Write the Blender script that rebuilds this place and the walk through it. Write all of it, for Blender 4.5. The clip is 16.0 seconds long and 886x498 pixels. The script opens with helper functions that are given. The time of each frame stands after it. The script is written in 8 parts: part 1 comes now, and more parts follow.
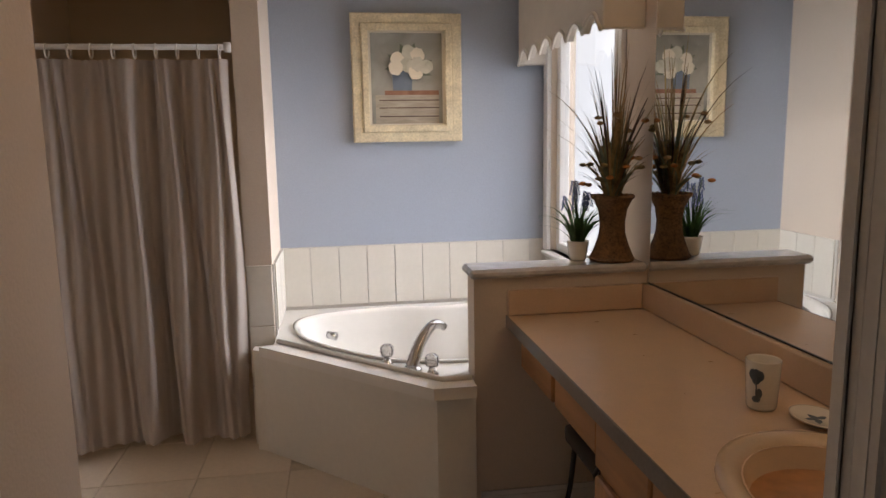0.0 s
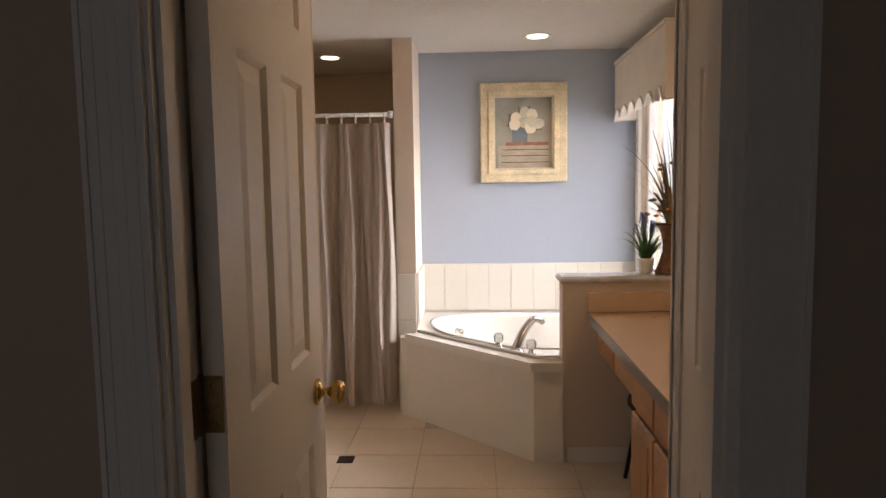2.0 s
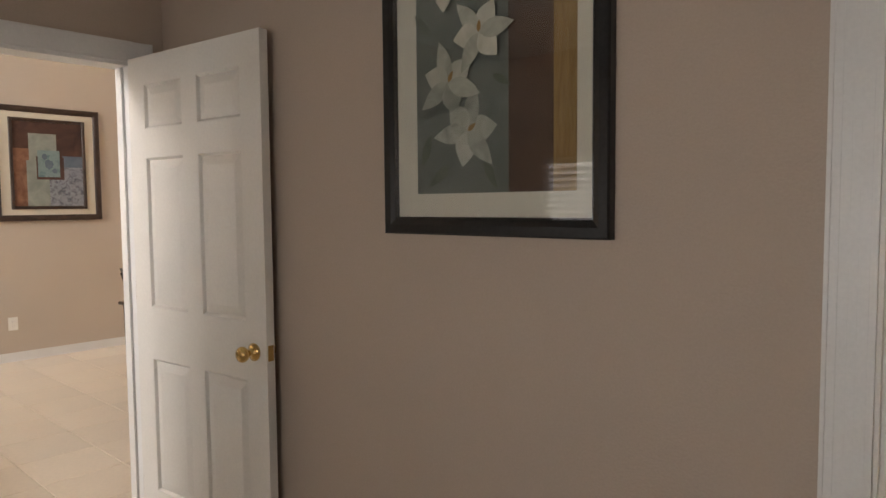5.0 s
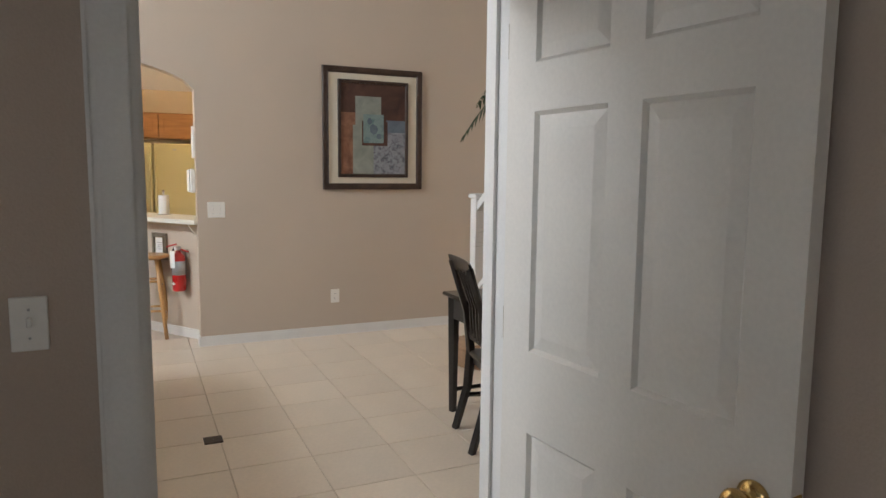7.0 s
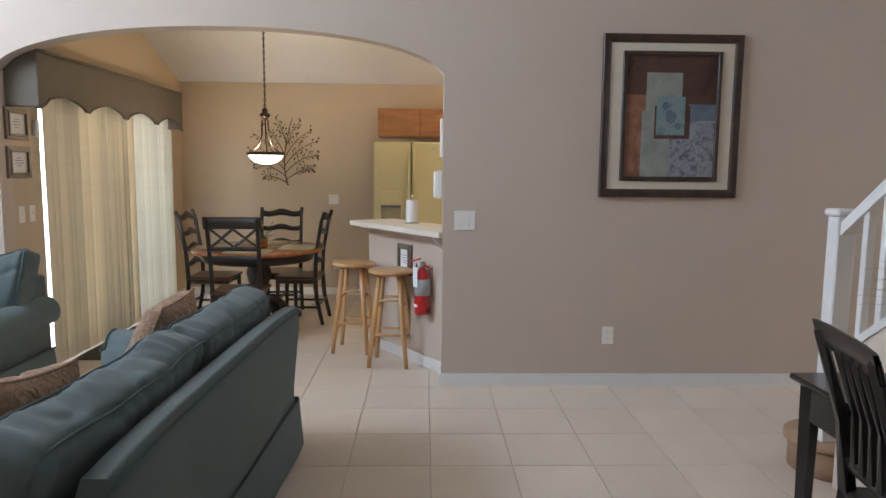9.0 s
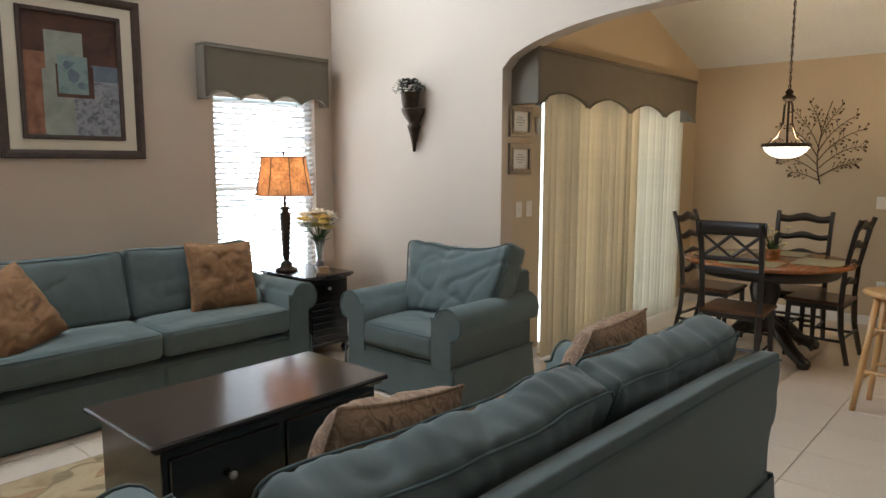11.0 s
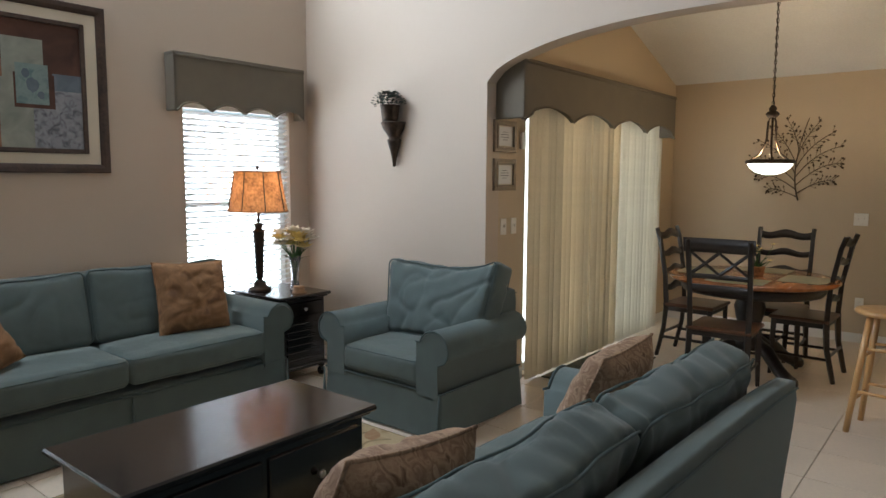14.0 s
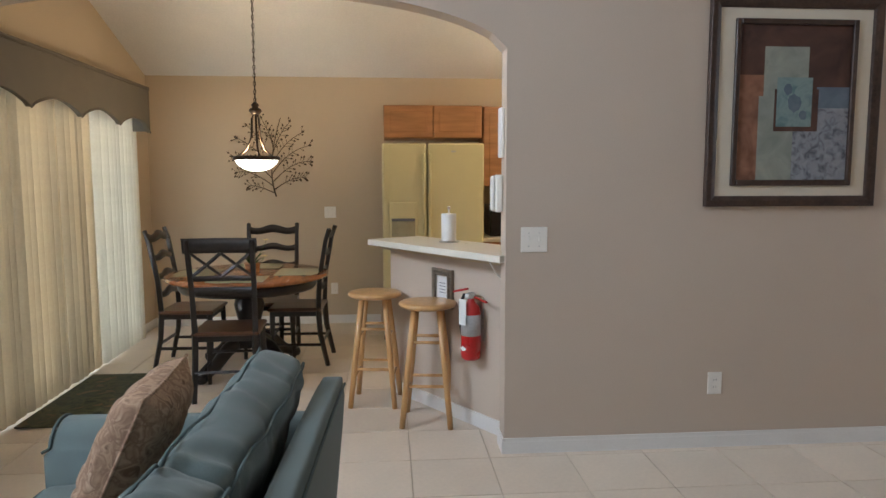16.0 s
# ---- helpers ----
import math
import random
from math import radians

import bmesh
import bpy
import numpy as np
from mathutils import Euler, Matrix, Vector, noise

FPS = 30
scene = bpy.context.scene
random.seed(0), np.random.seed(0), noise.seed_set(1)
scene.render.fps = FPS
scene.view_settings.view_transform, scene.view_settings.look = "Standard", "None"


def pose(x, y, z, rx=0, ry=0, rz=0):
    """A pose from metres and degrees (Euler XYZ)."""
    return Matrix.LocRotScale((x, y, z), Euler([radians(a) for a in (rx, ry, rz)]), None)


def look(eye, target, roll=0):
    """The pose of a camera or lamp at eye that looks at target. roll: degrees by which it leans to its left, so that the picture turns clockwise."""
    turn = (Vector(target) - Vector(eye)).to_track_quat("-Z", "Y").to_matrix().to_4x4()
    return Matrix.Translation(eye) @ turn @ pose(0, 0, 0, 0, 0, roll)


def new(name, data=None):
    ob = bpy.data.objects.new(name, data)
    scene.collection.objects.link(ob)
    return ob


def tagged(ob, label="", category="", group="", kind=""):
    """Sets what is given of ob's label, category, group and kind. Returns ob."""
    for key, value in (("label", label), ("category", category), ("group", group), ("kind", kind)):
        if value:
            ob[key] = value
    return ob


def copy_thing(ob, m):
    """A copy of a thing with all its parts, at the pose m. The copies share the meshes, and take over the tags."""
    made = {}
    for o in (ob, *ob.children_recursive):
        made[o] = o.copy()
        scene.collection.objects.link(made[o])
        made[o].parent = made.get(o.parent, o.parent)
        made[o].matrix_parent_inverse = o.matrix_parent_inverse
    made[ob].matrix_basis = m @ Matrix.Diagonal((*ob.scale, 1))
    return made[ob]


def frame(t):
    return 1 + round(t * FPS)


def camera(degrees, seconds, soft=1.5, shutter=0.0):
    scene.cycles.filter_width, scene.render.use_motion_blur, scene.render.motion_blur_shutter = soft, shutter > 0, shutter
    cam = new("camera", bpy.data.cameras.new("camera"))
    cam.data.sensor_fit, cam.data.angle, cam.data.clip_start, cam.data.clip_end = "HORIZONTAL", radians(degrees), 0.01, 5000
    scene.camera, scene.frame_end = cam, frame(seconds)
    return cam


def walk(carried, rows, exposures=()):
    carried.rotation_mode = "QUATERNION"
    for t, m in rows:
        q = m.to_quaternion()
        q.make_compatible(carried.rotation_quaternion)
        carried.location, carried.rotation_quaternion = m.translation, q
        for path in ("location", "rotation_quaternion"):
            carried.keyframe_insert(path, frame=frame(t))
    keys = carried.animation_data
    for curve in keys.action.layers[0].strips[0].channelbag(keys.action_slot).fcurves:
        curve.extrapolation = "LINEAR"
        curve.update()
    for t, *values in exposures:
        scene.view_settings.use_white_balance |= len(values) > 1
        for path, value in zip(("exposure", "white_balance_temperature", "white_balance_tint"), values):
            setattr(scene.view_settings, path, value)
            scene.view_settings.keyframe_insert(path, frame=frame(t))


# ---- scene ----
cam = camera(66.2, 16.0, soft=1.5)
PATH = [
    (0, (0.441, 0.417, 1.415), (0.738, 2.372, 1.111), -1.0),
    (0.5, (0.439, 0.169, 1.412), (0.588, 2.15, 1.181), -0.7),
    (1, (0.455, -0.106, 1.402), (0.45, 1.884, 1.203), -0.3),
    (1.5, (0.433, -0.374, 1.403), (0.456, 1.616, 1.204), 0.1),
    (2, (0.477, -0.554, 1.421), (0.388, 1.435, 1.234), -0.9),
    (2.5, (0.52, -0.702, 1.423), (0.152, 1.26, 1.293), -0.6),
    (3, (0.522, -0.82, 1.431), (-0.149, 1.058, 1.282), -1.2),
    (3.4, (0.46, -0.913, 1.431), (-0.402, 0.888, 1.306), -1.5),
    (3.5, (0.459, -0.934, 1.436), (-0.451, 0.842, 1.311), -1.4),
    (4, (0.42, -1.004, 1.45), (-0.668, 0.671, 1.339), -1.1),
    (4.5, (0.371, -1.045, 1.455), (-0.831, 0.55, 1.342), -0.5),
    (5, (0.278, -1.068, 1.449), (-1.063, 0.41, 1.319), -0.5),
    (5.2, (0.221, -1.046, 1.447), (-1.186, 0.368, 1.296), -0.5),
    (7.4, (-1.356, -0.625, 1.504), (-3.225, 0.044, 1.268), -1.1),
    (7.5, (-1.43, -0.599, 1.503), (-3.314, 0.031, 1.265), -1.7),
    (8, (-1.806, -0.474, 1.51), (-3.731, 0.017, 1.281), -1.7),
    (8.2, (-1.936, -0.44, 1.511), (-3.873, -0.001, 1.281), -1.0),
    (10.3, (-2.968, -0.356, 1.497), (-4.766, -1.196, 1.252), 0.0),
    (10.5, (-3.045, -0.356, 1.498), (-4.777, -1.324, 1.248), -0.2),
    (11, (-3.176, -0.323, 1.495), (-4.657, -1.644, 1.244), 0.1),
    (11.5, (-3.214, -0.345, 1.493), (-4.425, -1.917, 1.249), 0.1),
    (12, (-3.227, -0.344, 1.488), (-4.229, -2.06, 1.257), -0.3),
    (12.5, (-3.206, -0.348, 1.492), (-4.148, -2.098, 1.265), -0.3),
    (13, (-3.21, -0.357, 1.495), (-4.167, -2.099, 1.271), -0.5),
    (13.5, (-3.216, -0.424, 1.504), (-4.461, -1.97, 1.262), 0.2),
    (14, (-3.237, -0.53, 1.505), (-4.786, -1.778, 1.295), 0.3),
    (14.5, (-3.314, -0.595, 1.501), (-5.029, -1.599, 1.279), -0.1),
    (15, (-3.461, -0.633, 1.507), (-5.325, -1.319, 1.271), -0.0),
    (15.3, (-3.513, -0.705, 1.49), (-5.451, -1.147, 1.263), 0.0),
    (15.5, (-3.516, -0.757, 1.494), (-5.487, -1.017, 1.272), 0.1),
    (16, (-3.516, -0.859, 1.483), (-5.499, -0.701, 1.275), -0.1),
]
EXPOSURES = [(0, -2.65, 6500, 18), (1.0, -2.55, 6600, 18), (1.5, -2.4, 6800, 19), (2.0, -2.05, 6800, 19), (2.5, -1.85, 7000, 19), (3.0, -1.4, 7200, 20), (3.5, -0.95, 7900, 22), (4.0, -0.1, 8200, 23),
             (4.5, 0.5, 7700, 18), (5.0, 0.8, 6900, 14), (7.3, 0.3, 5900, 9), (8.2, 0.2, 5200, 11), (10.4, 0.05, 5800, 7), (11.5, -0.2, 5800, 7), (13.0, -0.35, 5600, 7), (14.5, -0.32, 5750, 7), (15.5, 0.0, 5600, 8), (16, 0.1, 5500, 8)]
walk(cam, [(r[0], look(*r[1:])) for r in PATH], EXPOSURES)

# ---- world and large lights ----
world = bpy.data.worlds.new("world")
scene.world = world
world.use_nodes = True
_nt = world.node_tree
_sky = _nt.nodes.new("ShaderNodeTexSky")
_sky.sky_type = "NISHITA"
_sky.sun_disc = False
_sky.sun_elevation = radians(50)
_sky.sun_rotation = radians(200)
_nt.links.new(_sky.outputs[0], _nt.nodes["Background"].inputs[0])
_nt.nodes["Background"].inputs[1].default_value = 0.08


def area_lamp(name, eye, target, sx, sy, power, color, spread=180):
    d = bpy.data.lights.new(name, "AREA")
    d.spread = radians(spread)
    d.shape, d.size, d.size_y, d.energy, d.color = "RECTANGLE", sx, sy, power, color
    ob = new(name, d)
    ob.matrix_world = look(eye, target)
    return ob


def point_lamp(name, at, power, color, radius=0.04):
    d = bpy.data.lights.new(name, "POINT")
    d.energy, d.color, d.shadow_soft_size = power, color, radius
    ob = new(name, d)
    ob.location = at
    return ob


def spot_lamp(name, at, power, color, angle=110, radius=0.05):
    d = bpy.data.lights.new(name, "SPOT")
    d.energy, d.color, d.shadow_soft_size, d.spot_size, d.spot_blend = power, color, radius, radians(angle), 0.6
    ob = new(name, d)
    ob.location = at
    return ob


DAY = (0.93, 0.97, 1.0)
WARM = (1.0, 0.72, 0.42)
sun = bpy.data.lights.new("sun", "SUN")
sun.energy, sun.angle, sun.color = 2.0, radians(0.6), (1.0, 0.95, 0.88)
sun_ob = new("sun", sun)
sun_ob.matrix_world = look((0, 0, 9), (-0.6, 1.6, 0))

# daylight in the window openings (behind the blinds), and fill lamps at unseen openings
area_lamp("daylight_bath", (1.98, 3.59, 1.55), (0.55, 3.66, 0.60), 1.1, 1.5, 330, DAY, 125)
area_lamp("daylight_living_window", (-3.44, -5.17, 1.25), (-3.44, 0, 1.25), 0.88, 1.45, 44, DAY)
area_lamp("daylight_living_window", (-6.36, -5.17, 1.25), (-6.36, 0, 1.25), 0.92, 1.45, 44, DAY)
area_lamp("daylight_high_window", (-4.9, -5.10, 3.75), (-6.0, -1.5, 2.0), 2.4, 1.1, 175, DAY)
area_lamp("daylight_slider", (-8.7, -3.33, 1.05), (-8.7, 0, 1.05), 2.3, 2.0, 55, (1.0, 0.96, 0.88))
area_lamp("daylight_bedroom", (-1.85, -2.16, 1.25), (-1.85, 0, 1.2), 0.85, 1.0, 2, DAY)
# added fill at an unseen second opening, brightens the wall by the bathroom door
area_lamp("daylight_bedroom", (-0.05, -2.30, 1.25), (-1.0, 0, 1.1), 0.95, 0.95, 6.5, DAY)
# added fill from the unseen entry side, lifts the north faces
area_lamp("daylight_entry", (-6.2, 6.85, 2.4), (-5.0, 0, 1.4), 1.8, 1.6, 48, DAY)
# lamps
spot_lamp("downlight_tub", (0.88, 3.69, 2.285), 45, WARM)
spot_lamp("downlight_shower", (-0.50, 4.22, 2.285), 30, WARM)
for _y in (1.25, 1.55, 1.85):
    point_lamp("vanity_bulb_light", (1.46, _y, 2.12), 15, (1.0, 0.66, 0.34), 0.035)
point_lamp("table_lamp_light", (-6.33, -4.80, 1.40), 6.5, WARM, 0.05)
point_lamp("table_lamp_light", (-3.655, -4.80, 1.40), 6.5, WARM, 0.05)
point_lamp("pendant_light", (-8.79, -1.88, 1.64), 34, WARM, 0.06)
# unseen source without a fixture, added for the kitchen's warm ambient
point_lamp("kitchen_light", (-8.9, 0.9, 2.40), 38, (1.0, 0.74, 0.44), 0.12)
point_lamp("entry_light", (-8.6, 4.05, 2.05), 90, (1.0, 0.66, 0.28), 0.08)

# ---- materials ----
MATS = {}


def mat(name, color, rough=0.6, metal=0.0, vary=0.08, scale=6.0, grain=80.0, bump=0.1, second=None, stretch=(1, 1, 1),
        spec=0.5, coat=0.0, sheen=0.0, trans=0.0, translucent=0.0, emit=0.0, per_object=0.0, alpha=1.0):
    """One procedural surface: colour that varies at two scales, and fine relief."""
    m = bpy.data.materials.new(name)
    m.use_nodes = True
    nt = m.node_tree
    N, L = nt.nodes, nt.links
    b = N["Principled BSDF"]
    tc = N.new("ShaderNodeTexCoord")
    mp = N.new("ShaderNodeMapping")
    mp.inputs["Scale"].default_value = stretch
    L.new(tc.outputs["Object"], mp.inputs[0])
    n1 = N.new("ShaderNodeTexNoise")
    n1.inputs["Scale"].default_value, n1.inputs["Detail"].default_value = scale, 4
    n2 = N.new("ShaderNodeTexNoise")
    n2.inputs["Scale"].default_value, n2.inputs["Detail"].default_value = grain, 3
    L.new(mp.outputs[0], n1.inputs[0])
    L.new(mp.outputs[0], n2.inputs[0])
    mixn = N.new("ShaderNodeMath")
    mixn.operation = "ADD"
    L.new(n1.outputs[0], mixn.inputs[0])
    L.new(n2.outputs[0], mixn.inputs[1])
    half = N.new("ShaderNodeMath")
    half.operation = "MULTIPLY"
    half.inputs[1].default_value = 0.5
    L.new(mixn.outputs[0], half.inputs[0])
    ramp = N.new("ShaderNodeValToRGB")
    lo = second if second else tuple(c * (1 - 2 * vary) for c in color)
    hi = color if second else tuple(min(1, c * (1 + vary)) for c in color)
    ramp.color_ramp.elements[0].position, ramp.color_ramp.elements[1].position = 0.32, 0.68
    ramp.color_ramp.elements[0].color = (*lo, 1)
    ramp.color_ramp.elements[1].color = (*hi, 1)
    L.new(half.outputs[0], ramp.inputs[0])
    out = ramp.outputs[0]
    if per_object:
        oi = N.new("ShaderNodeObjectInfo")
        mr = N.new("ShaderNodeMapRange")
        mr.inputs[3].default_value, mr.inputs[4].default_value = 1 - per_object, 1 + per_object
        L.new(oi.outputs["Random"], mr.inputs[0])
        hsv = N.new("ShaderNodeHueSaturation")
        L.new(mr.outputs[0], hsv.inputs["Value"])
        L.new(out, hsv.inputs["Color"])
        out = hsv.outputs[0]
    L.new(out, b.inputs["Base Color"])
    b.inputs["Roughness"].default_value = rough
    rr = N.new("ShaderNodeMapRange")
    rr.inputs[3].default_value, rr.inputs[4].default_value = max(0.02, rough * 0.8), min(1, rough * 1.2)
    L.new(n1.outputs[0], rr.inputs[0])
    L.new(rr.outputs[0], b.inputs["Roughness"])
    b.inputs["Metallic"].default_value = metal
    b.inputs["Specular IOR Level"].default_value = spec
    b.inputs["Coat Weight"].default_value = coat
    b.inputs["Coat Roughness"].default_value = 0.15
    b.inputs["Sheen Weight"].default_value = sheen
    b.inputs["Transmission Weight"].default_value = trans
    b.inputs["Alpha"].default_value = alpha
    if emit:
        L.new(out, b.inputs["Emission Color"])
        b.inputs["Emission Strength"].default_value = emit
    if bump:
        bp = N.new("ShaderNodeBump")
        bp.inputs["Strength"].default_value, bp.inputs["Distance"].default_value = bump, 0.004
        L.new(n2.outputs[0], bp.inputs["Height"])
        L.new(bp.outputs[0], b.inputs["Normal"])
    if translucent:
        t = N.new("ShaderNodeBsdfTranslucent")
        L.new(out, t.inputs[0])
        ms = N.new("ShaderNodeMixShader")
        ms.inputs[0].default_value = translucent
        L.new(b.outputs[0], ms.inputs[1])
        L.new(t.outputs[0], ms.inputs[2])
        L.new(ms.outputs[0], N["Material Output"].inputs[0])
    MATS[name] = m
    return m


WALL = mat("wall_paint_beige", (0.552, 0.460, 0.368), 0.75, vary=0.03, scale=1.2, grain=160, bump=0.22)
WALL_BED = mat("wall_paint_taupe", (0.50, 0.40, 0.32), 0.75, vary=0.03, scale=1.2, grain=160, bump=0.22)
WALL_BLUE = mat("wall_paint_blue", (0.365, 0.41, 0.485), 0.7, vary=0.03, scale=1.5, grain=150, bump=0.2)
WALL_TAN = mat("wall_paint_tan", (0.56, 0.45, 0.31), 0.75, vary=0.03, scale=1.2, grain=160, bump=0.22)
WALL_CREAM = mat("wall_paint_cream", (0.66, 0.56, 0.46), 0.7, vary=0.03, scale=1.3, grain=150, bump=0.2)
CEIL = mat("ceiling_texture_white", (0.78, 0.76, 0.72), 0.9, vary=0.04, scale=2, grain=60, bump=0.5)
TRIM = mat("trim_paint_white", (0.78, 0.76, 0.73), 0.38, vary=0.03, scale=5, grain=120, bump=0.05)
DOORW = mat("door_paint_white", (0.78, 0.74, 0.68), 0.38, vary=0.03, scale=4, grain=90, bump=0.06)
TILE_F = mat("floor_tile_cream", (0.71, 0.605, 0.485), 0.30, vary=0.04, scale=3, grain=45, bump=0.06, per_object=0.05)
GROUT = mat("grout_beige", (0.61, 0.515, 0.405), 0.9, vary=0.1, scale=20, grain=200, bump=0.4)
TILE_W = mat("wall_tile_white", (0.74, 0.70, 0.62), 0.22, vary=0.02, scale=6, grain=40, bump=0.03, per_object=0.02)
GROUT_W = mat("grout_light", (0.62, 0.59, 0.54), 0.9, vary=0.05, scale=20, grain=200, bump=0.3)
CARPET = mat("bedroom_carpet", (0.55, 0.47, 0.36), 0.95, vary=0.1, scale=15, grain=350, bump=0.8)
ACRYL = mat("tub_acrylic", (0.80, 0.77, 0.71), 0.16, vary=0.015, scale=2, grain=30, bump=0.0, coat=0.4)
CHROME = mat("chrome", (0.75, 0.75, 0.76), 0.12, 1.0, vary=0.02, bump=0.0)
BRASS = mat("brass", (0.78, 0.55, 0.22), 0.2, 1.0, vary=0.06, scale=20, bump=0.0)
BRASSD = mat("brass_dull", (0.30, 0.21, 0.10), 0.4, 1.0, vary=0.2, scale=20, bump=0.05)
NICKEL = mat("brushed_nickel", (0.55, 0.54, 0.52), 0.3, 1.0, vary=0.05, scale=30, bump=0.02)
CRYST = mat("clear_acrylic", (0.95, 0.96, 0.97), 0.05, trans=0.9, vary=0.0, bump=0.0)
GLASS = mat("window_glass", (0.97, 0.98, 0.98), 0.02, trans=1.0, vary=0.0, bump=0.0)
MIRROR = mat("mirror_silver", (0.82, 0.84, 0.84), 0.015, 1.0, vary=0.0, bump=0.0)
LAMIN = mat("counter_laminate", (0.60, 0.43, 0.29), 0.3, vary=0.04, scale=14, grain=220, bump=0.04)
EDGE = mat("counter_edge_grey", (0.16, 0.14, 0.125), 0.4, vary=0.08, scale=10)
OAK = mat("oak_cabinet", (0.42, 0.20, 0.075), 0.4, vary=0.2, scale=5, grain=26, bump=0.12, stretch=(1, 1, 0.12), coat=0.2)
OAKH = mat("oak_cabinet_horizontal", (0.40, 0.19, 0.07), 0.4, vary=0.2, scale=5, grain=26, bump=0.12, stretch=(1, 0.12, 1), coat=0.2)
PINE = mat("natural_birch", (0.62, 0.36, 0.14), 0.35, vary=0.14, scale=6, grain=30, bump=0.06, stretch=(1, 1, 0.15), coat=0.3)
DARKW = mat("espresso_wood", (0.010, 0.0075, 0.007), 0.17, vary=0.3, scale=7, grain=40, bump=0.06, stretch=(0.2, 1, 1), coat=0.35)
BLACKW = mat("black_painted_wood", (0.018, 0.014, 0.012), 0.34, vary=0.3, scale=8, grain=50, bump=0.06, coat=0.25)
SEATW = mat("walnut_stained_seat", (0.10, 0.042, 0.02), 0.3, vary=0.25, scale=8, grain=40, bump=0.06, stretch=(1, 0.2, 1), coat=0.3)
TABLEW = mat("cherry_table_top", (0.36, 0.13, 0.04), 0.26, vary=0.25, scale=5, grain=30, bump=0.05, stretch=(0.15, 1, 1), coat=0.5)
SOFA = mat("sofa_twill_teal", (0.098, 0.129, 0.123), 0.85, vary=0.12, scale=9, grain=420, bump=0.35, sheen=0.15)
PIPE = mat("sofa_piping", (0.082, 0.114, 0.113), 0.85, vary=0.1, scale=9, grain=400, bump=0.3)
FABRIC_C = mat("curtain_linen_taupe", (0.46, 0.40, 0.35), 0.8, vary=0.07, scale=4, grain=300, bump=0.25, stretch=(3, 3, 0.4), sheen=0.1, translucent=0.12)
VALANCE = mat("valance_fabric_olive", (0.165, 0.143, 0.108), 0.9, vary=0.08, scale=8, grain=380, bump=0.4)
VALANCE_C = mat("valance_fabric_cream", (0.66, 0.60, 0.52), 0.9, vary=0.05, scale=8, grain=380, bump=0.3)
BLIND = mat("blind_slat_white", (0.82, 0.81, 0.79), 0.5, vary=0.02, scale=4, bump=0.02, translucent=0.5)
VBLIND = mat("vertical_blind_cream", (0.79, 0.72, 0.57), 0.55, vary=0.04, scale=3, grain=60, bump=0.05, translucent=0.3, per_object=0.14)
# same slats with the sunlight on them put into a whiter colour
VBLIND_LIT = mat("vertical_blind_sunlit", (0.82, 0.80, 0.72), 0.5, vary=0.04, scale=3, grain=60, bump=0.05, translucent=0.5, per_object=0.08)
CREAM_F = mat("frame_cream_distressed", (0.72, 0.62, 0.42), 0.5, vary=0.16, scale=14, grain=90, bump=0.15)
FRAME_D = mat("frame_dark_brown", (0.055, 0.03, 0.02), 0.4, vary=0.3, scale=12, grain=60, bump=0.12)
FRAME_B = mat("frame_black", (0.014, 0.013, 0.013), 0.35, vary=0.3, scale=10, bump=0.05)
FRAME_P = mat("frame_pewter", (0.24, 0.20, 0.15), 0.4, 0.4, vary=0.2, scale=20, bump=0.15)
PAPER = mat("mat_board_cream", (0.68, 0.62, 0.50), 0.9, vary=0.03, scale=6, grain=200, bump=0.1)
IVORY = mat("plastic_ivory", (0.82, 0.79, 0.73), 0.35, vary=0.02, bump=0.0)
FRIDGE = mat("fridge_bisque", (0.66, 0.60, 0.33), 0.35, vary=0.02, scale=3, grain=300, bump=0.05)
BARTOP = mat("bar_laminate_white", (0.72, 0.69, 0.60), 0.3, vary=0.03, scale=14, grain=200, bump=0.03)
MARBLE = mat("cultured_marble_cap", (0.66, 0.64, 0.62), 0.15, vary=0.18, scale=5, grain=12, bump=0.0, coat=0.3)
SHADE = mat("lamp_shade_amber", (0.40, 0.19, 0.08), 0.8, vary=0.35, scale=14, grain=60, bump=0.2, translucent=0.6)
BRONZE = mat("aged_bronze", (0.06, 0.038, 0.024), 0.42, 0.6, vary=0.35, scale=18, grain=70, bump=0.25)
ALAB = mat("alabaster_glass_lit", (1.0, 0.90, 0.72), 0.3, vary=0.05, scale=8, bump=0.0, emit=3.0)
BULB = mat("bulb_lit", (1.0, 0.80, 0.52), 0.3, vary=0.0, bump=0.0, emit=30.0)
BLACKP = mat("black_plastic", (0.012, 0.012, 0.014), 0.3, vary=0.2, scale=8, bump=0.03)
SCREEN = mat("screen_glass", (0.006, 0.006, 0.008), 0.06, vary=0.0, bump=0.0)
REMOTE = mat("remote_grey", (0.10, 0.10, 0.11), 0.45, vary=0.2, bump=0.05)
KEYCAP = mat("remote_keys", (0.42, 0.42, 0.42), 0.5, vary=0.1, bump=0.0)
WICKER = mat("woven_seagrass", (0.20, 0.105, 0.042), 0.75, vary=0.4, scale=30, grain=110, bump=0.7)
WICKER2 = mat("woven_basket_tan", (0.48, 0.24, 0.10), 0.7, vary=0.35, scale=25, grain=100, bump=0.7)
LEAF = mat("leaf_green", (0.06, 0.135, 0.035), 0.5, vary=0.35, scale=14, grain=40, bump=0.1, translucent=0.4)
LEAFD = mat("leaf_dry", (0.27, 0.20, 0.085), 0.7, vary=0.45, scale=14, grain=40, bump=0.1, translucent=0.15)
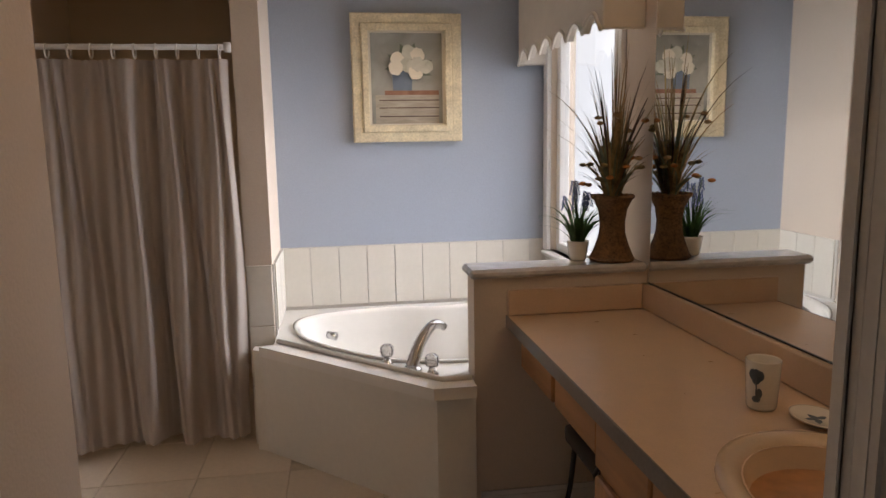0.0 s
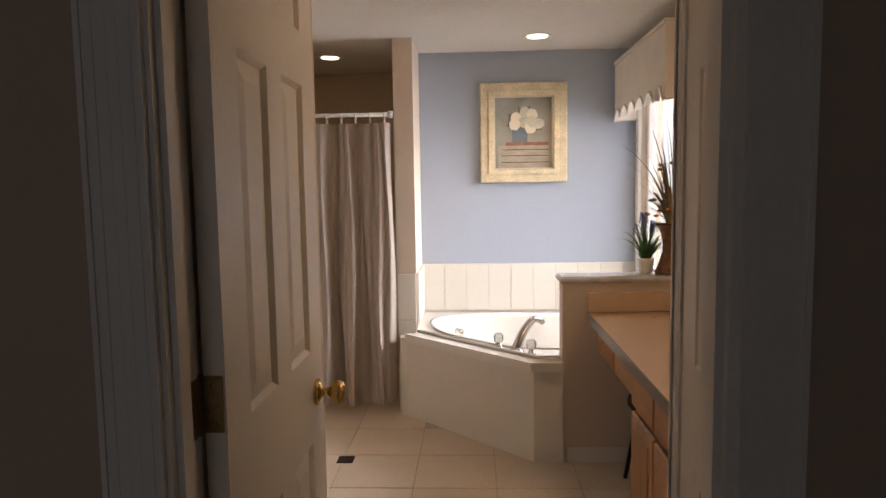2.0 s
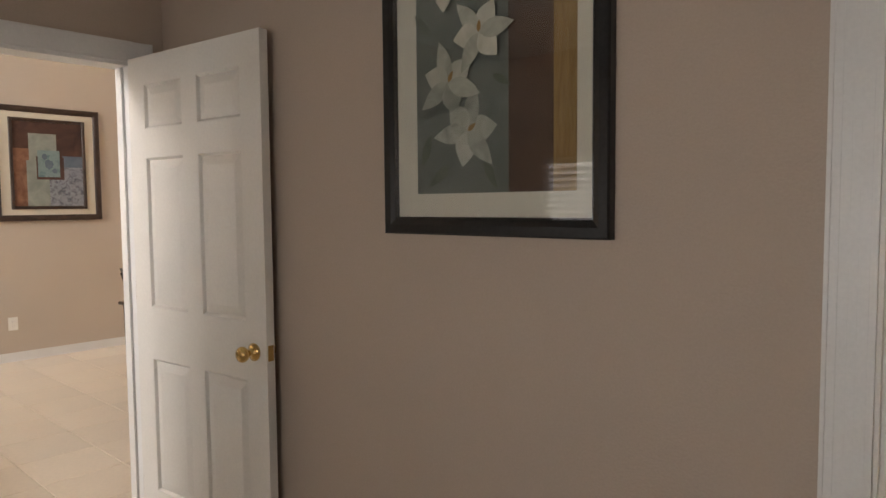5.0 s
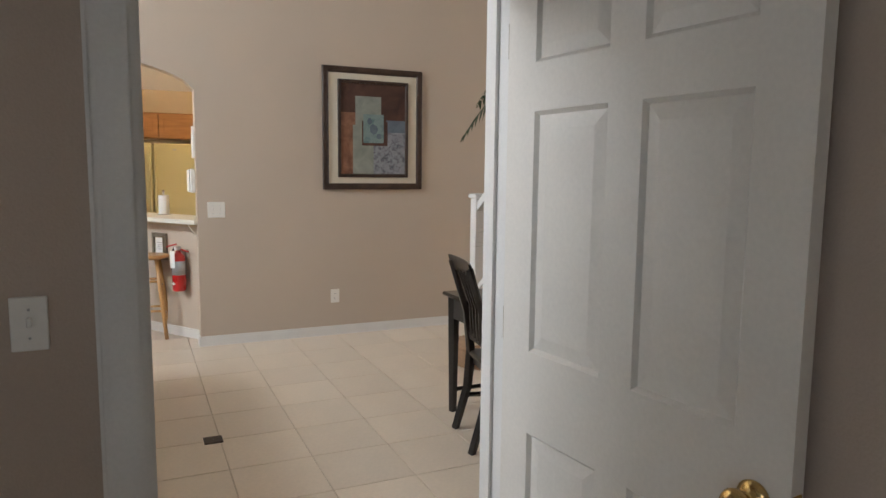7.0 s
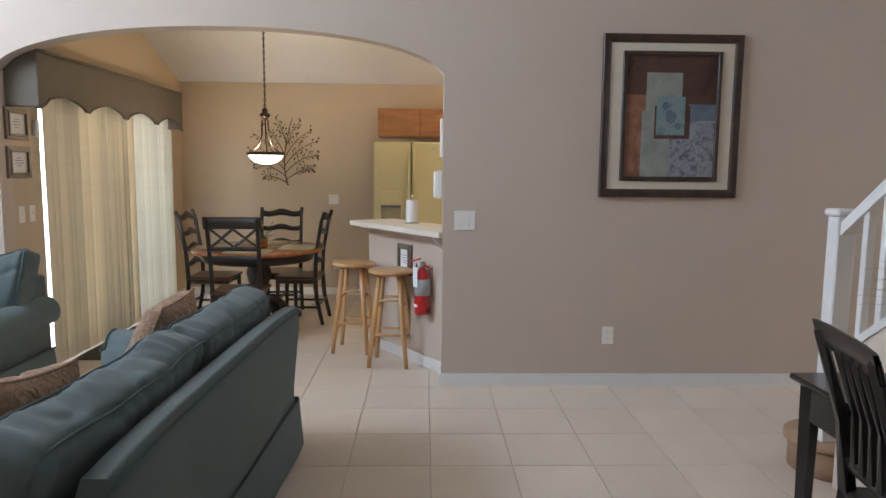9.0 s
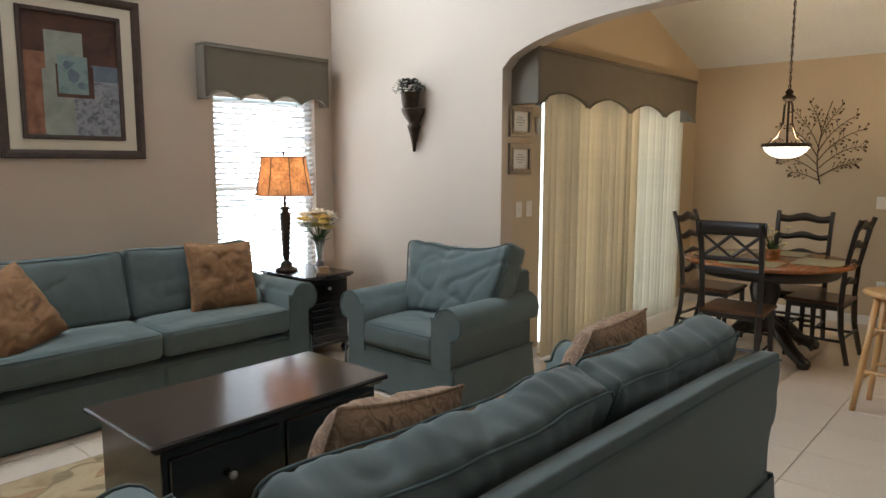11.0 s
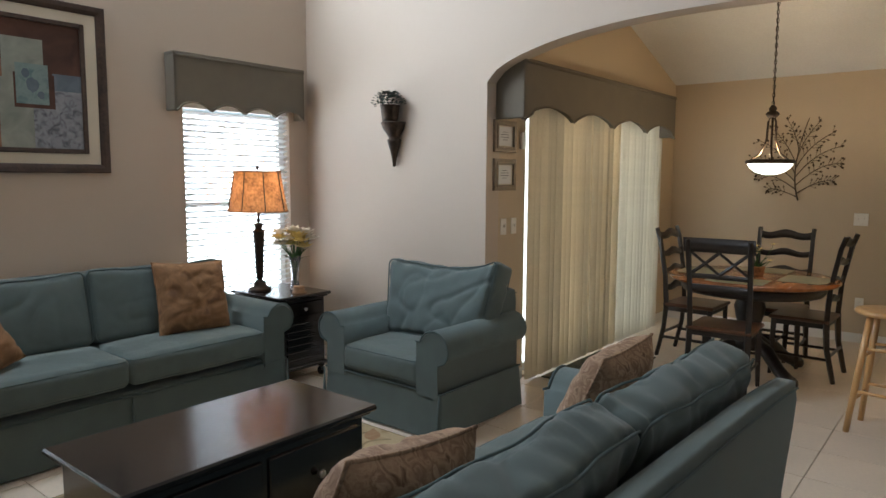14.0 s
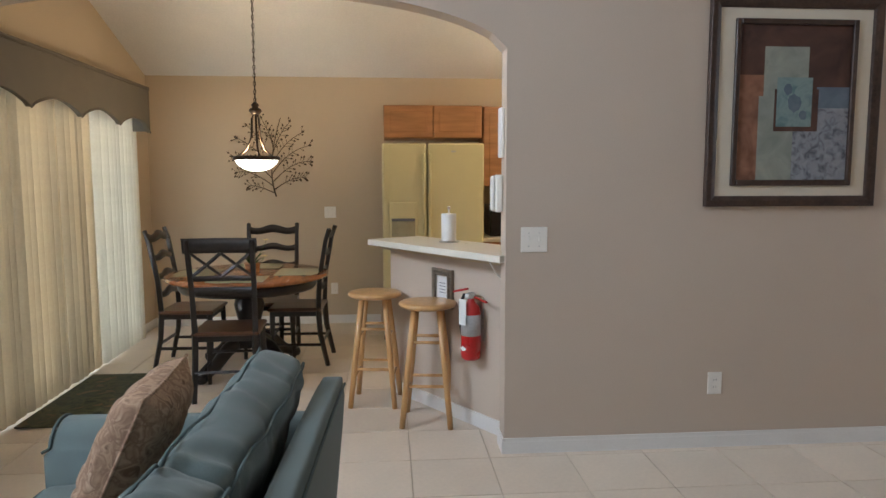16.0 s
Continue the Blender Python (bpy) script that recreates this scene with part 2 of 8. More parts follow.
LEAFP = mat("palm_dark_green", (0.03, 0.062, 0.022), 0.5, vary=0.35, scale=14, grain=40, bump=0.1, translucent=0.2)
LEAFIVY = mat("ivy_dark_green", (0.022, 0.032, 0.016), 0.6, vary=0.3, scale=14, grain=40, bump=0.1)
LEAFG = mat("leaf_dusty_green", (0.16, 0.185, 0.115), 0.65, vary=0.35, scale=14, grain=40, bump=0.1, translucent=0.15)
WICKER3 = mat("woven_bark_orange", (0.55, 0.22, 0.075), 0.6, vary=0.35, scale=25, grain=100, bump=0.6)
REED = mat("reed_maroon", (0.085, 0.045, 0.035), 0.7, vary=0.4, scale=14, bump=0.1)
REEDT = mat("reed_tan", (0.34, 0.22, 0.10), 0.75, vary=0.3, scale=14, bump=0.1)
PETALB = mat("petal_blue", (0.13, 0.17, 0.34), 0.7, vary=0.2, scale=30, bump=0.1)
PETALW = mat("petal_white", (0.80, 0.74, 0.62), 0.7, vary=0.08, scale=20, bump=0.1, translucent=0.25)
PETALY = mat("petal_yellow", (0.82, 0.64, 0.24), 0.7, vary=0.15, scale=20, bump=0.1, translucent=0.2)
PETALO = mat("petal_orange", (0.45, 0.17, 0.04), 0.7, vary=0.2, scale=20, bump=0.1)
SINKM = mat("sink_almond", (0.62, 0.47, 0.33), 0.2, vary=0.02, bump=0.0, coat=0.3)
PORCEL = mat("white_porcelain", (0.78, 0.75, 0.69), 0.2, vary=0.02, bump=0.0, coat=0.3)
RED = mat("red_enamel", (0.50, 0.018, 0.018), 0.28, vary=0.08, scale=8, bump=0.02, coat=0.4)
CANDLE = mat("coaster_cork_brown", (0.33, 0.19, 0.09), 0.45, vary=0.15, scale=20, bump=0.1)
RUBBER = mat("black_rubber", (0.012, 0.012, 0.012), 0.6, vary=0.2, bump=0.1)
PAPERW = mat("paper_white", (0.80, 0.80, 0.78), 0.9, vary=0.02, scale=20, grain=150, bump=0.2)
INK = mat("ink_grey", (0.16, 0.16, 0.17), 0.9, vary=0.1, bump=0.0)
LEAFART = mat("art_leaf_metal", (0.12, 0.085, 0.05), 0.45, 0.7, vary=0.3, scale=20, bump=0.15)
PLACEM = mat("placemat_sage", (0.36, 0.33, 0.21), 0.9, vary=0.12, scale=12, grain=200, bump=0.4)
CABLE = mat("cable_black", (0.012, 0.012, 0.012), 0.5, bump=0.0)
STEP = mat("step_carpet_tan", (0.42, 0.27, 0.16), 0.95, vary=0.15, scale=14, grain=260, bump=0.7)


def patches(name, cols, scale, rough=0.9, bump=0.15, stretch=(1, 1, 1), detail=3.0):
    """Bands of several colours over one noise, for woven or painted patterns."""
    m = bpy.data.materials.new(name)
    m.use_nodes = True
    N, L = m.node_tree.nodes, m.node_tree.links
    b = N["Principled BSDF"]
    tc, mp, n = N.new("ShaderNodeTexCoord"), N.new("ShaderNodeMapping"), N.new("ShaderNodeTexNoise")
    mp.inputs["Scale"].default_value = stretch
    n.inputs["Scale"].default_value, n.inputs["Detail"].default_value = scale, detail
    n.inputs["Distortion"].default_value = 0.8
    L.new(tc.outputs["Object"], mp.inputs[0])
    L.new(mp.outputs[0], n.inputs[0])
    r = N.new("ShaderNodeValToRGB")
    els = r.color_ramp.elements
    while len(els) < len(cols):
        els.new(0.5)
    for i, c in enumerate(cols):
        els[i].position = 0.3 + 0.4 * i / max(1, len(cols) - 1)
        els[i].color = (*c, 1)
    L.new(n.outputs[0], r.inputs[0])
    L.new(r.outputs[0], b.inputs["Base Color"])
    b.inputs["Roughness"].default_value = rough
    n2 = N.new("ShaderNodeTexNoise")
    n2.inputs["Scale"].default_value = 350
    L.new(tc.outputs["Object"], n2.inputs[0])
    bp = N.new("ShaderNodeBump")
    bp.inputs["Strength"].default_value, bp.inputs["Distance"].default_value = bump, 0.004
    L.new(n2.outputs[0], bp.inputs["Height"])
    L.new(bp.outputs[0], b.inputs["Normal"])
    return m


PILLOW = patches("pillow_paisley_gold", [(0.13, 0.065, 0.03), (0.27, 0.145, 0.065), (0.20, 0.105, 0.045), (0.33, 0.19, 0.09)], 9, bump=0.3)
PILLOW2 = patches("pillow_damask_rose", [(0.13, 0.072, 0.04), (0.36, 0.24, 0.15), (0.21, 0.125, 0.075), (0.42, 0.29, 0.19)], 20, bump=0.3)
RUGM = patches("rug_wool_cream", [(0.33, 0.24, 0.12), (0.43, 0.33, 0.19), (0.46, 0.36, 0.21), (0.38, 0.29, 0.16)], 5, bump=0.6)
RUGV = patches("rug_vine_olive", [(0.22, 0.17, 0.09), (0.30, 0.23, 0.125)], 14, bump=0.6)
RUGT = patches("rug_leaf_rust", [(0.31, 0.18, 0.09), (0.40, 0.26, 0.14)], 14, bump=0.6)
MATM = patches("door_mat_green", [(0.03, 0.04, 0.028), (0.10, 0.10, 0.05), (0.05, 0.06, 0.04), (0.17, 0.12, 0.06)], 9, bump=0.6)
ART_SAGE = patches("paint_sage", [(0.14, 0.155, 0.13), (0.20, 0.215, 0.18)], 8)
ART_BROWN = patches("paint_brown", [(0.075, 0.045, 0.03), (0.13, 0.075, 0.05)], 7)
ART_GOLD = patches("paint_gold", [(0.26, 0.15, 0.05), (0.36, 0.23, 0.09)], 9, stretch=(8, 8, 1))
ART_LILY = patches("paint_lily", [(0.40, 0.39, 0.31), (0.56, 0.54, 0.45)], 14)
ART_LILY2 = patches("paint_lily_shade", [(0.30, 0.30, 0.24), (0.46, 0.45, 0.37)], 18)
ART_LEAFD = patches("paint_leaf_dim", [(0.10, 0.115, 0.085), (0.15, 0.165, 0.12)], 12)
ART_GREY = patches("paint_grey", [(0.22, 0.215, 0.185), (0.33, 0.32, 0.28)], 6)
ART_UMB = patches("paint_umber", [(0.05, 0.025, 0.018), (0.105, 0.05, 0.035)], 6)
ART_TEAL = patches("paint_teal", [(0.12, 0.19, 0.20), (0.22, 0.29, 0.28), (0.16, 0.22, 0.23)], 16)
ART_BLUE = patches("paint_blue_spotted", [(0.10, 0.10, 0.12), (0.24, 0.25, 0.28), (0.30, 0.31, 0.33)], 24)
ART_CELA = patches("paint_celadon", [(0.22, 0.24, 0.21), (0.32, 0.33, 0.28)], 10)
ART_RUST = patches("paint_rust", [(0.16, 0.07, 0.04), (0.30, 0.15, 0.09)], 10)
ART_SLATE = patches("paint_slate", [(0.10, 0.13, 0.17), (0.15, 0.18, 0.22)], 12)
ART_SHELF = patches("paint_shelf", [(0.30, 0.26, 0.20), (0.42, 0.37, 0.29)], 10, stretch=(1, 1, 6))

# ---- mesh helpers ----
class Mesh:
    """Gathers primitive shapes into one mesh."""

    def __init__(self):
        self.v, self.f, self.s = [], [], []

    def add(self, verts, faces, smooth=False, m=None):
        o = len(self.v)
        self.v += [tuple(m @ Vector(p)) if m else tuple(p) for p in verts]
        self.f += [tuple(i + o for i in q) for q in faces]
        self.s += [smooth] * len(faces)
        return self

    def box(self, c, s, bev=0.0, m=None):
        hx, hy, hz = s[0] / 2, s[1] / 2, s[2] / 2
        cx, cy, cz = c
        if bev <= 0:
            vs = [(cx + a * hx, cy + b * hy, cz + d * hz) for d in (-1, 1) for b in (-1, 1) for a in (-1, 1)]
            return self.add(vs, [(0, 2, 3, 1), (4, 5, 7, 6), (0, 1, 5, 4), (2, 6, 7, 3), (0, 4, 6, 2), (1, 3, 7, 5)], False, m)
        e = min(bev, hx * 0.95, hy * 0.95, hz * 0.95)
        vs, ix = [], {}
        for a in (-1, 1):
            for b in (-1, 1):
                for d in (-1, 1):
                    for k in range(3):
                        p = [a * hx, b * hy, d * hz]
                        for j in range(3):
                            if j != k:
                                p[j] -= (a, b, d)[j] * e
                        ix[a, b, d, k] = len(vs)
                        vs.append((cx + p[0], cy + p[1], cz + p[2]))
        fs = []
        for k in range(3):
            i, j = (k + 1) % 3, (k + 2) % 3
            for sg in (-1, 1):
                q = []
                for u, w in ((-1, -1), (1, -1), (1, 1), (-1, 1)):
                    key = [0, 0, 0]
                    key[k], key[i], key[j] = sg, u, w
                    q.append(ix[(*key, k)])
                fs.append(tuple(q if sg > 0 else q[::-1]))
        for k in range(3):
            i, j = (k + 1) % 3, (k + 2) % 3
            for u in (-1, 1):
                for w in (-1, 1):
                    q = []
                    for sg, face in ((-1, i), (1, i), (1, j), (-1, j)):
                        key = [0, 0, 0]
                        key[k], key[i], key[j] = sg, u, w
                        q.append(ix[(*key, face)])
                    fs.append(tuple(q[::-1] if u * w > 0 else q))
        for a in (-1, 1):
            for b in (-1, 1):
                for d in (-1, 1):
                    q = tuple(ix[a, b, d, k] for k in range(3))
                    fs.append(q if a * b * d > 0 else q[::-1])
        return self.add(vs, fs, False, m)

    def span(self, x0, x1, y0, y1, z0, z1, bev=0.0):
        return self.box(((x0 + x1) / 2, (y0 + y1) / 2, (z0 + z1) / 2), (abs(x1 - x0), abs(y1 - y0), abs(z1 - z0)), bev)

    def lathe(self, prof, c=(0, 0, 0), n=24, m=None, smooth=True, sx=1.0, sy=1.0):
        vs, fs = [], []
        for r, z in prof:
            for k in range(n):
                a = 2 * math.pi * k / n
                vs.append((c[0] + r * sx * math.cos(a), c[1] + r * sy * math.sin(a), c[2] + z))
        for i in range(len(prof) - 1):
            for k in range(n):
                k2 = (k + 1) % n
                fs.append((i * n + k, i * n + k2, (i + 1) * n + k2, (i + 1) * n + k))
        if prof[0][0] > 1e-5:
            fs.append(tuple(range(n))[::-1])
        if prof[-1][0] > 1e-5:
            fs.append(tuple((len(prof) - 1) * n + k for k in range(n)))
        return self.add(vs, fs, smooth, m)

    def tube(self, pts, r, n=8, smooth=True, m=None, caps=True):
        pts = [Vector(p) for p in pts]
        rs = r if isinstance(r, (list, tuple)) else [r] * len(pts)
        vs, fs = [], []
        up = Vector((0.13, 0.31, 0.94))
        for i, p in enumerate(pts):
            t = (pts[min(i + 1, len(pts) - 1)] - pts[max(i - 1, 0)]).normalized()
            a = t.cross(up)
            if a.length < 1e-3:
                a = t.cross(Vector((1, 0, 0)))
            a.normalize()
            b = t.cross(a)
            for k in range(n):
                w = 2 * math.pi * k / n
                vs.append(p + (a * math.cos(w) + b * math.sin(w)) * rs[i])
        for i in range(len(pts) - 1):
            for k in range(n):
                k2 = (k + 1) % n
                fs.append((i * n + k, (i + 1) * n + k, (i + 1) * n + k2, i * n + k2))
        if caps:
            fs.append(tuple(range(n)))
            fs.append(tuple((len(pts) - 1) * n + k for k in range(n))[::-1])
        return self.add(vs, fs, smooth, m)

    def prism(self, poly, z0, z1, m=None, smooth=False):
        n = len(poly)
        area = sum(poly[i][0] * poly[(i + 1) % n][1] - poly[(i + 1) % n][0] * poly[i][1] for i in range(n))
        if area < 0:
            poly = poly[::-1]
        vs = [(x, y, z0) for x, y in poly] + [(x, y, z1) for x, y in poly]
        fs = [tuple(range(n))[::-1], tuple(range(n, 2 * n))]
        fs += [(i, (i + 1) % n, n + (i + 1) % n, n + i) for i in range(n)]
        return self.add(vs, fs, smooth, m)

    def grid(self, fn, nu, nv, smooth=True, closed_u=False):
        vs = [fn(i / nu, j / nv) for j in range(nv + 1) for i in range(nu + 1)]
        fs = []
        for j in range(nv):
            for i in range(nu):
                a = j * (nu + 1) + i
                fs.append((a, a + 1, a + nu + 2, a + nu + 1))
        return self.add(vs, fs, smooth)

    def ob(self, name, material, parent=None, label="", at=None, sharp=40):
        me = bpy.data.meshes.new(name)
        me.from_pydata(self.v, [], self.f)
        me.polygons.foreach_set("use_smooth", self.s)
        me.materials.append(material)
        me.update()
        o = new(name, me)
        if parent is not None:
            o.parent = parent
        if at is not None:
            o.matrix_basis = at
        if label:
            o["label"] = label
        return o


def part(name, mesh, material, parent, label=""):
    return mesh.ob(name, material, parent, label)


def thing(name, label, category, group="", at=None, kind=""):
    o = new(name)
    o.empty_display_size = 0.1
    if at is not None:
        o.matrix_basis = at
    return tagged(o, label, category, group, kind)


def rsub(mesh, fn):
    mesh.v = [tuple(fn(Vector(p))) for p in mesh.v]
    return mesh


def pad(sx, sy, sz, puff=0.02, soft=0.25, n=10, seed=0, wob=0.006):
    """A stuffed cushion: a box with round edges and swollen faces, centred on the origin."""
    me = Mesh()
    idx, vs, fs = {}, [], []
    rnd = Vector((seed * 3.7, seed * 1.3, seed * 2.1))

    def vert(a, b, c):
        key = (a, b, c)
        if key in idx:
            return idx[key]
        u = [2 * a / n - 1, 2 * b / n - 1, 2 * c / n - 1]
        e = soft
        p = []
        r = min(sx, sy, sz) * e
        h = (sx / 2, sy / 2, sz / 2)
        q = [u[i] * h[i] for i in range(3)]
        core = [max(-(h[i] - r), min(h[i] - r, q[i])) for i in range(3)]
        d = Vector([q[i] - core[i] for i in range(3)])
        if d.length > 1e-6:
            d = d.normalized() * r
        p = Vector(core) + d
        k = [1 - u[i] ** 2 for i in range(3)]
        for i in range(3):
            j, l = (i + 1) % 3, (i + 2) % 3
            p[i] += puff * u[i] * max(0, k[j] * k[l]) ** 0.6 * (1 if h[i] <= min(h) * 1.4 else 0.45)
        p += noise.noise_vector(p * 6 + rnd) * wob
        idx[key] = len(vs)
        vs.append(p)
        return idx[key]

    for ax in range(3):
        for side in (0, n):
            for i in range(n):
                for j in range(n):
                    q = []
                    for di, dj in ((0, 0), (1, 0), (1, 1), (0, 1)):
                        key = [0, 0, 0]
                        key[ax] = side
                        key[(ax + 1) % 3], key[(ax + 2) % 3] = i + di, j + dj
                        q.append(vert(*key))
                    fs.append(tuple(q if side else q[::-1]))
    me.add(vs, fs, True)
    return me


def cushion(size, cells, puff, edge, seed, crease):
    """A boxed cushion centred on the origin: round edges, swollen faces, puckers along its seams and soft creases across the faces."""
    h = [v / 2 for v in size]
    idx, vs, fs = {}, [], []
    o = Vector((seed * 3.7, seed * 1.3, seed * 2.1))

    def fold(p):
        q = Vector((p[0] * 2.6 + 0.9 * p[2], p[1] * 2.0, p[2] * 5.0 - 1.6 * p[0])) + o
        w = Vector((p[0] * 7.0 - 2.5 * p[2], p[1] * 5.0, p[2] * 3.0 + 2.0 * p[0])) + o
        a = 1 - abs(noise.noise(q)) * 2.2
        b = 1 - abs(noise.noise(w)) * 2.2
        return -1.3 * max(0, a) ** 4 - 0.9 * max(0, b) ** 5 + 0.6 * noise.noise(p * 9 + o)

    def vert(key):
        if key in idx:
            return idx[key]
        u = [2 * key[i] / cells[i] - 1 for i in range(3)]
        q = Vector([u[i] * h[i] for i in range(3)])
        core = Vector([max(-(h[i] - edge), min(h[i] - edge, q[i])) for i in range(3)])
        d = (q - core).normalized()
        p = core + d * edge
        k = [1 - u[i] ** 2 for i in range(3)]
        thin = min(range(3), key=lambda i: h[i])
        for i in range(3):
            j, l = (i + 1) % 3, (i + 2) % 3
            p[i] += puff * u[i] * max(0, k[j] * k[l]) ** 0.55 * (1 if i == thin else 0.55)
        # gathers where the cover is drawn in along the welts
        gap = min(h[i] - abs(q[i]) for i in range(3) if i != thin)
        run = p[0] + 0.7 * p[(thin + 1) % 3 if (thin + 1) % 3 else 2]
        gather = math.sin(52 * run + 5 * noise.noise(p * 5 + o)) * math.exp(-gap / 0.045) * max(0, noise.noise(p * 4 - o) + 0.25)
        p += d * (crease * fold(p) + 0.7 * crease * gather)
        idx[key] = len(vs)
        vs.append(p)
        return idx[key]

    for ax in range(3):
        b, c = (ax + 1) % 3, (ax + 2) % 3
        for side in (0, cells[ax]):
            for i in range(cells[b]):
                for j in range(cells[c]):
                    q = []
                    for di, dj in ((0, 0), (1, 0), (1, 1), (0, 1)):
                        key = [0, 0, 0]
                        key[ax], key[b], key[c] = side, i + di, j + dj
                        q.append(vert(tuple(key)))
                    fs.append(tuple(q if side else q[::-1]))
    return Mesh().add(vs, fs, True)


def loop_pipe(sx, sy, z, r=0.006, corner=0.05, steps=1):
    """A welt cord round a rectangle."""
    pts = []
    hx, hy = sx / 2, sy / 2
    for cx, cy, a0 in ((hx - corner, hy - corner, 0), (-hx + corner, hy - corner, 90), (-hx + corner, -hy + corner, 180), (hx - corner, -hy + corner, 270)):
        for k in range(5):
            a = radians(a0 + 22.5 * k)
            pts.append(Vector((cx + corner * math.cos(a), cy + corner * math.sin(a), z)))
    pts.append(pts[0])
    fine = []
    for p, q in zip(pts, pts[1:]):
        n = steps if (q - p).length > 0.1 else 1
        fine += [p.lerp(q, k / n) for k in range(n)]
    return Mesh().tube(fine + [pts[0]], r, 6, caps=False)


def wall(name, axis, at0, at1, a0, a1, z0, z1, material, openings=(), label="plain painted wall"):
    """A wall with openings (a, b, low, high) cut right through. axis is the one it runs along."""
    me = Mesh()

    def put(p, q, lo, hi):
        if q - p < 1e-4 or hi - lo < 1e-4:
            return
        if axis == "x":
            me.span(p, q, at0, at1, lo, hi)
        else:
            me.span(at0, at1, p, q, lo, hi)
    cur = a0
    for p, q, lo, hi in sorted(openings):
        put(cur, p, z0, z1)
        put(p, q, z0, lo)
        put(p, q, hi, z1)
        cur = q
    put(cur, a1, z0, z1)
    return tagged(me.ob(name, material), label, "wall", kind="structure")

# ---- structure ----
H_LIV, H_BED, H_BATH = 4.6, 2.44, 2.31
XW, XE = -7.025, -2.72          # arch wall and wall to the bedroom, living faces
YS = -5.05                      # window wall
ground = Mesh().span(-60, 60, -60, 60, -0.3, -0.25).ob("ground", GROUT)
tagged(ground, "pale concrete ground around the house", "ground", kind="structure")

_bd = mat("hazy_daylight", (0.90, 0.95, 1.0), 1.0, vary=0.04, scale=0.6, bump=0.0, emit=7.0)
tagged(Mesh().span(3.6, 3.65, 2.0, 16.0, -0.2, 7.0).ob("backdrop", _bd), "hazy bright daylight outside the bathroom window", "backdrop", kind="structure")

# bathroom
wall("wall_bath_south_west", "x", 0.355, 0.455, -2.66, 0.042, 0, H_BED, WALL_BED, label="taupe painted bedroom wall beside the bathroom door")
wall("wall_bath_south_east", "x", 0.355, 0.455, 0.83, 2.6, 0, H_BED, WALL_BED, label="taupe painted bedroom wall")
wall("wall_bath_door_head", "x", 0.355, 0.455, 0.042, 0.83, 2.06, H_BED, WALL_BED, label="taupe wall above the bathroom door")
wall("wall_bath_entry", "y", -0.13, -0.012, 0.455, 1.58, 0, 2.6, WALL_CREAM, label="cream wall behind the open bathroom door")
wall("wall_bath_entry_end", "x", 1.46, 1.58, -1.10, -0.13, 0, 2.6, WALL_CREAM, label="cream bathroom wall")
wall("wall_bath_west", "y", -1.22, -1.10, 0.48, 5.0, 0, 2.6, WALL_CREAM, label="cream bathroom wall")
wall("wall_closet_west", "y", 0.945, 1.04, 0.48, 1.0, 0, 2.6, WALL_CREAM, label="cream wall holding the closet door")
wall("wall_closet_north", "x", 0.93, 1.0, 1.04, 1.62, 0, 2.6, WALL_CREAM, label="cream wall at the end of the vanity")
wall("wall_bath_east", "y", 1.60, 1.74, 1.03, 4.13, 0, 2.6, WALL_CREAM, [(3.14, 4.04, 0.82, 2.02)], label="cream bathroom wall with the window")
wall("wall_bath_north", "x", 4.13, 4.25, 0.12, 1.74, 0, 2.6, WALL_BLUE, label="pale blue painted wall above the tub tiles")
wall("wall_shower_north", "x", 4.90, 5.0, -1.10, 0.12, 0, 2.6, WALL_TAN, label="tan shower back wall")
wall("wall_tub_wing", "y", 0.0, 0.12, 3.63, 4.90, 0, H_BATH, WALL_CREAM, label="cream wing wall between shower and tub")
tagged(Mesh().span(-1.22, 1.74, 0.48, 5.0, H_BATH, H_BATH + 0.1).ob("ceiling_bath", CEIL), "white textured bathroom ceiling", "ceiling", kind="structure")
pony = Mesh().span(0.92, 1.60, 2.83, 2.95, 0, 0.925)
tagged(pony.ob("wall_pony", WALL_CREAM), "low cream half wall between vanity and tub", "wall", kind="structure")
cap = Mesh().box((1.245, 2.885, 0.9425), (0.69, 0.17, 0.035), 0.012)
tagged(cap.ob("pony_wall_cap", MARBLE), "glossy marbled cap on the half wall", "wall cap", kind="structure")

# bedroom
wall("wall_bedroom_west", "y", -2.78, -2.66, -5.05, 2.2, 0, H_LIV, WALL_BED, [(-0.722, 0.215, 0, 2.06)], label="taupe wall with the doorway to the living room")
# the opening round x=-0.05 is made up for the bedroom fill lamp
wall("wall_bedroom_south", "x", -2.24, -2.12, -2.66, 2.6, 0, H_BED, WALL_BED, [(-2.30, -1.40, 0.75, 1.76), (-0.55, 0.45, 0.75, 1.76)], label="taupe bedroom wall with a window")
wall("wall_bedroom_east", "y", 2.5, 2.6, -2.12, 0.355, 0, H_BED, WALL_BED, label="taupe bedroom wall")
tagged(Mesh().span(-2.66, 2.6, -2.24, 0.48, H_BED, H_BED + 0.1).ob("ceiling_bedroom", CEIL), "white textured bedroom ceiling", "ceiling", kind="structure")

# living room
wall("wall_living_south", "x", YS - 0.14, YS, -7.2, -2.54, 0, 3.0, WALL,
     [(-3.89, -2.99, 0.53, 2.05), (-6.83, -5.89, 0.53, 2.05)], label="beige painted window wall")
wall("wall_living_south_upper", "x", YS - 0.14, YS, -7.2, -2.54, 3.0, H_LIV, WALL, [(-6.2, -3.6, 3.15, 4.3)], label="beige painted upper window wall")
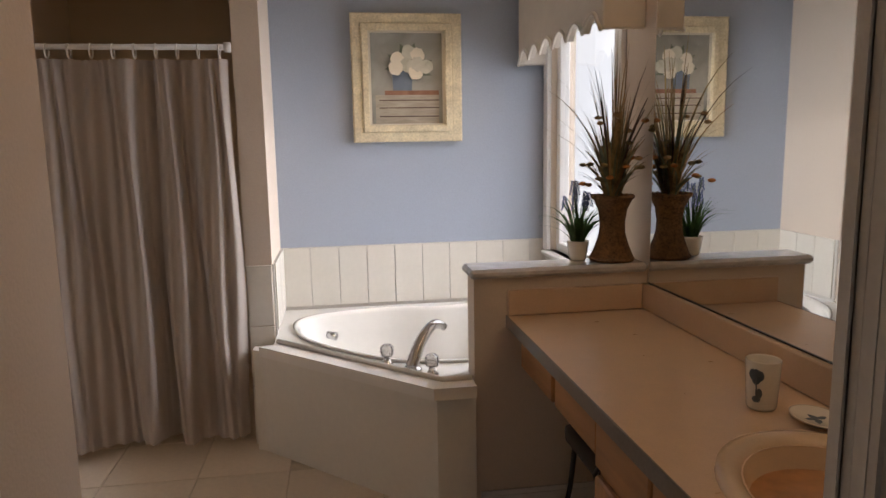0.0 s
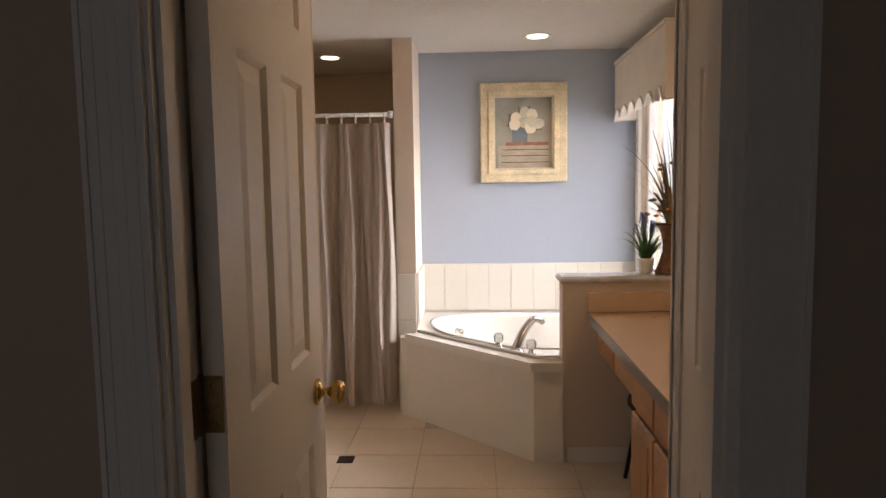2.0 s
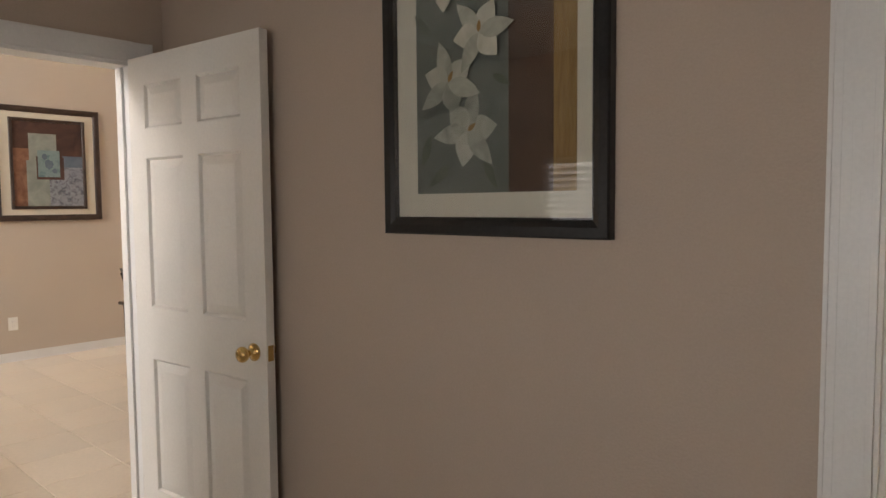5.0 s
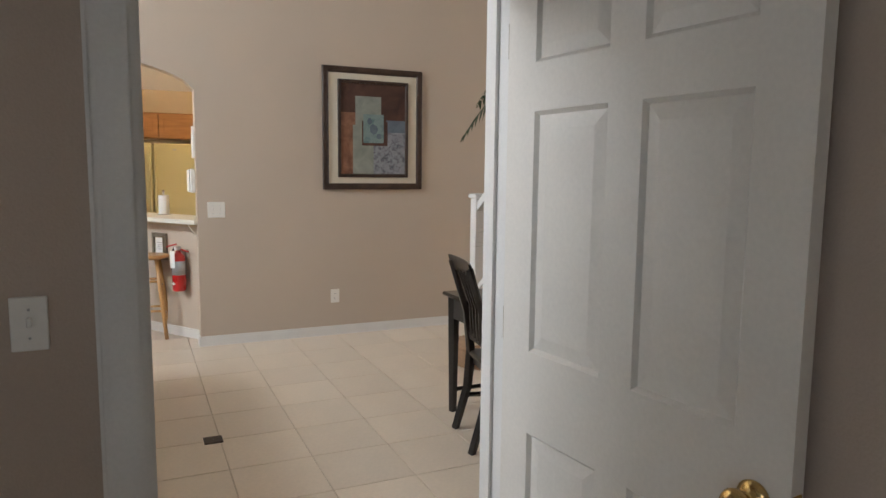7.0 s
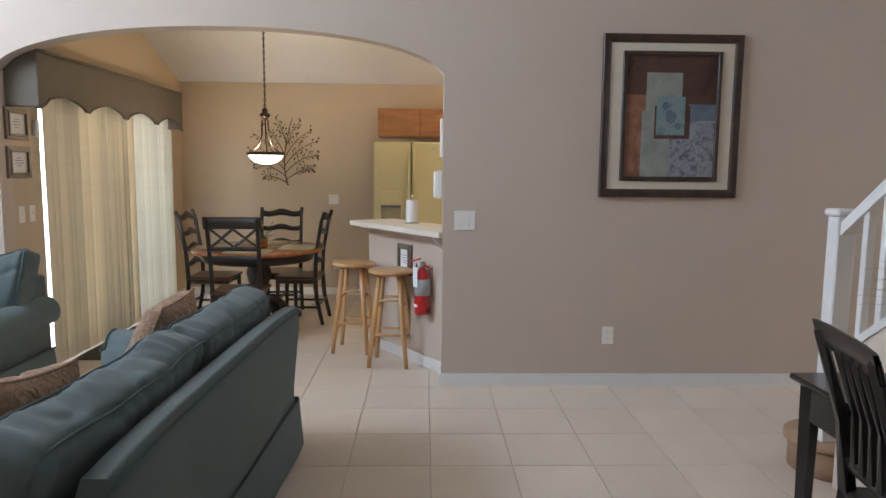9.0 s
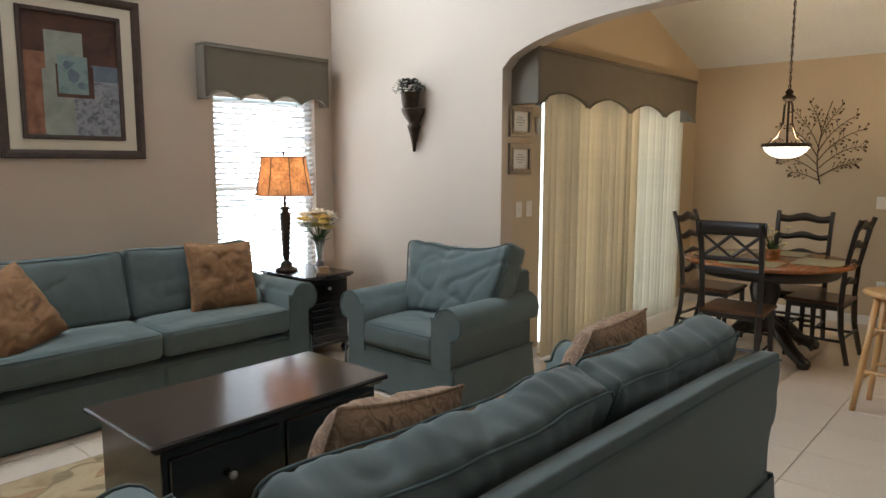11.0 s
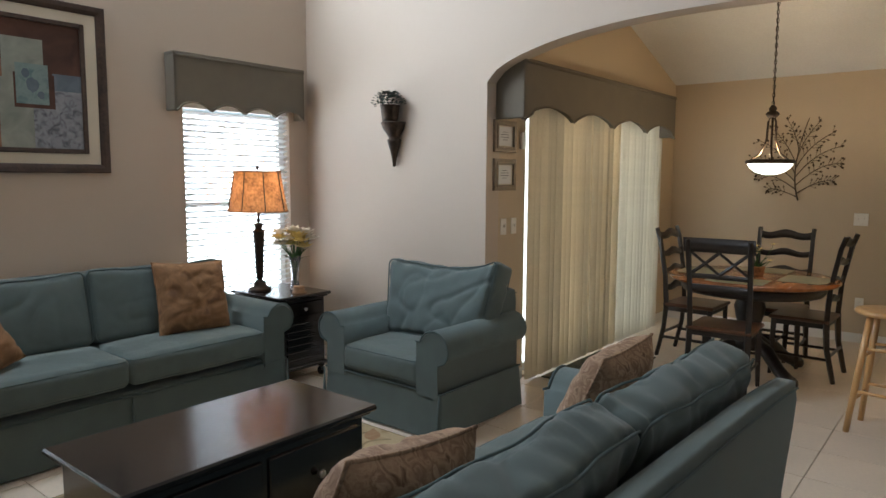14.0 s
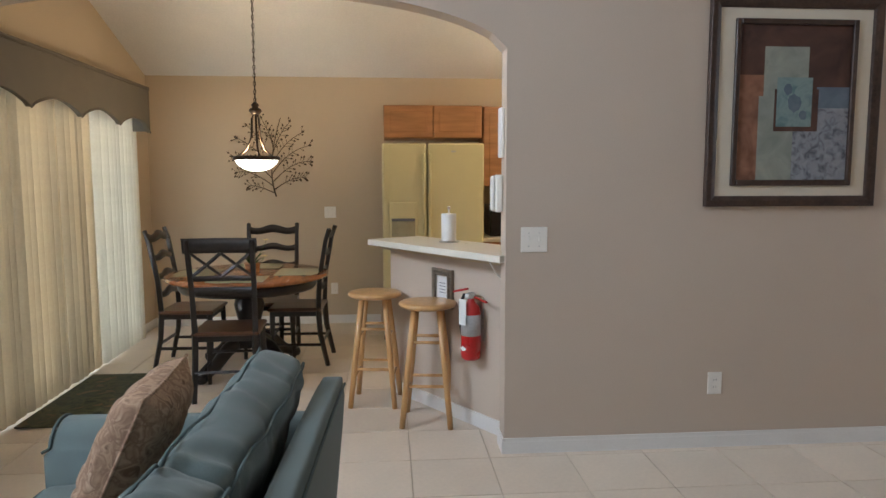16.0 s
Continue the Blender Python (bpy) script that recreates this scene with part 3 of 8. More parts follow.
# its opening is unseen, cut where the entry fill lamp stands
wall("wall_living_north", "x", 6.9, 7.0, -10.6, -2.54, 0, H_LIV, WALL, [(-7.0, -5.4, 1.6, 3.2)], label="beige painted entry wall")
wall("wall_living_east_upper", "y", -2.78, -2.66, 2.2, 6.9, 0, H_LIV, WALL, label="beige painted wall beside the stairs")
tagged(Mesh().span(-10.6, -2.54, -5.19, 7.0, H_LIV, H_LIV + 0.1).ob("ceiling_living", CEIL), "high white textured ceiling", "ceiling", kind="structure")


def arch_z(y):
    t = (y + 1.73) / 1.48
    return 2.14 + 0.285 * max(0.0, 1 - abs(t) ** 2.3) ** 0.62


def arch_wall():
    me = Mesh()
    x0, x1 = XW - 0.15, XW
    me.span(x0, x1, YS - 0.14, -3.21, 0, H_LIV)
    me.span(x0, x1, -0.25, 2.85, 0, H_LIV)
    me.span(x0, x1, 5.2, 6.9, 0, H_LIV)

    def over(ya, yb, fn, n=40):
        vs, fs = [], []
        for i in range(n + 1):
            y = ya + (yb - ya) * i / n
            z = fn(y)
            vs += [(x1, y, z), (x1, y, H_LIV), (x0, y, z), (x0, y, H_LIV)]
        for i in range(n):
            a, b = 4 * i, 4 * i + 4
            fs += [(a, b, b + 1, a + 1), (a + 2, a + 3, b + 3, b + 2), (a, a + 2, b + 2, b)]
        me.add(vs, fs)
    over(-3.21, -0.25, arch_z)
    over(2.85, 5.2, lambda y: 2.12 + 0.26 * max(0, 1 - ((y - 4.025) / 1.175) ** 2) ** 0.55)
    return me.ob("wall_arch", WALL)


tagged(arch_wall(), "beige painted wall with a wide arched opening", "wall", kind="structure")

# dining room and kitchen
wall("wall_dining_south", "x", -3.36, -3.21, -10.62, XW - 0.15, 0, 4.0, WALL_TAN, [(-9.90, -7.52, 0.02, 2.06)], label="tan dining wall with the sliding door")
wall("wall_dining_west", "y", -10.62, -10.47, -3.21, 6.9, 0, 4.0, WALL_TAN, label="tan painted dining wall")
wall("wall_kitchen_north", "x", 1.95, 2.05, -10.47, XW - 0.15, 0, 4.0, WALL_TAN, label="tan kitchen wall")
slope = Mesh()
_zc = lambda x: 2.48 + 0.34 * (x + 10.47)
slope.add([(-10.47, -3.21, 2.48), (XW - 0.15, -3.21, _zc(XW - 0.15)), (XW - 0.15, 6.9, _zc(XW - 0.15)), (-10.47, 6.9, 2.48),
           (-10.47, -3.21, 2.60), (XW - 0.15, -3.21, _zc(XW - 0.15) + 0.12), (XW - 0.15, 6.9, _zc(XW - 0.15) + 0.12), (-10.47, 6.9, 2.60)],
          [(0, 1, 2, 3), (7, 6, 5, 4), (0, 4, 5, 1), (2, 6, 7, 3), (1, 5, 6, 2), (0, 3, 7, 4)])
tagged(slope.ob("ceiling_dining", CEIL), "white sloped ceiling over the dining room and kitchen", "ceiling", kind="structure")

# floors: a grout bed with tiles on it (tiles come last)
tagged(Mesh().span(-10.62, -2.72, -5.19, 7.0, -0.2, -0.006).ob("floor_living", GROUT), "cream ceramic tile floor with beige grout", "floor", kind="structure")
tagged(Mesh().span(-1.22, 1.74, 0.40, 5.0, -0.2, -0.006).ob("floor_bath", GROUT), "cream ceramic tile bathroom floor", "floor", kind="structure")
tagged(Mesh().span(-2.72, 2.6, -2.24, 0.40, -0.2, 0.0).ob("floor_bedroom", CARPET), "tan carpet in the bedroom", "floor", kind="structure")


def baseboard(x0, x1, y0, y1, h=0.085):
    me = Mesh().span(x0, x1, y0, y1, 0, h - 0.02)
    ax = (x0 + x1) / 2, (y0 + y1) / 2
    if abs(x1 - x0) > abs(y1 - y0):
        me.span(x0, x1, y0 + 0.003, y1 - 0.003, h - 0.02, h)
    else:
        me.span(x0 + 0.003, x1 - 0.003, y0, y1, h - 0.02, h)
    return tagged(me.ob("baseboard", TRIM), "white painted baseboard along the wall", "baseboard", kind="structure")


baseboard(XW, XW + 0.014, -0.25, 2.85)
baseboard(XW, XW + 0.014, YS, -3.21)
baseboard(XW - 0.15, XW + 0.014, -0.264, -0.25)
baseboard(-6.9, -2.66, YS, YS + 0.014)
baseboard(-10.47, -10.456, -3.2, -0.95)
baseboard(-10.47, -9.92, -3.21, -3.196)
baseboard(-7.50, XW - 0.15, -3.21, -3.196)
baseboard(-2.794, -2.78, -5.0, -0.81)
baseboard(-2.794, -2.78, 0.305, 1.5)
baseboard(-2.66, -0.045, 0.341, 0.355)
baseboard(-2.66, -2.646, -2.1, -0.81)
baseboard(0.94, 1.6, 2.816, 2.83)


def casing(along, at, a, b, top, face, w=0.085):
    """Moulded casing round a door opening on one wall face; face is +1 or -1 along the wall's normal."""
    prof = [(0.0, 0.010), (0.012, 0.016), (0.030, 0.012), (0.045, 0.017), (0.062, 0.013), (w - 0.008, 0.020), (w, 0.020)]

    def strip(pos, sgn, lo, hi):
        me = Mesh()
        for i in range(len(prof) - 1):
            u0, d0 = prof[i]
            u1, d1 = prof[i + 1]
            p0, p1 = pos + sgn * u0, pos + sgn * u1
            dep = (d0 + d1) / 2
            q0, q1 = at, at + face * dep
            if along == "x":
                me.span(p0, p1, q0, q1, lo, hi)
            else:
                me.span(q0, q1, p0, p1, lo, hi)
        return me
    l, r = strip(a, -1, 0, top + w), strip(b, 1, 0, top + w)
    me = Mesh()
    for i in range(len(prof) - 1):
        d = (prof[i][1] + prof[i + 1][1]) / 2
        z0, z1 = top + prof[i][0], top + prof[i + 1][0]
        if along == "x":
            me.span(a, b, at, at + face * d, z0, z1)
        else:
            me.span(at, at + face * d, a, b, z0, z1)
    for m_ in (l, r, me):
        tagged(m_.ob("door_casing", TRIM), "white painted fluted door casing", "trim", kind="structure")


casing("x", 0.355, 0.042, 0.83, 2.06, -1)
casing("x", 0.455, 0.042, 0.83, 2.06, 1, 0.05)
casing("y", -2.66, -0.722, 0.215, 2.06, 1)
casing("y", -2.78, -0.722, 0.215, 2.06, -1)


def jamb(x0, x1, y0, y1, z0, z1):
    tagged(Mesh().span(x0, x1, y0, y1, z0, z1).ob("door_jamb", TRIM), "white painted door jamb", "trim", kind="structure")


jamb(0.042, 0.050, 0.353, 0.457, 0, 2.06)
jamb(0.816, 0.83, 0.353, 0.457, 0, 2.06)
jamb(0.050, 0.816, 0.353, 0.457, 2.046, 2.06)
jamb(0.050, 0.060, 0.37, 0.405, 0, 2.046)
jamb(0.804, 0.816, 0.37, 0.415, 0, 2.046)
jamb(-2.782, -2.658, -0.722, -0.708, 0, 2.06)
jamb(-2.782, -2.658, 0.201, 0.215, 0, 2.06)
jamb(-2.782, -2.658, -0.708, 0.201, 2.046, 2.06)
jamb(-2.765, -2.71, -0.708, -0.697, 0, 2.046)
jamb(-2.765, -2.71, 0.190, 0.201, 0, 2.046)


# ---- doors ----
def knob(parent, x, y, z, sgn, label="polished brass round door knob"):
    """A round knob on a rosette, standing off along y by sgn."""
    m = Matrix.Translation((x, y, z)) @ Matrix.Rotation(radians(-90 * sgn), 4, "X")
    part("knob", Mesh().lathe([(0.0, 0), (0.032, 0), (0.033, 0.006), (0.022, 0.011), (0.012, 0.016), (0.011, 0.030), (0.018, 0.036), (0.027, 0.046),
                               (0.029, 0.056), (0.025, 0.066), (0.014, 0.071), (0.0, 0.072)], n=24, m=m), BRASS, parent, label)


def panel_door(name, w, h, label, material, at, knobs=True, thick=0.035):
    """A six-panel door standing in its own x-z plane from the hinge at x=0, its faces at y=0 and y=-thick."""
    d = thing(name, label, "door", at=at, kind="structure")
    st, ml = 0.115, 0.10
    pw = (w - 2 * st - ml) / 2
    cols = [(st, st + pw), (st + pw + ml, w - st)]
    rows = [(0.23, 0.80), (1.02, 1.64), (1.76, h - 0.115)]
    me = Mesh()
    me.span(0, st, -thick, 0, 0, h)
    me.span(w - st, w, -thick, 0, 0, h)
    zs = [(0, rows[0][0]), (rows[0][1], rows[1][0]), (rows[1][1], rows[2][0]), (rows[2][1], h)]
    for a, b in zs:
        me.span(st, w - st, -thick, 0, a, b)
    for a, b in rows:
        me.span(st + pw, st + pw + ml, -thick, 0, a, b)
    part("frame", me, material, d)
    for xa, xb in cols:
        for za, zb in rows:
            p = Mesh()
            for face in (0, 1):
                y0 = -0.012 if face == 0 else -thick + 0.012
                y1 = -0.004 if face == 0 else -thick + 0.004
                e = 0.045
                vs = [(xa, y0, za), (xb, y0, za), (xb, y0, zb), (xa, y0, zb),
                      (xa + e, y1, za + e), (xb - e, y1, za + e), (xb - e, y1, zb - e), (xa + e, y1, zb - e)]
                fs = [(4, 5, 6, 7), (0, 1, 5, 4), (1, 2, 6, 5), (2, 3, 7, 6), (3, 0, 4, 7)]
                p.add(vs, [f[::-1] for f in fs] if face == 0 else fs)
                # the sticking, a sloping bead from the frame down to the panel
                yo = 0.0 if face == 0 else -thick
                b = 0.012
                vs = [(xa, yo, za), (xb, yo, za), (xb, yo, zb), (xa, yo, zb),
                      (xa + b, y0, za + b), (xb - b, y0, za + b), (xb - b, y0, zb - b), (xa + b, y0, zb - b)]
                p.add(vs, [f[::-1] for f in fs[1:]] if face == 0 else fs[1:])
            part("panel", p, material, d)
    if knobs:
        knob(d, w - 0.068, 0, 0.91, 1)
        knob(d, w - 0.068, -thick, 0.91, -1)
        part("latch_plate", Mesh().box((w + 0.0005, -thick / 2, 0.91), (0.003, 0.025, 0.057), 0.001), BRASS, d, "brass latch plate")
    for z in (0.22, 1.075, 1.83):
        m_ = Mesh().tube([(-0.006, 0.004, z - 0.048), (-0.006, 0.004, z + 0.048)], 0.0065, 10)
        m_.span(-0.006, -0.003, -thick + 0.003, 0.002, z - 0.045, z + 0.045)
        m_.span(-0.045, -0.006, 0.0005, 0.003, z - 0.045, z + 0.045)
        hg = part("hinge", m_, BRASSD, d, "dull brass butt hinge")
        for k in (-0.03, 0.03):
            part("screw", Mesh().lathe([(0.004, 0), (0.003, 0.0015), (0, 0.002)], (0, 0, 0), 10,
                                       m=Matrix.Translation((-0.006, -thick * 0.5, z + k)) @ Matrix.Rotation(radians(-90), 4, "Y")), BRASS, hg)
    return d


# the bathroom door stands open into the bathroom, the bedroom door against its own wall
panel_door("door_1", 0.66, 2.03, "cream painted six-panel door open into the bathroom", DOORW,
           Matrix.Translation((0.054, 0.464, 0.012)) @ Matrix(((0, -1, 0, 0), (1, 0, 0, 0), (0, 0, 1, 0), (0, 0, 0, 1))) @ Matrix.Translation((0, 0, 0)))
panel_door("door_2", 0.85, 2.055, "white six-panel door open against the bedroom wall", DOORW,
           Matrix.Translation((-2.648, 0.228, 0.012)) @ Matrix.Rotation(radians(6.0), 4, "Z"))
panel_door("door_3", 0.46, 2.03, "cream six-panel closet door, closed", DOORW,
           Matrix.Translation((0.94, 0.52, 0.012)) @ Matrix(((0, 0.35, 0, 0), (1, 0, 0, 0), (0, 0, 1, 0), (0, 0, 0, 1))) @ Matrix.Translation((0, 0.03, 0)), knobs=False)
sp = thing("strike_plate", "dull brass strike plate on the white door jamb", "strike plate")
part("plate", Mesh().span(0.8135, 0.8158, 0.418, 0.448, 0.895, 0.955, 0.001), BRASSD, sp)
casing("y", 0.945, 0.49, 0.95, 2.06, -1, 0.05)

# ---- windows ----
def window_unit(name, axis, c, depth_at, w, z0, z1, inward, label, fixed=False):
    """A vinyl sash set in its opening: frame, meeting rail, panes. inward: +1 or -1 along the wall's normal, into the room."""
    t = thing(name, label, "window", kind="structure")

    def bar(a0, a1, lo, hi, d0=-0.03, d1=0.03):
        me = Mesh()
        if axis == "x":
            me.span(c + a0, c + a1, depth_at + d0, depth_at + d1, lo, hi, 0.004)
        else:
            me.span(depth_at + d0, depth_at + d1, c + a0, c + a1, lo, hi, 0.004)
        return me
    h = w / 2
    part("window_frame", bar(-h, -h + 0.05, z0, z1), TRIM, t)
    part("window_frame", bar(h - 0.05, h, z0, z1), TRIM, t)
    part("window_frame", bar(-h + 0.05, h - 0.05, z0, z0 + 0.05), TRIM, t)
    part("window_frame", bar(-h + 0.05, h - 0.05, z1 - 0.05, z1), TRIM, t)
    zm = (z0 + z1) / 2
    if not fixed:
        part("meeting_rail", bar(-h + 0.05, h - 0.05, zm - 0.02, zm + 0.02, -0.02, 0.02), TRIM, t)
    for lo, hi in (((z0 + 0.05, z1 - 0.05),) if fixed else ((z0 + 0.05, zm - 0.02), (zm + 0.02, z1 - 0.05))):
        p = part("pane", bar(-h + 0.05, h - 0.05, lo, hi, -0.003, 0.003), GLASS, t, "clear window glass")
        p.visible_shadow = False
    return t


window_unit("window_1", "y", 3.59, 1.66, 0.90, 0.82, 2.02, -1, "white vinyl bathroom window beside the tub", fixed=True)
sill = Mesh().span(1.555, 1.70, 3.10, 4.08, 0.795, 0.82, 0.006)
tagged(sill.ob("window_sill", TRIM), "white window sill above the tub", "trim", kind="structure")
for _y0, _y1 in ((3.07, 3.14), (4.04, 4.11)):
    tagged(Mesh().span(1.575, 1.60, _y0, _y1, 0.82, 2.06, 0.004).ob("window_trim", TRIM), "white window trim", "trim", kind="structure")


def valance(name, w, h, depth, material, label, at, lobes=4, drop=0.07, trim=None):
    """A padded cornice with a scalloped lower edge. It hangs on its wall at y=0 and stands out towards +y."""
    v = thing(name, label, "valance", at=at)
    me = Mesh()
    n = 72
    t = 0.03

    def low(u):
        k = (u * lobes) % 1.0
        return -h + drop * abs(math.sin(math.pi * k)) ** 0.75 - (0.25 * drop if u < 0.04 or u > 0.96 else 0)
    vs, fs = [], []
    for i in range(n + 1):
        u = i / n
        x = -w / 2 + w * u
        z = low(u)
        vs += [(x, depth, z), (x, depth, 0), (x, depth - t, z), (x, depth - t, 0)]
    for i in range(n):
        a, b = 4 * i, 4 * i + 4
        fs += [(b, a, a + 1, b + 1), (a + 2, b + 2, b + 3, a + 3), (a, b, b + 2, a + 2)]
    me.add(vs, fs)
    part("face", me, material, v)
    for s in (-1, 1):
        part("return_board", Mesh().span(s * w / 2 - 0.012, s * w / 2 + 0.012, 0, depth, -h - 0.01, 0, 0.006), material, v)
    part("top_board", Mesh().span(-w / 2 - 0.012, w / 2 + 0.012, 0, depth + 0.006, 0, 0.02, 0.005), material, v)
    pts = [(-w / 2 + w * i / n, depth + 0.003, low(i / n)) for i in range(n + 1)]
    part("welt", Mesh().tube(pts, 0.008, 6), trim or material, v)
    part("welt", Mesh().tube([(-w / 2, depth + 0.004, -0.004), (w / 2, depth + 0.004, -0.004)], 0.008, 6), trim or material, v)
    return v


valance("window_valance", 1.17, 0.36, 0.17, VALANCE_C, "cream padded scalloped valance over the bathroom window",
        Matrix.Translation((1.60, 3.50, 2.20)) @ Matrix.Rotation(radians(90), 4, "Z"), 6, 0.06)

# ---- bathroom things ----
TZ = 0.535


def corner_tub():
    t = thing("corner_tub", "white acrylic corner tub in a tiled deck with a diagonal front", "bathtub")
    outline = [(0.125, 4.12), (0.125, 3.47), (0.06, 3.45), (0.755, 2.765), (0.915, 2.765), (0.915, 2.955), (1.595, 2.955), (1.595, 4.12)]
    # basin opening: a two-lobed rounded shape along the diagonal front
    cx, cy = 0.86, 3.56
    ctrl = [(0.20, 3.78), (0.27, 3.92), (0.47, 4.00), (0.72, 4.03), (0.95, 3.99), (1.15, 4.02), (1.38, 4.00), (1.49, 3.85), (1.50, 3.55), (1.46, 3.25),
            (1.36, 3.09), (1.10, 3.04), (0.85, 3.05), (0.66, 3.10), (0.52, 3.20), (0.36, 3.36), (0.24, 3.55)]
    n, rim = 68, []
    for k in range(n):
        q, f = divmod(k / n * len(ctrl), 1)
        p0, p1, p2, p3 = (Vector(ctrl[(int(q) + o) % len(ctrl)]) for o in (-1, 0, 1, 2))
        rim.append(tuple(0.5 * (2 * p1 + (p2 - p0) * f + (2 * p0 - 5 * p1 + 4 * p2 - p3) * f * f + (3 * p1 - p0 - 3 * p2 + p3) * f ** 3)))
    rim = rim[::-1]
    me = Mesh()
    # deck between outline and rim, triangulated by bmesh
    bm = bmesh.new()
    ov = [bm.verts.new((x, y, TZ)) for x, y in outline]
    rv = [bm.verts.new((x, y, TZ)) for x, y in rim]
    es = [bm.edges.new((ov[i], ov[(i + 1) % len(ov)])) for i in range(len(ov))]
    es += [bm.edges.new((rv[i], rv[(i + 1) % n])) for i in range(n)]
    bmesh.ops.triangle_fill(bm, use_beauty=True, use_dissolve=False, edges=es)
    bm.verts.index_update()
    me.add([v.co[:] for v in bm.verts], [tuple(v.index for v in (f.verts if f.normal.z > 0 else reversed(f.verts))) for f in bm.faces])
    bm.free()
    no = len(outline)
    vs = [(x, y, TZ) for x, y in outline] + [(x, y, TZ - 0.045) for x, y in outline]
    me.add(vs, [(i + no, (i + 1) % no + no, (i + 1) % no, i) for i in range(no)])
    part("rim", me, ACRYL, t)
    b = Mesh()
    rings = []
    for f, z in ((1.0, TZ), (1.012, TZ + 0.012), (0.985, TZ + 0.014), (0.965, TZ - 0.01), (0.92, TZ - 0.12), (0.82, TZ - 0.28), (0.72, TZ - 0.37), (0.52, TZ - 0.395), (0.0, TZ - 0.40)):
        rings.append([(cx + (x - cx) * f, cy + (y - cy) * f, z) for x, y in rim])
    vs = [p for r in rings for p in r]
    fs = [(i * n + k, i * n + (k + 1) % n, (i + 1) * n + (k + 1) % n, (i + 1) * n + k) for i in range(len(rings) - 1) for k in range(n)]
    b.add(vs, fs, True)
    part("basin", b, ACRYL, t, "smooth white acrylic basin")
    s = Mesh()
    s.prism([(1.12, 3.70), (1.50, 3.66), (1.50, 4.03), (1.16, 4.03)], TZ - 0.40, TZ - 0.16)
    part("seat", s, ACRYL, t)
    lipm = Mesh().tube([(0.14, 3.50, TZ + 0.006), (0.80, 2.845, TZ + 0.006), (0.91, 2.845, TZ + 0.006)], 0.012, 8)
    part("rim_bead", lipm, ACRYL, t)
    ap = Mesh()
    ap.prism([(0.02, 3.632), (0.02, 3.56), (0.06, 3.54), (0.775, 2.835), (0.921, 2.815), (0.921, 2.83), (0.921, 2.95), (0.80, 2.95), (0.12, 3.63)], 0, TZ - 0.047)
    part("apron", ap, TILE_W, t, "plain white tiled apron")
    part("jet", Mesh().tube([(0.36, 3.80, TZ - 0.06), (0.40, 3.775, TZ - 0.065)], 0.02, 14), CHROME, t, "chrome jet cover")
    return t


corner_tub()


def faucet():
    f = thing("tub_faucet", "chrome arched tub faucet standing on the rim", "faucet")
    b = Vector((0.70, 2.985, TZ))
    d = Vector((0.62, 0.55, 0)).normalized()
    pts = []
    for k in range(13):
        s = k / 12
        a = radians(100 * s)
        pts.append(b + d * (0.20 * s ** 1.4) + Vector((0, 0, 0.005 + 0.16 * math.sin(min(a, radians(92))) - (0.03 * max(0, s - 0.8) / 0.2))))
    part("spout", Mesh().tube(pts, [0.030, 0.028, 0.026, 0.025, 0.024, 0.023, 0.022, 0.021, 0.020, 0.019, 0.018, 0.017, 0.016], 14), CHROME, f)
    part("escutcheon", Mesh().lathe([(0.040, 0.0), (0.040, 0.006), (0.032, 0.014), (0.028, 0.02)], b, 24), CHROME, f)
    for off in (-0.115, 0.115):
        h = b + Vector((0.707, -0.707, 0)) * off + Vector((-0.01, 0.02, 0))
        part("handle_base", Mesh().lathe([(0.026, 0), (0.026, 0.006), (0.016, 0.014), (0.012, 0.03)], h, 18), CHROME, f)
        kn = Mesh()
        n = 10
        kn.lathe([(0.012, 0.03), (0.024, 0.036), (0.029, 0.055), (0.026, 0.074), (0.016, 0.082), (0.0, 0.083)], h, n, smooth=False)
        part("handle", kn, CRYST, f, "clear faceted acrylic handle")
    return f


faucet()


def curtain():
    c = thing("shower_curtain", "taupe pleated fabric shower curtain hanging closed on its rod", "curtain")

    def fn(u, v):
        x = -1.06 + 1.05 * u
        z = 0.055 + (1.80 - 0.055) * v
        amp = 0.026 + 0.020 * (1 - v)
        ph = u * 27 + 1.9 * math.sin(u * 9) + 0.25 * math.sin(v * 5 + u * 20)
        y = 3.605 - amp * math.sin(ph) - 0.012 * math.sin(u * 117 + 1)
        if abs(u - 0.655) < 0.02:
            y += 0.02
        return (x + 0.01 * math.sin(v * 7 + u * 30), y, z + 0.012 * math.sin(ph * 0.5) * (1 - v))
    part("fabric", Mesh().grid(fn, 220, 30), FABRIC_C, c)
    for k in range(12):
        x = -1.02 + k * 0.088
        ring = [(x, 3.605 + 0.024 * math.cos(a), 1.835 + 0.03 * math.sin(a)) for a in [2 * math.pi * q / 14 for q in range(15)]]
        part("ring", Mesh().tube(ring, 0.004, 6, caps=False), IVORY, c)
    r = thing("shower_rod", "white tension rod across the shower opening", "curtain rod")
    part("rod", Mesh().tube([(-1.09, 3.605, 1.853), (-0.004, 3.605, 1.853)], 0.0125, 14), TRIM, r)
    part("end_cup", Mesh().tube([(-0.03, 3.605, 1.853), (-0.002, 3.605, 1.853)], 0.022, 14), TRIM, r)


curtain()


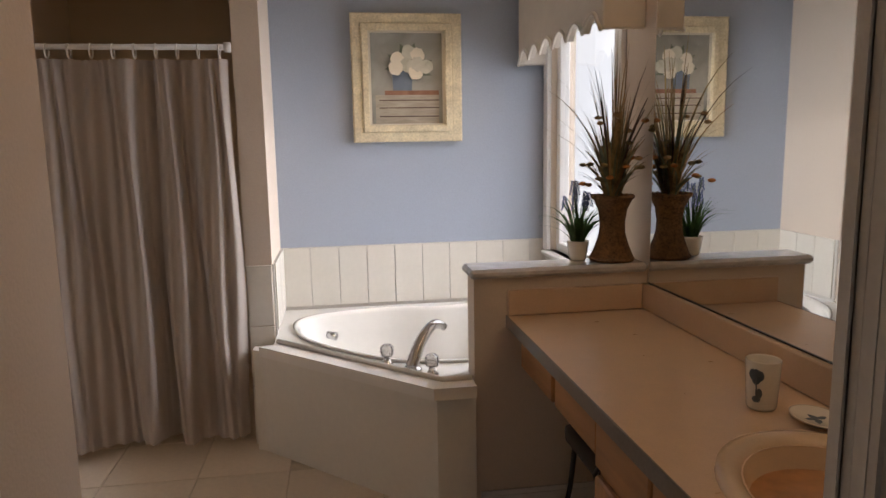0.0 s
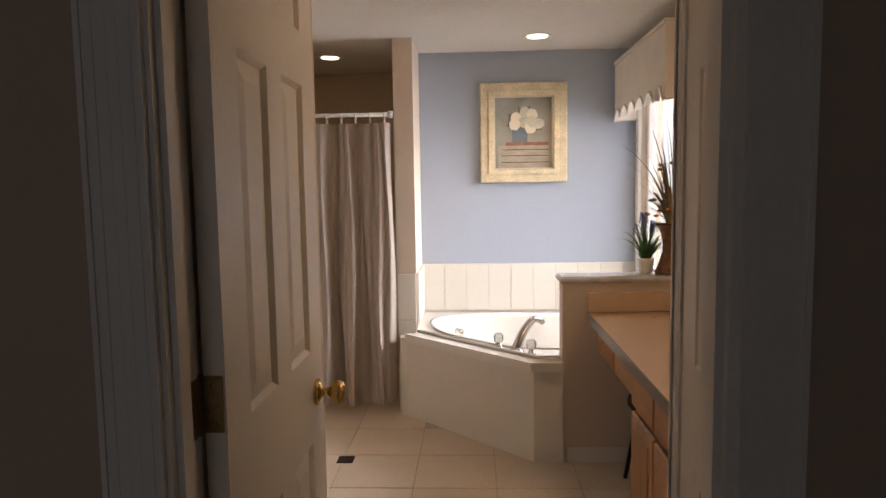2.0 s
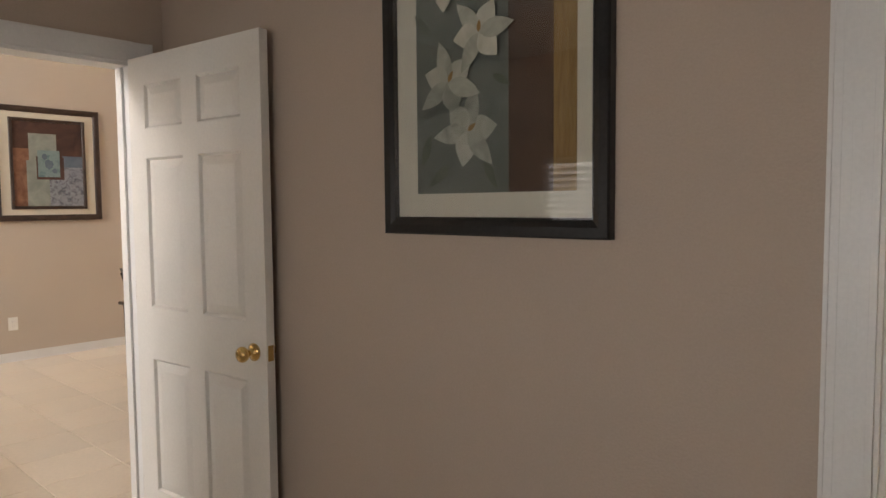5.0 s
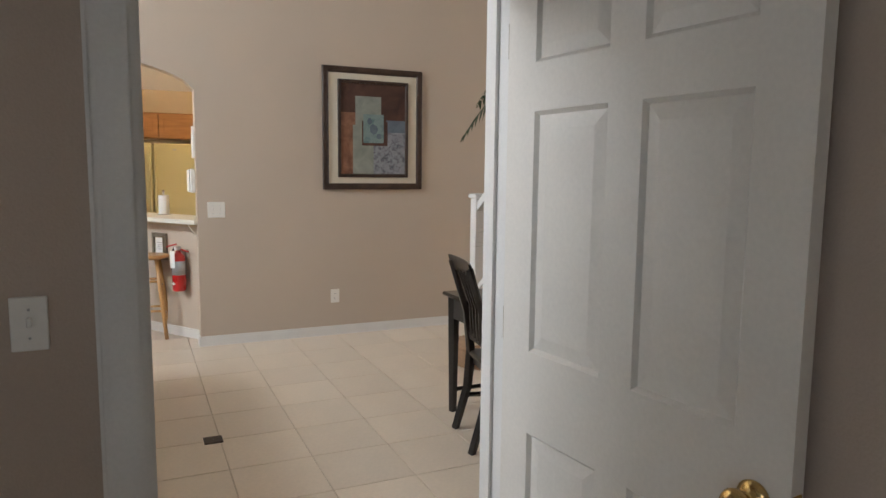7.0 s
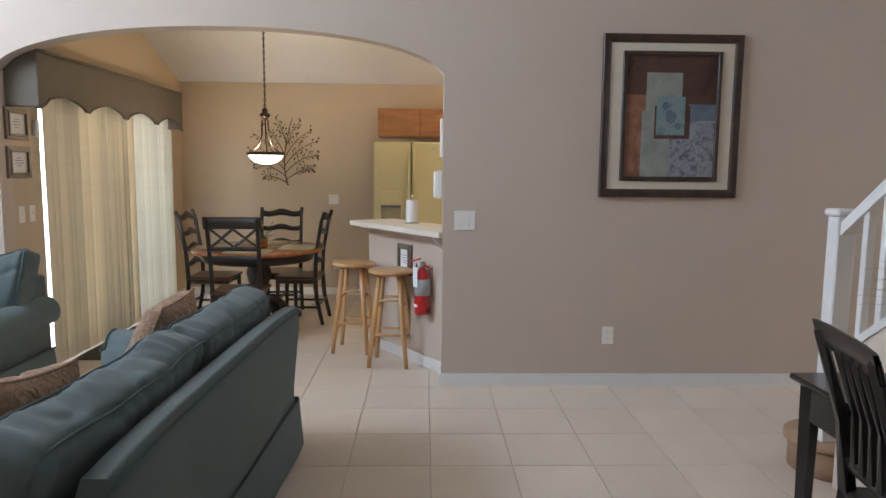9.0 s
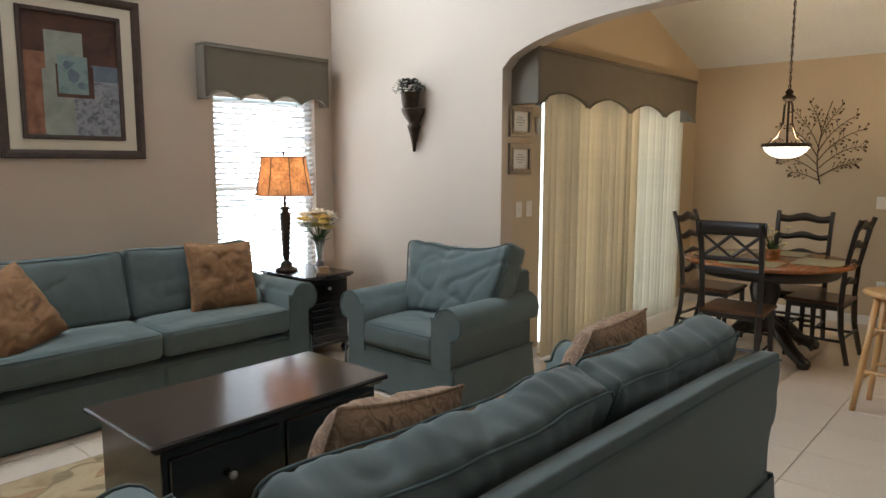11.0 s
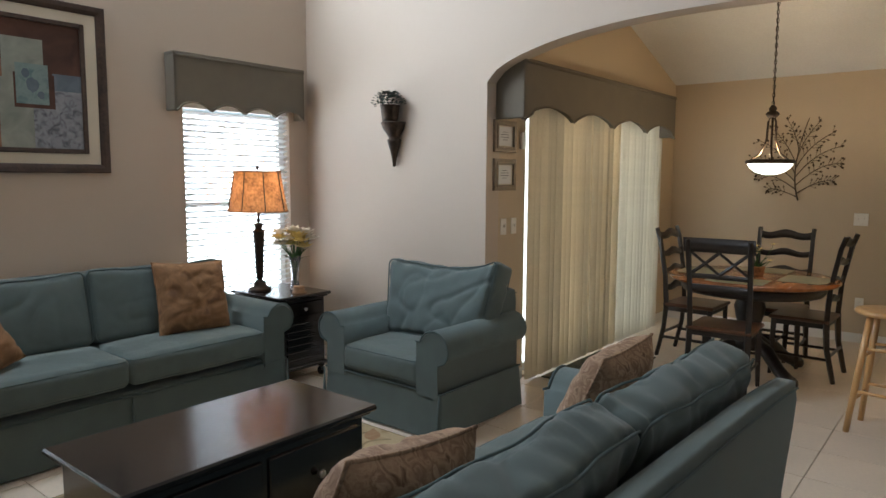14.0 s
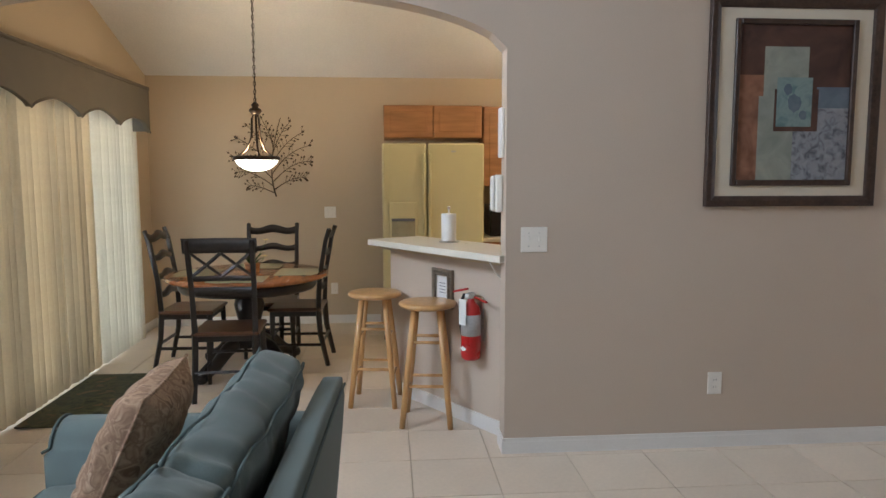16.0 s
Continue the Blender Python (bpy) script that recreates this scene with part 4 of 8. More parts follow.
def mitred(x0, x1, z0, z1, w, h, fw, depth):
    """One rail of a picture frame with mitred ends and a sloping, rounded face."""
    upright = z1 - z0 > x1 - x0
    outer = (x0 < 0) if upright else (z0 < 0)
    sg = -1 if outer else 1
    a, b = (w / 2, h / 2) if upright else (h / 2, w / 2)
    prof = [(0.0, 0.0), (0.0, -depth * 0.86), (fw * 0.10, -depth), (fw * 0.55, -depth * 0.97), (fw * 0.84, -depth * 0.78), (fw, -depth * 0.55), (fw, -0.004)]
    vs = []
    for end in (-1, 1):
        for u, y in prof:
            across, along = sg * (a - u), end * (b - u)
            vs.append((across, y, along) if upright else (along, y, across))
    n = len(prof)
    fs = [(i, i + 1, n + i + 1, n + i) for i in range(n - 1)]
    if (sg < 0) == upright:
        fs = [q[::-1] for q in fs]
    return Mesh().add(vs, fs, False)


def framed(name, w, h, label, fw, fmat, at, layers, depth=0.03, step=True):
    """A picture hanging in its x-z plane, facing -y, centred on its own origin; layers are painted areas (poly, material)."""
    p = thing(name, label, "picture", at=at)
    rails = [(-w / 2, -w / 2 + fw, -h / 2, h / 2), (w / 2 - fw, w / 2, -h / 2, h / 2), (-w / 2 + fw, w / 2 - fw, h / 2 - fw, h / 2), (-w / 2 + fw, w / 2 - fw, -h / 2, -h / 2 + fw)]
    for x0, x1, z0, z1 in rails:
        part("frame_rail", mitred(x0, x1, z0, z1, w, h, fw, depth), fmat, p)
    if step:
        s = fw * 0.35
        for x0, x1, z0, z1 in ((-w / 2 + fw - s, -w / 2 + fw + 0.004, -h / 2 + fw - s, h / 2 - fw + s), (w / 2 - fw - 0.004, w / 2 - fw + s, -h / 2 + fw - s, h / 2 - fw + s),
                               (-w / 2 + fw, w / 2 - fw, h / 2 - fw - 0.004, h / 2 - fw + s), (-w / 2 + fw, w / 2 - fw, -h / 2 + fw - s, -h / 2 + fw + 0.004)):
            part("frame_bead", Mesh().span(x0, x1, -depth - 0.007, -depth + 0.004, z0, z1, 0.003), fmat, p)
    part("backing", Mesh().span(-w / 2 + fw * 0.5, w / 2 - fw * 0.5, -0.010, -0.002, -h / 2 + fw * 0.5, h / 2 - fw * 0.5), PAPER, p, "cream mat board")
    y = -0.0105
    for nm, poly, m_ in layers:
        me = Mesh()
        n = len(poly)
        ar = sum(poly[i][0] * poly[(i + 1) % n][1] - poly[(i + 1) % n][0] * poly[i][1] for i in range(n))
        if ar < 0:
            poly = poly[::-1]
        me.add([(a, y, b) for a, b in poly], [tuple(range(n))])
        part(nm, me, m_, p)
        y -= 0.0006
    return p


def rect(x0, x1, z0, z1):
    return [(x0, z0), (x1, z0), (x1, z1), (x0, z1)]


def blob(cx, cz, r, seed, squash=1.0, n=16, jag=0.25):
    rng = random.Random(seed)
    return [(cx + r * (1 - jag * rng.random()) * math.cos(2 * math.pi * k / n), cz + squash * r * (1 - jag * rng.random()) * math.sin(2 * math.pi * k / n)) for k in range(n)]


def petal(cx, cz, ang, ln, wd):
    a = radians(ang)
    out = []
    for s, side in [(q / 6, 1) for q in range(7)] + [(q / 6, -1) for q in range(5, 0, -1)]:
        w = wd * math.sin(math.pi * min(1, s ** 0.8)) * side
        out.append((cx + ln * s * math.cos(a) - w * math.sin(a), cz + ln * s * math.sin(a) + w * math.cos(a)))
    return out


_lay = [("paint_ground", rect(-0.19, 0.19, -0.235, 0.235), ART_GREY), ("paint_shelf", rect(-0.17, 0.17, -0.235, -0.085), ART_SHELF),
        ("paint_shelf_edge", rect(-0.12, 0.17, -0.085, -0.062), ART_RUST), ("paint_jar", [(-0.075, -0.062), (0.025, -0.062), (0.032, 0.06), (-0.08, 0.06)], ART_SLATE)]
_lay += [("paint_shelf_line", rect(-0.15, 0.17, z, z + 0.005), ART_UMB) for z in (-0.115, -0.155, -0.20)]
_lay += [("paint_leaf", petal(0.01, 0.06, a, 0.13, 0.022), ART_LEAFD) for a in (-20, 15, 75, 110, 150, 185)]
for i, (px, pz) in enumerate(((-0.05, 0.10), (0.01, 0.135), (0.06, 0.12), (0.0, 0.07), (0.045, 0.03), (0.10, 0.06), (-0.06, 0.055), (0.055, 0.075))):
    _lay.append(("paint_blossom", blob(px, pz, 0.042, i + 3, 1, 18, 0.22), ART_LILY if i % 2 else PAPER))
framed("flower_painting", 0.585, 0.665, "cream wide-framed painting of white roses in a blue jar", 0.085, CREAM_F, Matrix.Translation((0.825, 4.128, 1.765)), _lay, 0.035)


# vanity
def slab_front(t, name, x, y0, y1, z0, z1, material):
    """A cabinet front facing -x with a raised centre."""
    me = Mesh().span(x - 0.019, x, y0, y1, z0, z1, 0.005)
    q = part(name, me, material, t)
    e = 0.045 if z1 - z0 > 0.25 else 0.02
    if z1 - z0 > 0.25:
        part("raised_panel", Mesh().span(x - 0.025, x - 0.018, y0 + e, y1 - e, z0 + e, z1 - e, 0.006), material, q)
    return q


van = thing("vanity_cabinet", "oak vanity cabinet with drawers and doors under the counter", "cabinet")
part("body", Mesh().span(1.095, 1.595, 1.035, 2.02, 0.09, 0.735), OAK, van)
part("toe_kick", Mesh().span(1.15, 1.59, 1.035, 2.02, 0.0, 0.09), EDGE, van)
for _y0, _y1 in ((1.04, 1.36), (1.375, 1.69), (1.705, 2.015)):
    slab_front(van, "drawer_front", 1.095, _y0, _y1, 0.575, 0.715, OAKH)
    slab_front(van, "door", 1.095, _y0, _y1, 0.11, 0.55, OAK)
kd = thing("knee_drawer", "oak drawer hung under the counter above the knee space", "drawer")
part("body", Mesh().span(1.11, 1.55, 2.025, 2.825, 0.60, 0.735), OAK, kd)
for _y0, _y1 in ((2.05, 2.40), (2.43, 2.80)):
    slab_front(kd, "drawer_front", 1.11, _y0, _y1, 0.585, 0.715, OAKH)


def oval(cx, cy, a, b, n=40):
    return [(cx + a * math.cos(2 * math.pi * k / n), cy + b * math.sin(2 * math.pi * k / n)) for k in range(n)]


def vanity_top():
    t = thing("vanity_counter", "tan laminate vanity counter with a grey edge and backsplash", "counter")
    z = 0.78
    hole = oval(1.335, 1.40, 0.185, 0.235)
    bm = bmesh.new()
    oc = [(1.045, 1.035), (1.595, 1.035), (1.595, 2.828), (1.045, 2.828)]
    ov = [bm.verts.new((x, y, z)) for x, y in oc]
    rv = [bm.verts.new((x, y, z)) for x, y in hole]
    es = [bm.edges.new((ov[i], ov[(i + 1) % 4])) for i in range(4)] + [bm.edges.new((rv[i], rv[(i + 1) % 40])) for i in range(40)]
    bmesh.ops.triangle_fill(bm, use_beauty=True, use_dissolve=False, edges=es)
    bm.verts.index_update()
    me = Mesh()
    me.add([v.co[:] for v in bm.verts], [tuple(v.index for v in (f.verts if f.normal.z > 0 else reversed(f.verts))) for f in bm.faces])
    bm.free()
    me.span(1.047, 1.15, 1.036, 2.827, 0.737, 0.779)
    me.span(1.15, 1.59, 1.75, 2.827, 0.74, 0.779)
    part("top", me, LAMIN, t)
    part("edge_strip", Mesh().span(1.040, 1.046, 1.035, 2.829, 0.735, 0.781, 0.002), EDGE, t, "dark grey edge strip")
    part("backsplash", Mesh().span(1.572, 1.597, 1.035, 2.828, 0.781, 0.878, 0.004), LAMIN, t)
    part("side_splash", Mesh().span(1.046, 1.571, 2.806, 2.828, 0.781, 0.878, 0.004), LAMIN, t)
    s = thing("sink_basin", "almond oval drop-in sink in the vanity counter", "sink")
    rings = [(1.28, 1.22, 0.781), (1.27, 1.21, 0.793), (1.18, 1.14, 0.797), (1.08, 1.06, 0.79), (0.99, 0.99, 0.775), (0.90, 0.90, 0.70), (0.70, 0.70, 0.64), (0.3, 0.3, 0.62), (0, 0, 0.62)]
    vs, n = [], 40
    for fx, fy, zz in rings:
        vs += [(1.335 + (x - 1.335) * fx, 1.40 + (y - 1.40) * fy, zz) for x, y in hole]
    fs = [(i * n + k, i * n + (k + 1) % n, (i + 1) * n + (k + 1) % n, (i + 1) * n + k) for i in range(len(rings) - 1) for k in range(n)]
    part("bowl", Mesh().add(vs, fs, True), SINKM, s)
    part("drain", Mesh().lathe([(0.022, 0.622), (0.022, 0.626), (0, 0.627)], (1.335, 1.40, 0), 18), CHROME, s)


vanity_top()


def mirror():
    m_ = thing("wall_mirror", "large frameless mirror with clipped upper corners above the vanity", "mirror")
    poly = [(1.06, 0.884), (2.80, 0.884), (2.80, 1.93), (2.76, 2.0), (2.70, 2.03), (1.06, 2.03)]
    me = Mesh()
    n = len(poly)
    vs = [(1.592, y, z) for y, z in poly] + [(1.599, y, z) for y, z in poly]
    me.add(vs, [tuple(range(n))[::-1], tuple(range(n, 2 * n))] + [(i, i + n, (i + 1) % n + n, (i + 1) % n)[::-1] for i in range(n)])
    part("glass", me, MIRROR, m_)
    part("channel", Mesh().span(1.589, 1.598, 1.06, 2.80, 0.879, 0.884), FRAME_B, m_, "thin dark mirror channel")


mirror()
vl = thing("vanity_light", "brass vanity light bar with round lit bulbs", "wall lamp")
part("bar", Mesh().span(1.55, 1.598, 1.08, 2.05, 2.07, 2.17, 0.008), BRASS, vl)
for _y in (1.25, 1.55, 1.85, 2.02):
    part("bulb", Mesh().lathe([(0.0, -0.045), (0.028, -0.036), (0.045, 0), (0.028, 0.036), (0, 0.045)], (1.505, _y, 2.12), 18), BULB, vl, "round frosted bulb, lit")


def tuft(seed, n, base, spread, h0, h1, mats, parent, name, w=0.004, droop=0.3, lean=(0, 0)):
    """Blades that rise from a point and bend outwards."""
    rng = random.Random(seed)
    per = {}
    for i in range(n):
        m_ = mats[rng.randrange(len(mats))]
        me = per.setdefault(m_.name, (m_, Mesh()))[1]
        a = rng.uniform(0, 2 * math.pi)
        h = rng.uniform(h0, h1)
        sp = spread * rng.uniform(0.15, 1.0)
        bx, by = base[0] + 0.02 * math.cos(a), base[1] + 0.02 * math.sin(a)
        ww = w * rng.uniform(0.6, 1.3)
        tw = rng.uniform(-0.3, 0.3)
        pts = []
        k = 7
        for j in range(k + 1):
            s = j / k
            r = sp * s ** 1.7
            z = base[2] + h * (s - droop * s ** 3 * (sp / max(spread, 1e-6)))
            pts.append(Vector((bx + (r + tw * 0.1 * s * s) * math.cos(a + tw * s) + lean[0] * s, by + r * math.sin(a + tw * s) + lean[1] * s, z)))
        vs, fs = [], []
        side = Vector((-math.sin(a + 0.6), math.cos(a + 0.6), 0))
        for j, p in enumerate(pts):
            t_ = ww * (1 - (j / k) ** 2.2) + 0.0006
            vs += [p - side * t_, p + Vector((0, 0, t_ * 0.3)), p + side * t_]
        for j in range(k):
            q = 3 * j
            fs += [(q, q + 1, q + 4, q + 3), (q + 1, q + 2, q + 5, q + 4)]
        me.add(vs, fs, True)
    for key, (m_, me) in per.items():
        o = part(name, me, m_, parent)
        o["kind"] = "stuff"


def hourglass_vase(at):
    v = thing("dried_arrangement", "dried reeds and grasses in a brown woven hourglass vase", "vase", at=at)
    prof = [(0.0, 0), (0.080, 0), (0.078, 0.02), (0.062, 0.06), (0.048, 0.11), (0.046, 0.15), (0.055, 0.20), (0.072, 0.235), (0.078, 0.243), (0.074, 0.25), (0.06, 0.246), (0.05, 0.2)]
    n, vs = 40, []
    rows = 50
    me = Mesh()

    def rad(z):
        for (r0, z0), (r1, z1) in zip(prof[1:9], prof[2:10]):
            if z0 <= z <= z1:
                return r0 + (r1 - r0) * (z - z0) / max(1e-6, z1 - z0)
        return prof[9][0]
    for i in range(rows + 1):
        z = 0.245 * i / rows
        for k in range(n):
            a = 2 * math.pi * k / n
            wv = 0.0022 * (1 if (i + k) % 2 else -1)
            r = rad(z) + wv
            vs.append((r * math.cos(a), r * math.sin(a), z))
    fs = [(i * n + k, i * n + (k + 1) % n, (i + 1) * n + (k + 1) % n, (i + 1) * n + k) for i in range(rows) for k in range(n)]
    fs.append(tuple(range(n))[::-1])
    me.add(vs, fs, True)
    part("vase", me, WICKER, v)
    part("braided_rim", Mesh().tube([(0.076 * math.cos(a), 0.076 * math.sin(a), 0.246 + 0.003 * math.sin(a * 20)) for a in [2 * math.pi * k / 60 for k in range(61)]], 0.007, 6, caps=False), WICKER, v)
    part("braided_foot", Mesh().tube([(0.080 * math.cos(a), 0.080 * math.sin(a), 0.008) for a in [2 * math.pi * k / 40 for k in range(41)]], 0.007, 6, caps=False), WICKER, v)
    tuft(5, 80, (0, 0, 0.22), 0.15, 0.12, 0.32, [LEAFD, LEAFG, LEAFD, REEDT], v, "low_foliage", 0.008, 0.25)
    tuft(8, 44, (0, 0, 0.22), 0.26, 0.30, 0.66, [REED, REEDT, LEAFD, LEAFD], v, "reed", 0.004, 0.2)
    tuft(9, 30, (0, 0, 0.22), 0.15, 0.22, 0.46, [REEDT, LEAFG, LEAFD], v, "grass_stem", 0.006, 0.1)
    rng = random.Random(4)
    for i in range(26):
        a, r, z = rng.uniform(0, 6.28), rng.uniform(0.05, 0.16), rng.uniform(0.27, 0.56)
        part("dried_flower", Mesh().lathe([(0, -0.008), (0.012, -0.004), (0.016, 0.002), (0.009, 0.008), (0, 0.010)], (r * math.cos(a), r * math.sin(a), z), 9), [PETALO, REEDT, LEAFD][i % 3], v)
    return v


hourglass_vase(Matrix.Translation((1.475, 2.885, 0.962)))


def hyacinth(at):
    p = thing("flower_pot", "small white pot of blue grape hyacinths on the half wall", "potted plant", at=at)
    part("pot", Mesh().lathe([(0, 0), (0.03, 0), (0.034, 0.01), (0.042, 0.065), (0.044, 0.075), (0.040, 0.076), (0.036, 0.06), (0, 0.058)], n=24), PORCEL, p)
    tuft(21, 60, (0, 0, 0.055), 0.15, 0.12, 0.24, [LEAF], p, "foliage", 0.0045, 0.45)
    rng = random.Random(7)
    for i in range(8):
        a, r, h = rng.uniform(0, 6.28), rng.uniform(0.01, 0.06), rng.uniform(0.17, 0.24)
        tip = Vector((r * math.cos(a), r * math.sin(a), 0.06 + h))
        st = part("flower_stem", Mesh().tube([(0, 0, 0.06), tip * 0.6 + Vector((0, 0, 0.03)), tip], 0.002, 5), LEAF, p)
        me = Mesh()
        for q in range(26):
            z, b = q / 26, q * 2.4
            rr = 0.013 * (1 - 0.6 * z)
            me.lathe([(0, -0.005), (0.0045, 0), (0, 0.005)], tip + Vector((rr * math.cos(b), rr * math.sin(b), -0.045 + 0.055 * z)), 5)
        part("blossom", me, PETALB, st)
    return p


hyacinth(Matrix.Translation((1.355, 2.93, 0.961)))


def tumbler():
    c = thing("bathroom_tumbler", "white ceramic tumbler with a grey leaf motif on the counter", "cup", at=Matrix.Translation((1.42, 1.835, 0.781)) @ Matrix.Diagonal((1, 1, 1, 1)))
    part("cup", Mesh().lathe([(0, 0), (0.031, 0), (0.034, 0.006), (0.040, 0.118), (0.0385, 0.120), (0.037, 0.116), (0.032, 0.012), (0, 0.010)], n=32), PORCEL, c)
    for i, (a, z, r, sq) in enumerate(((3.75, 0.085, 0.012, 1.6), (3.55, 0.09, 0.010, 1.3), (3.95, 0.088, 0.010, 1.3), (3.78, 0.03, 0.010, 0.8), (3.95, 0.045, 0.007, 1.8))):
        me = Mesh()
        rad_ = 0.0352 + 0.006 * z / 0.12 + 0.0006
        vs = []
        for k in range(12):
            b = 2 * math.pi * k / 12
            aa = a + r / rad_ * math.cos(b)
            vs.append((rad_ * math.cos(aa), rad_ * math.sin(aa), z + r * sq * math.sin(b)))
        me.add(vs, [tuple(range(12))])
        part("leaf_motif", me, ART_SLATE, c, "grey leaf motif")
    me = Mesh().tube([(0.0365 * math.cos(3.77), 0.0365 * math.sin(3.77), 0.03), (0.040 * math.cos(3.77), 0.040 * math.sin(3.77), 0.085)], 0.0015, 5)
    part("stem_motif", me, ART_SLATE, c)
    d = thing("soap_dish", "small round white soap dish with a leaf motif", "dish", at=Matrix.Translation((1.485, 1.725, 0.781)))
    part("plate", Mesh().lathe([(0, 0), (0.032, 0), (0.04, 0.006), (0.062, 0.014), (0.063, 0.017), (0.058, 0.017), (0.04, 0.010), (0, 0.008)], n=32, sx=0.85, sy=1.1), PORCEL, d)
    for a in (0.3, 1.7, 2.9, 4.2):
        part("leaf_motif", Mesh().add([(x, z, 0.0095) for x, z in petal(0.0, 0.0, math.degrees(a), 0.03, 0.008)], [tuple(range(12))]), ART_SLATE, d)


tumbler()


def vanity_stool():
    s = thing("vanity_stool", "dark metal vanity stool with a padded seat in the knee space", "stool", at=Matrix.Translation((1.36, 2.42, 0)))
    part("seat", rsub(pad(0.34, 0.40, 0.07, 0.012, 0.4, 8, 3), lambda p: p + Vector((0, 0, 0.405))), mat("stool_fabric_dark", (0.035, 0.025, 0.02), 0.8, grain=300), s)
    for x, y in ((-0.13, -0.16), (0.13, -0.16), (-0.13, 0.16), (0.13, 0.16)):
        part("leg", Mesh().tube([(x, y, 0.385), (x * 1.1, y * 1.1, 0.2), (x * 1.3, y * 1.25, 0.012)], 0.010, 8), BLACKP, s)
    part("stretcher", Mesh().tube([(-0.14, -0.17, 0.18), (0.0, 0, 0.24), (0.14, 0.17, 0.18)], 0.007, 8), BLACKP, s)
    part("scroll_arm", Mesh().tube([(-0.16, -0.18, 0.30), (-0.20, -0.20, 0.44), (-0.17, -0.20, 0.50), (-0.12, -0.18, 0.44)], 0.009, 8), BLACKP, s)


vanity_stool()


def downlight(x, y, z, name="recessed_light"):
    d = thing(name, "round recessed ceiling light, lit warm", "ceiling light", "recessed lights")
    part("trim_ring", Mesh().lathe([(0.062, 0.0), (0.085, -0.004), (0.092, -0.002), (0.092, 0.0)], (x, y, z), 32), TRIM, d)
    part("lens", Mesh().lathe([(0.0, -0.0015), (0.061, -0.0015), (0.062, 0.0)], (x, y, z), 32), BULB, d, "glowing lens")


downlight(0.88, 3.69, H_BATH)
downlight(-0.50, 4.22, H_BATH)
dr = thing("floor_drain", "small square brown floor cleanout plate", "floor drain", "cleanout plates")
part("plate", Mesh().box((-0.20, 2.85, 0.003), (0.085, 0.085, 0.006), 0.002), BRONZE, dr)
part("slot", Mesh().box((-0.20, 2.85, 0.0062), (0.03, 0.006, 0.001)), BLACKP, dr)
dr2 = thing("floor_drain", "small square brown floor cleanout plate", "floor drain", "cleanout plates")
part("plate", Mesh().box((-4.87, -0.373, 0.003), (0.10, 0.10, 0.006), 0.002), BRONZE, dr2)
part("slot", Mesh().box((-4.87, -0.373, 0.0062), (0.03, 0.006, 0.001)), BLACKP, dr2)

# bedroom: the lily print beside the bathroom door
_lay = [("paint_ground", rect(-0.245, 0.08, -0.335, 0.36), ART_SAGE), ("paint_band", rect(0.08, 0.215, -0.335, 0.36), ART_BROWN), ("paint_gold_band", rect(0.215, 0.28, -0.335, 0.36), ART_GOLD)]
for cx, cz, ang, ln in ((-0.12, -0.26, 215, 0.10), (0.0, -0.25, 300, 0.09), (-0.19, -0.17, 250, 0.10), (0.03, -0.03, 330, 0.07), (-0.19, 0.10, 130, 0.09), (-0.03, 0.20, 60, 0.10)):
    _lay.append(("paint_leaf", petal(cx, cz, ang, ln, ln * 0.16), ART_LEAFD))
for cx, cz, sz, rot in ((-0.05, -0.17, 0.125, 12), (-0.115, -0.035, 0.12, 40), (-0.005, 0.08, 0.115, 65), (-0.12, 0.24, 0.115, 20)):
    for k in range(6):
        _lay.append(("paint_petal", petal(cx, cz, rot + 60 * k + 7 * ((k * 5) % 3 - 1), sz * (1.0 if k % 2 else 0.78), sz * (0.22 if k % 2 else 0.29)), ART_LILY2 if k % 2 else ART_LILY))
    _lay.append(("paint_stamen", petal(cx, cz, rot + 20, sz * 0.28, sz * 0.06), ART_GOLD))
lily = framed("lily_print", 0.745, 0.90, "black-framed print of white lilies with a cream mat", 0.05, FRAME_B, Matrix.Translation((-0.850, 0.352, 1.815)), _lay, 0.028, step=False)
gl = part("glazing", Mesh().span(-0.33, 0.33, -0.0225, -0.0200, -0.405, 0.405), GLASS, lily, "clear picture glass")
gl.visible_shadow = False
window_unit("window_2", "x", -1.85, -2.20, 0.90, 0.75, 1.76, 1, "white bedroom window with blinds")
# unseen window, added only to fill the fill lamp's opening
window_unit("window_5", "x", -0.05, -2.20, 1.0, 0.75, 1.76, 1, "wide white bedroom window, unseen, added round the fill lamp")

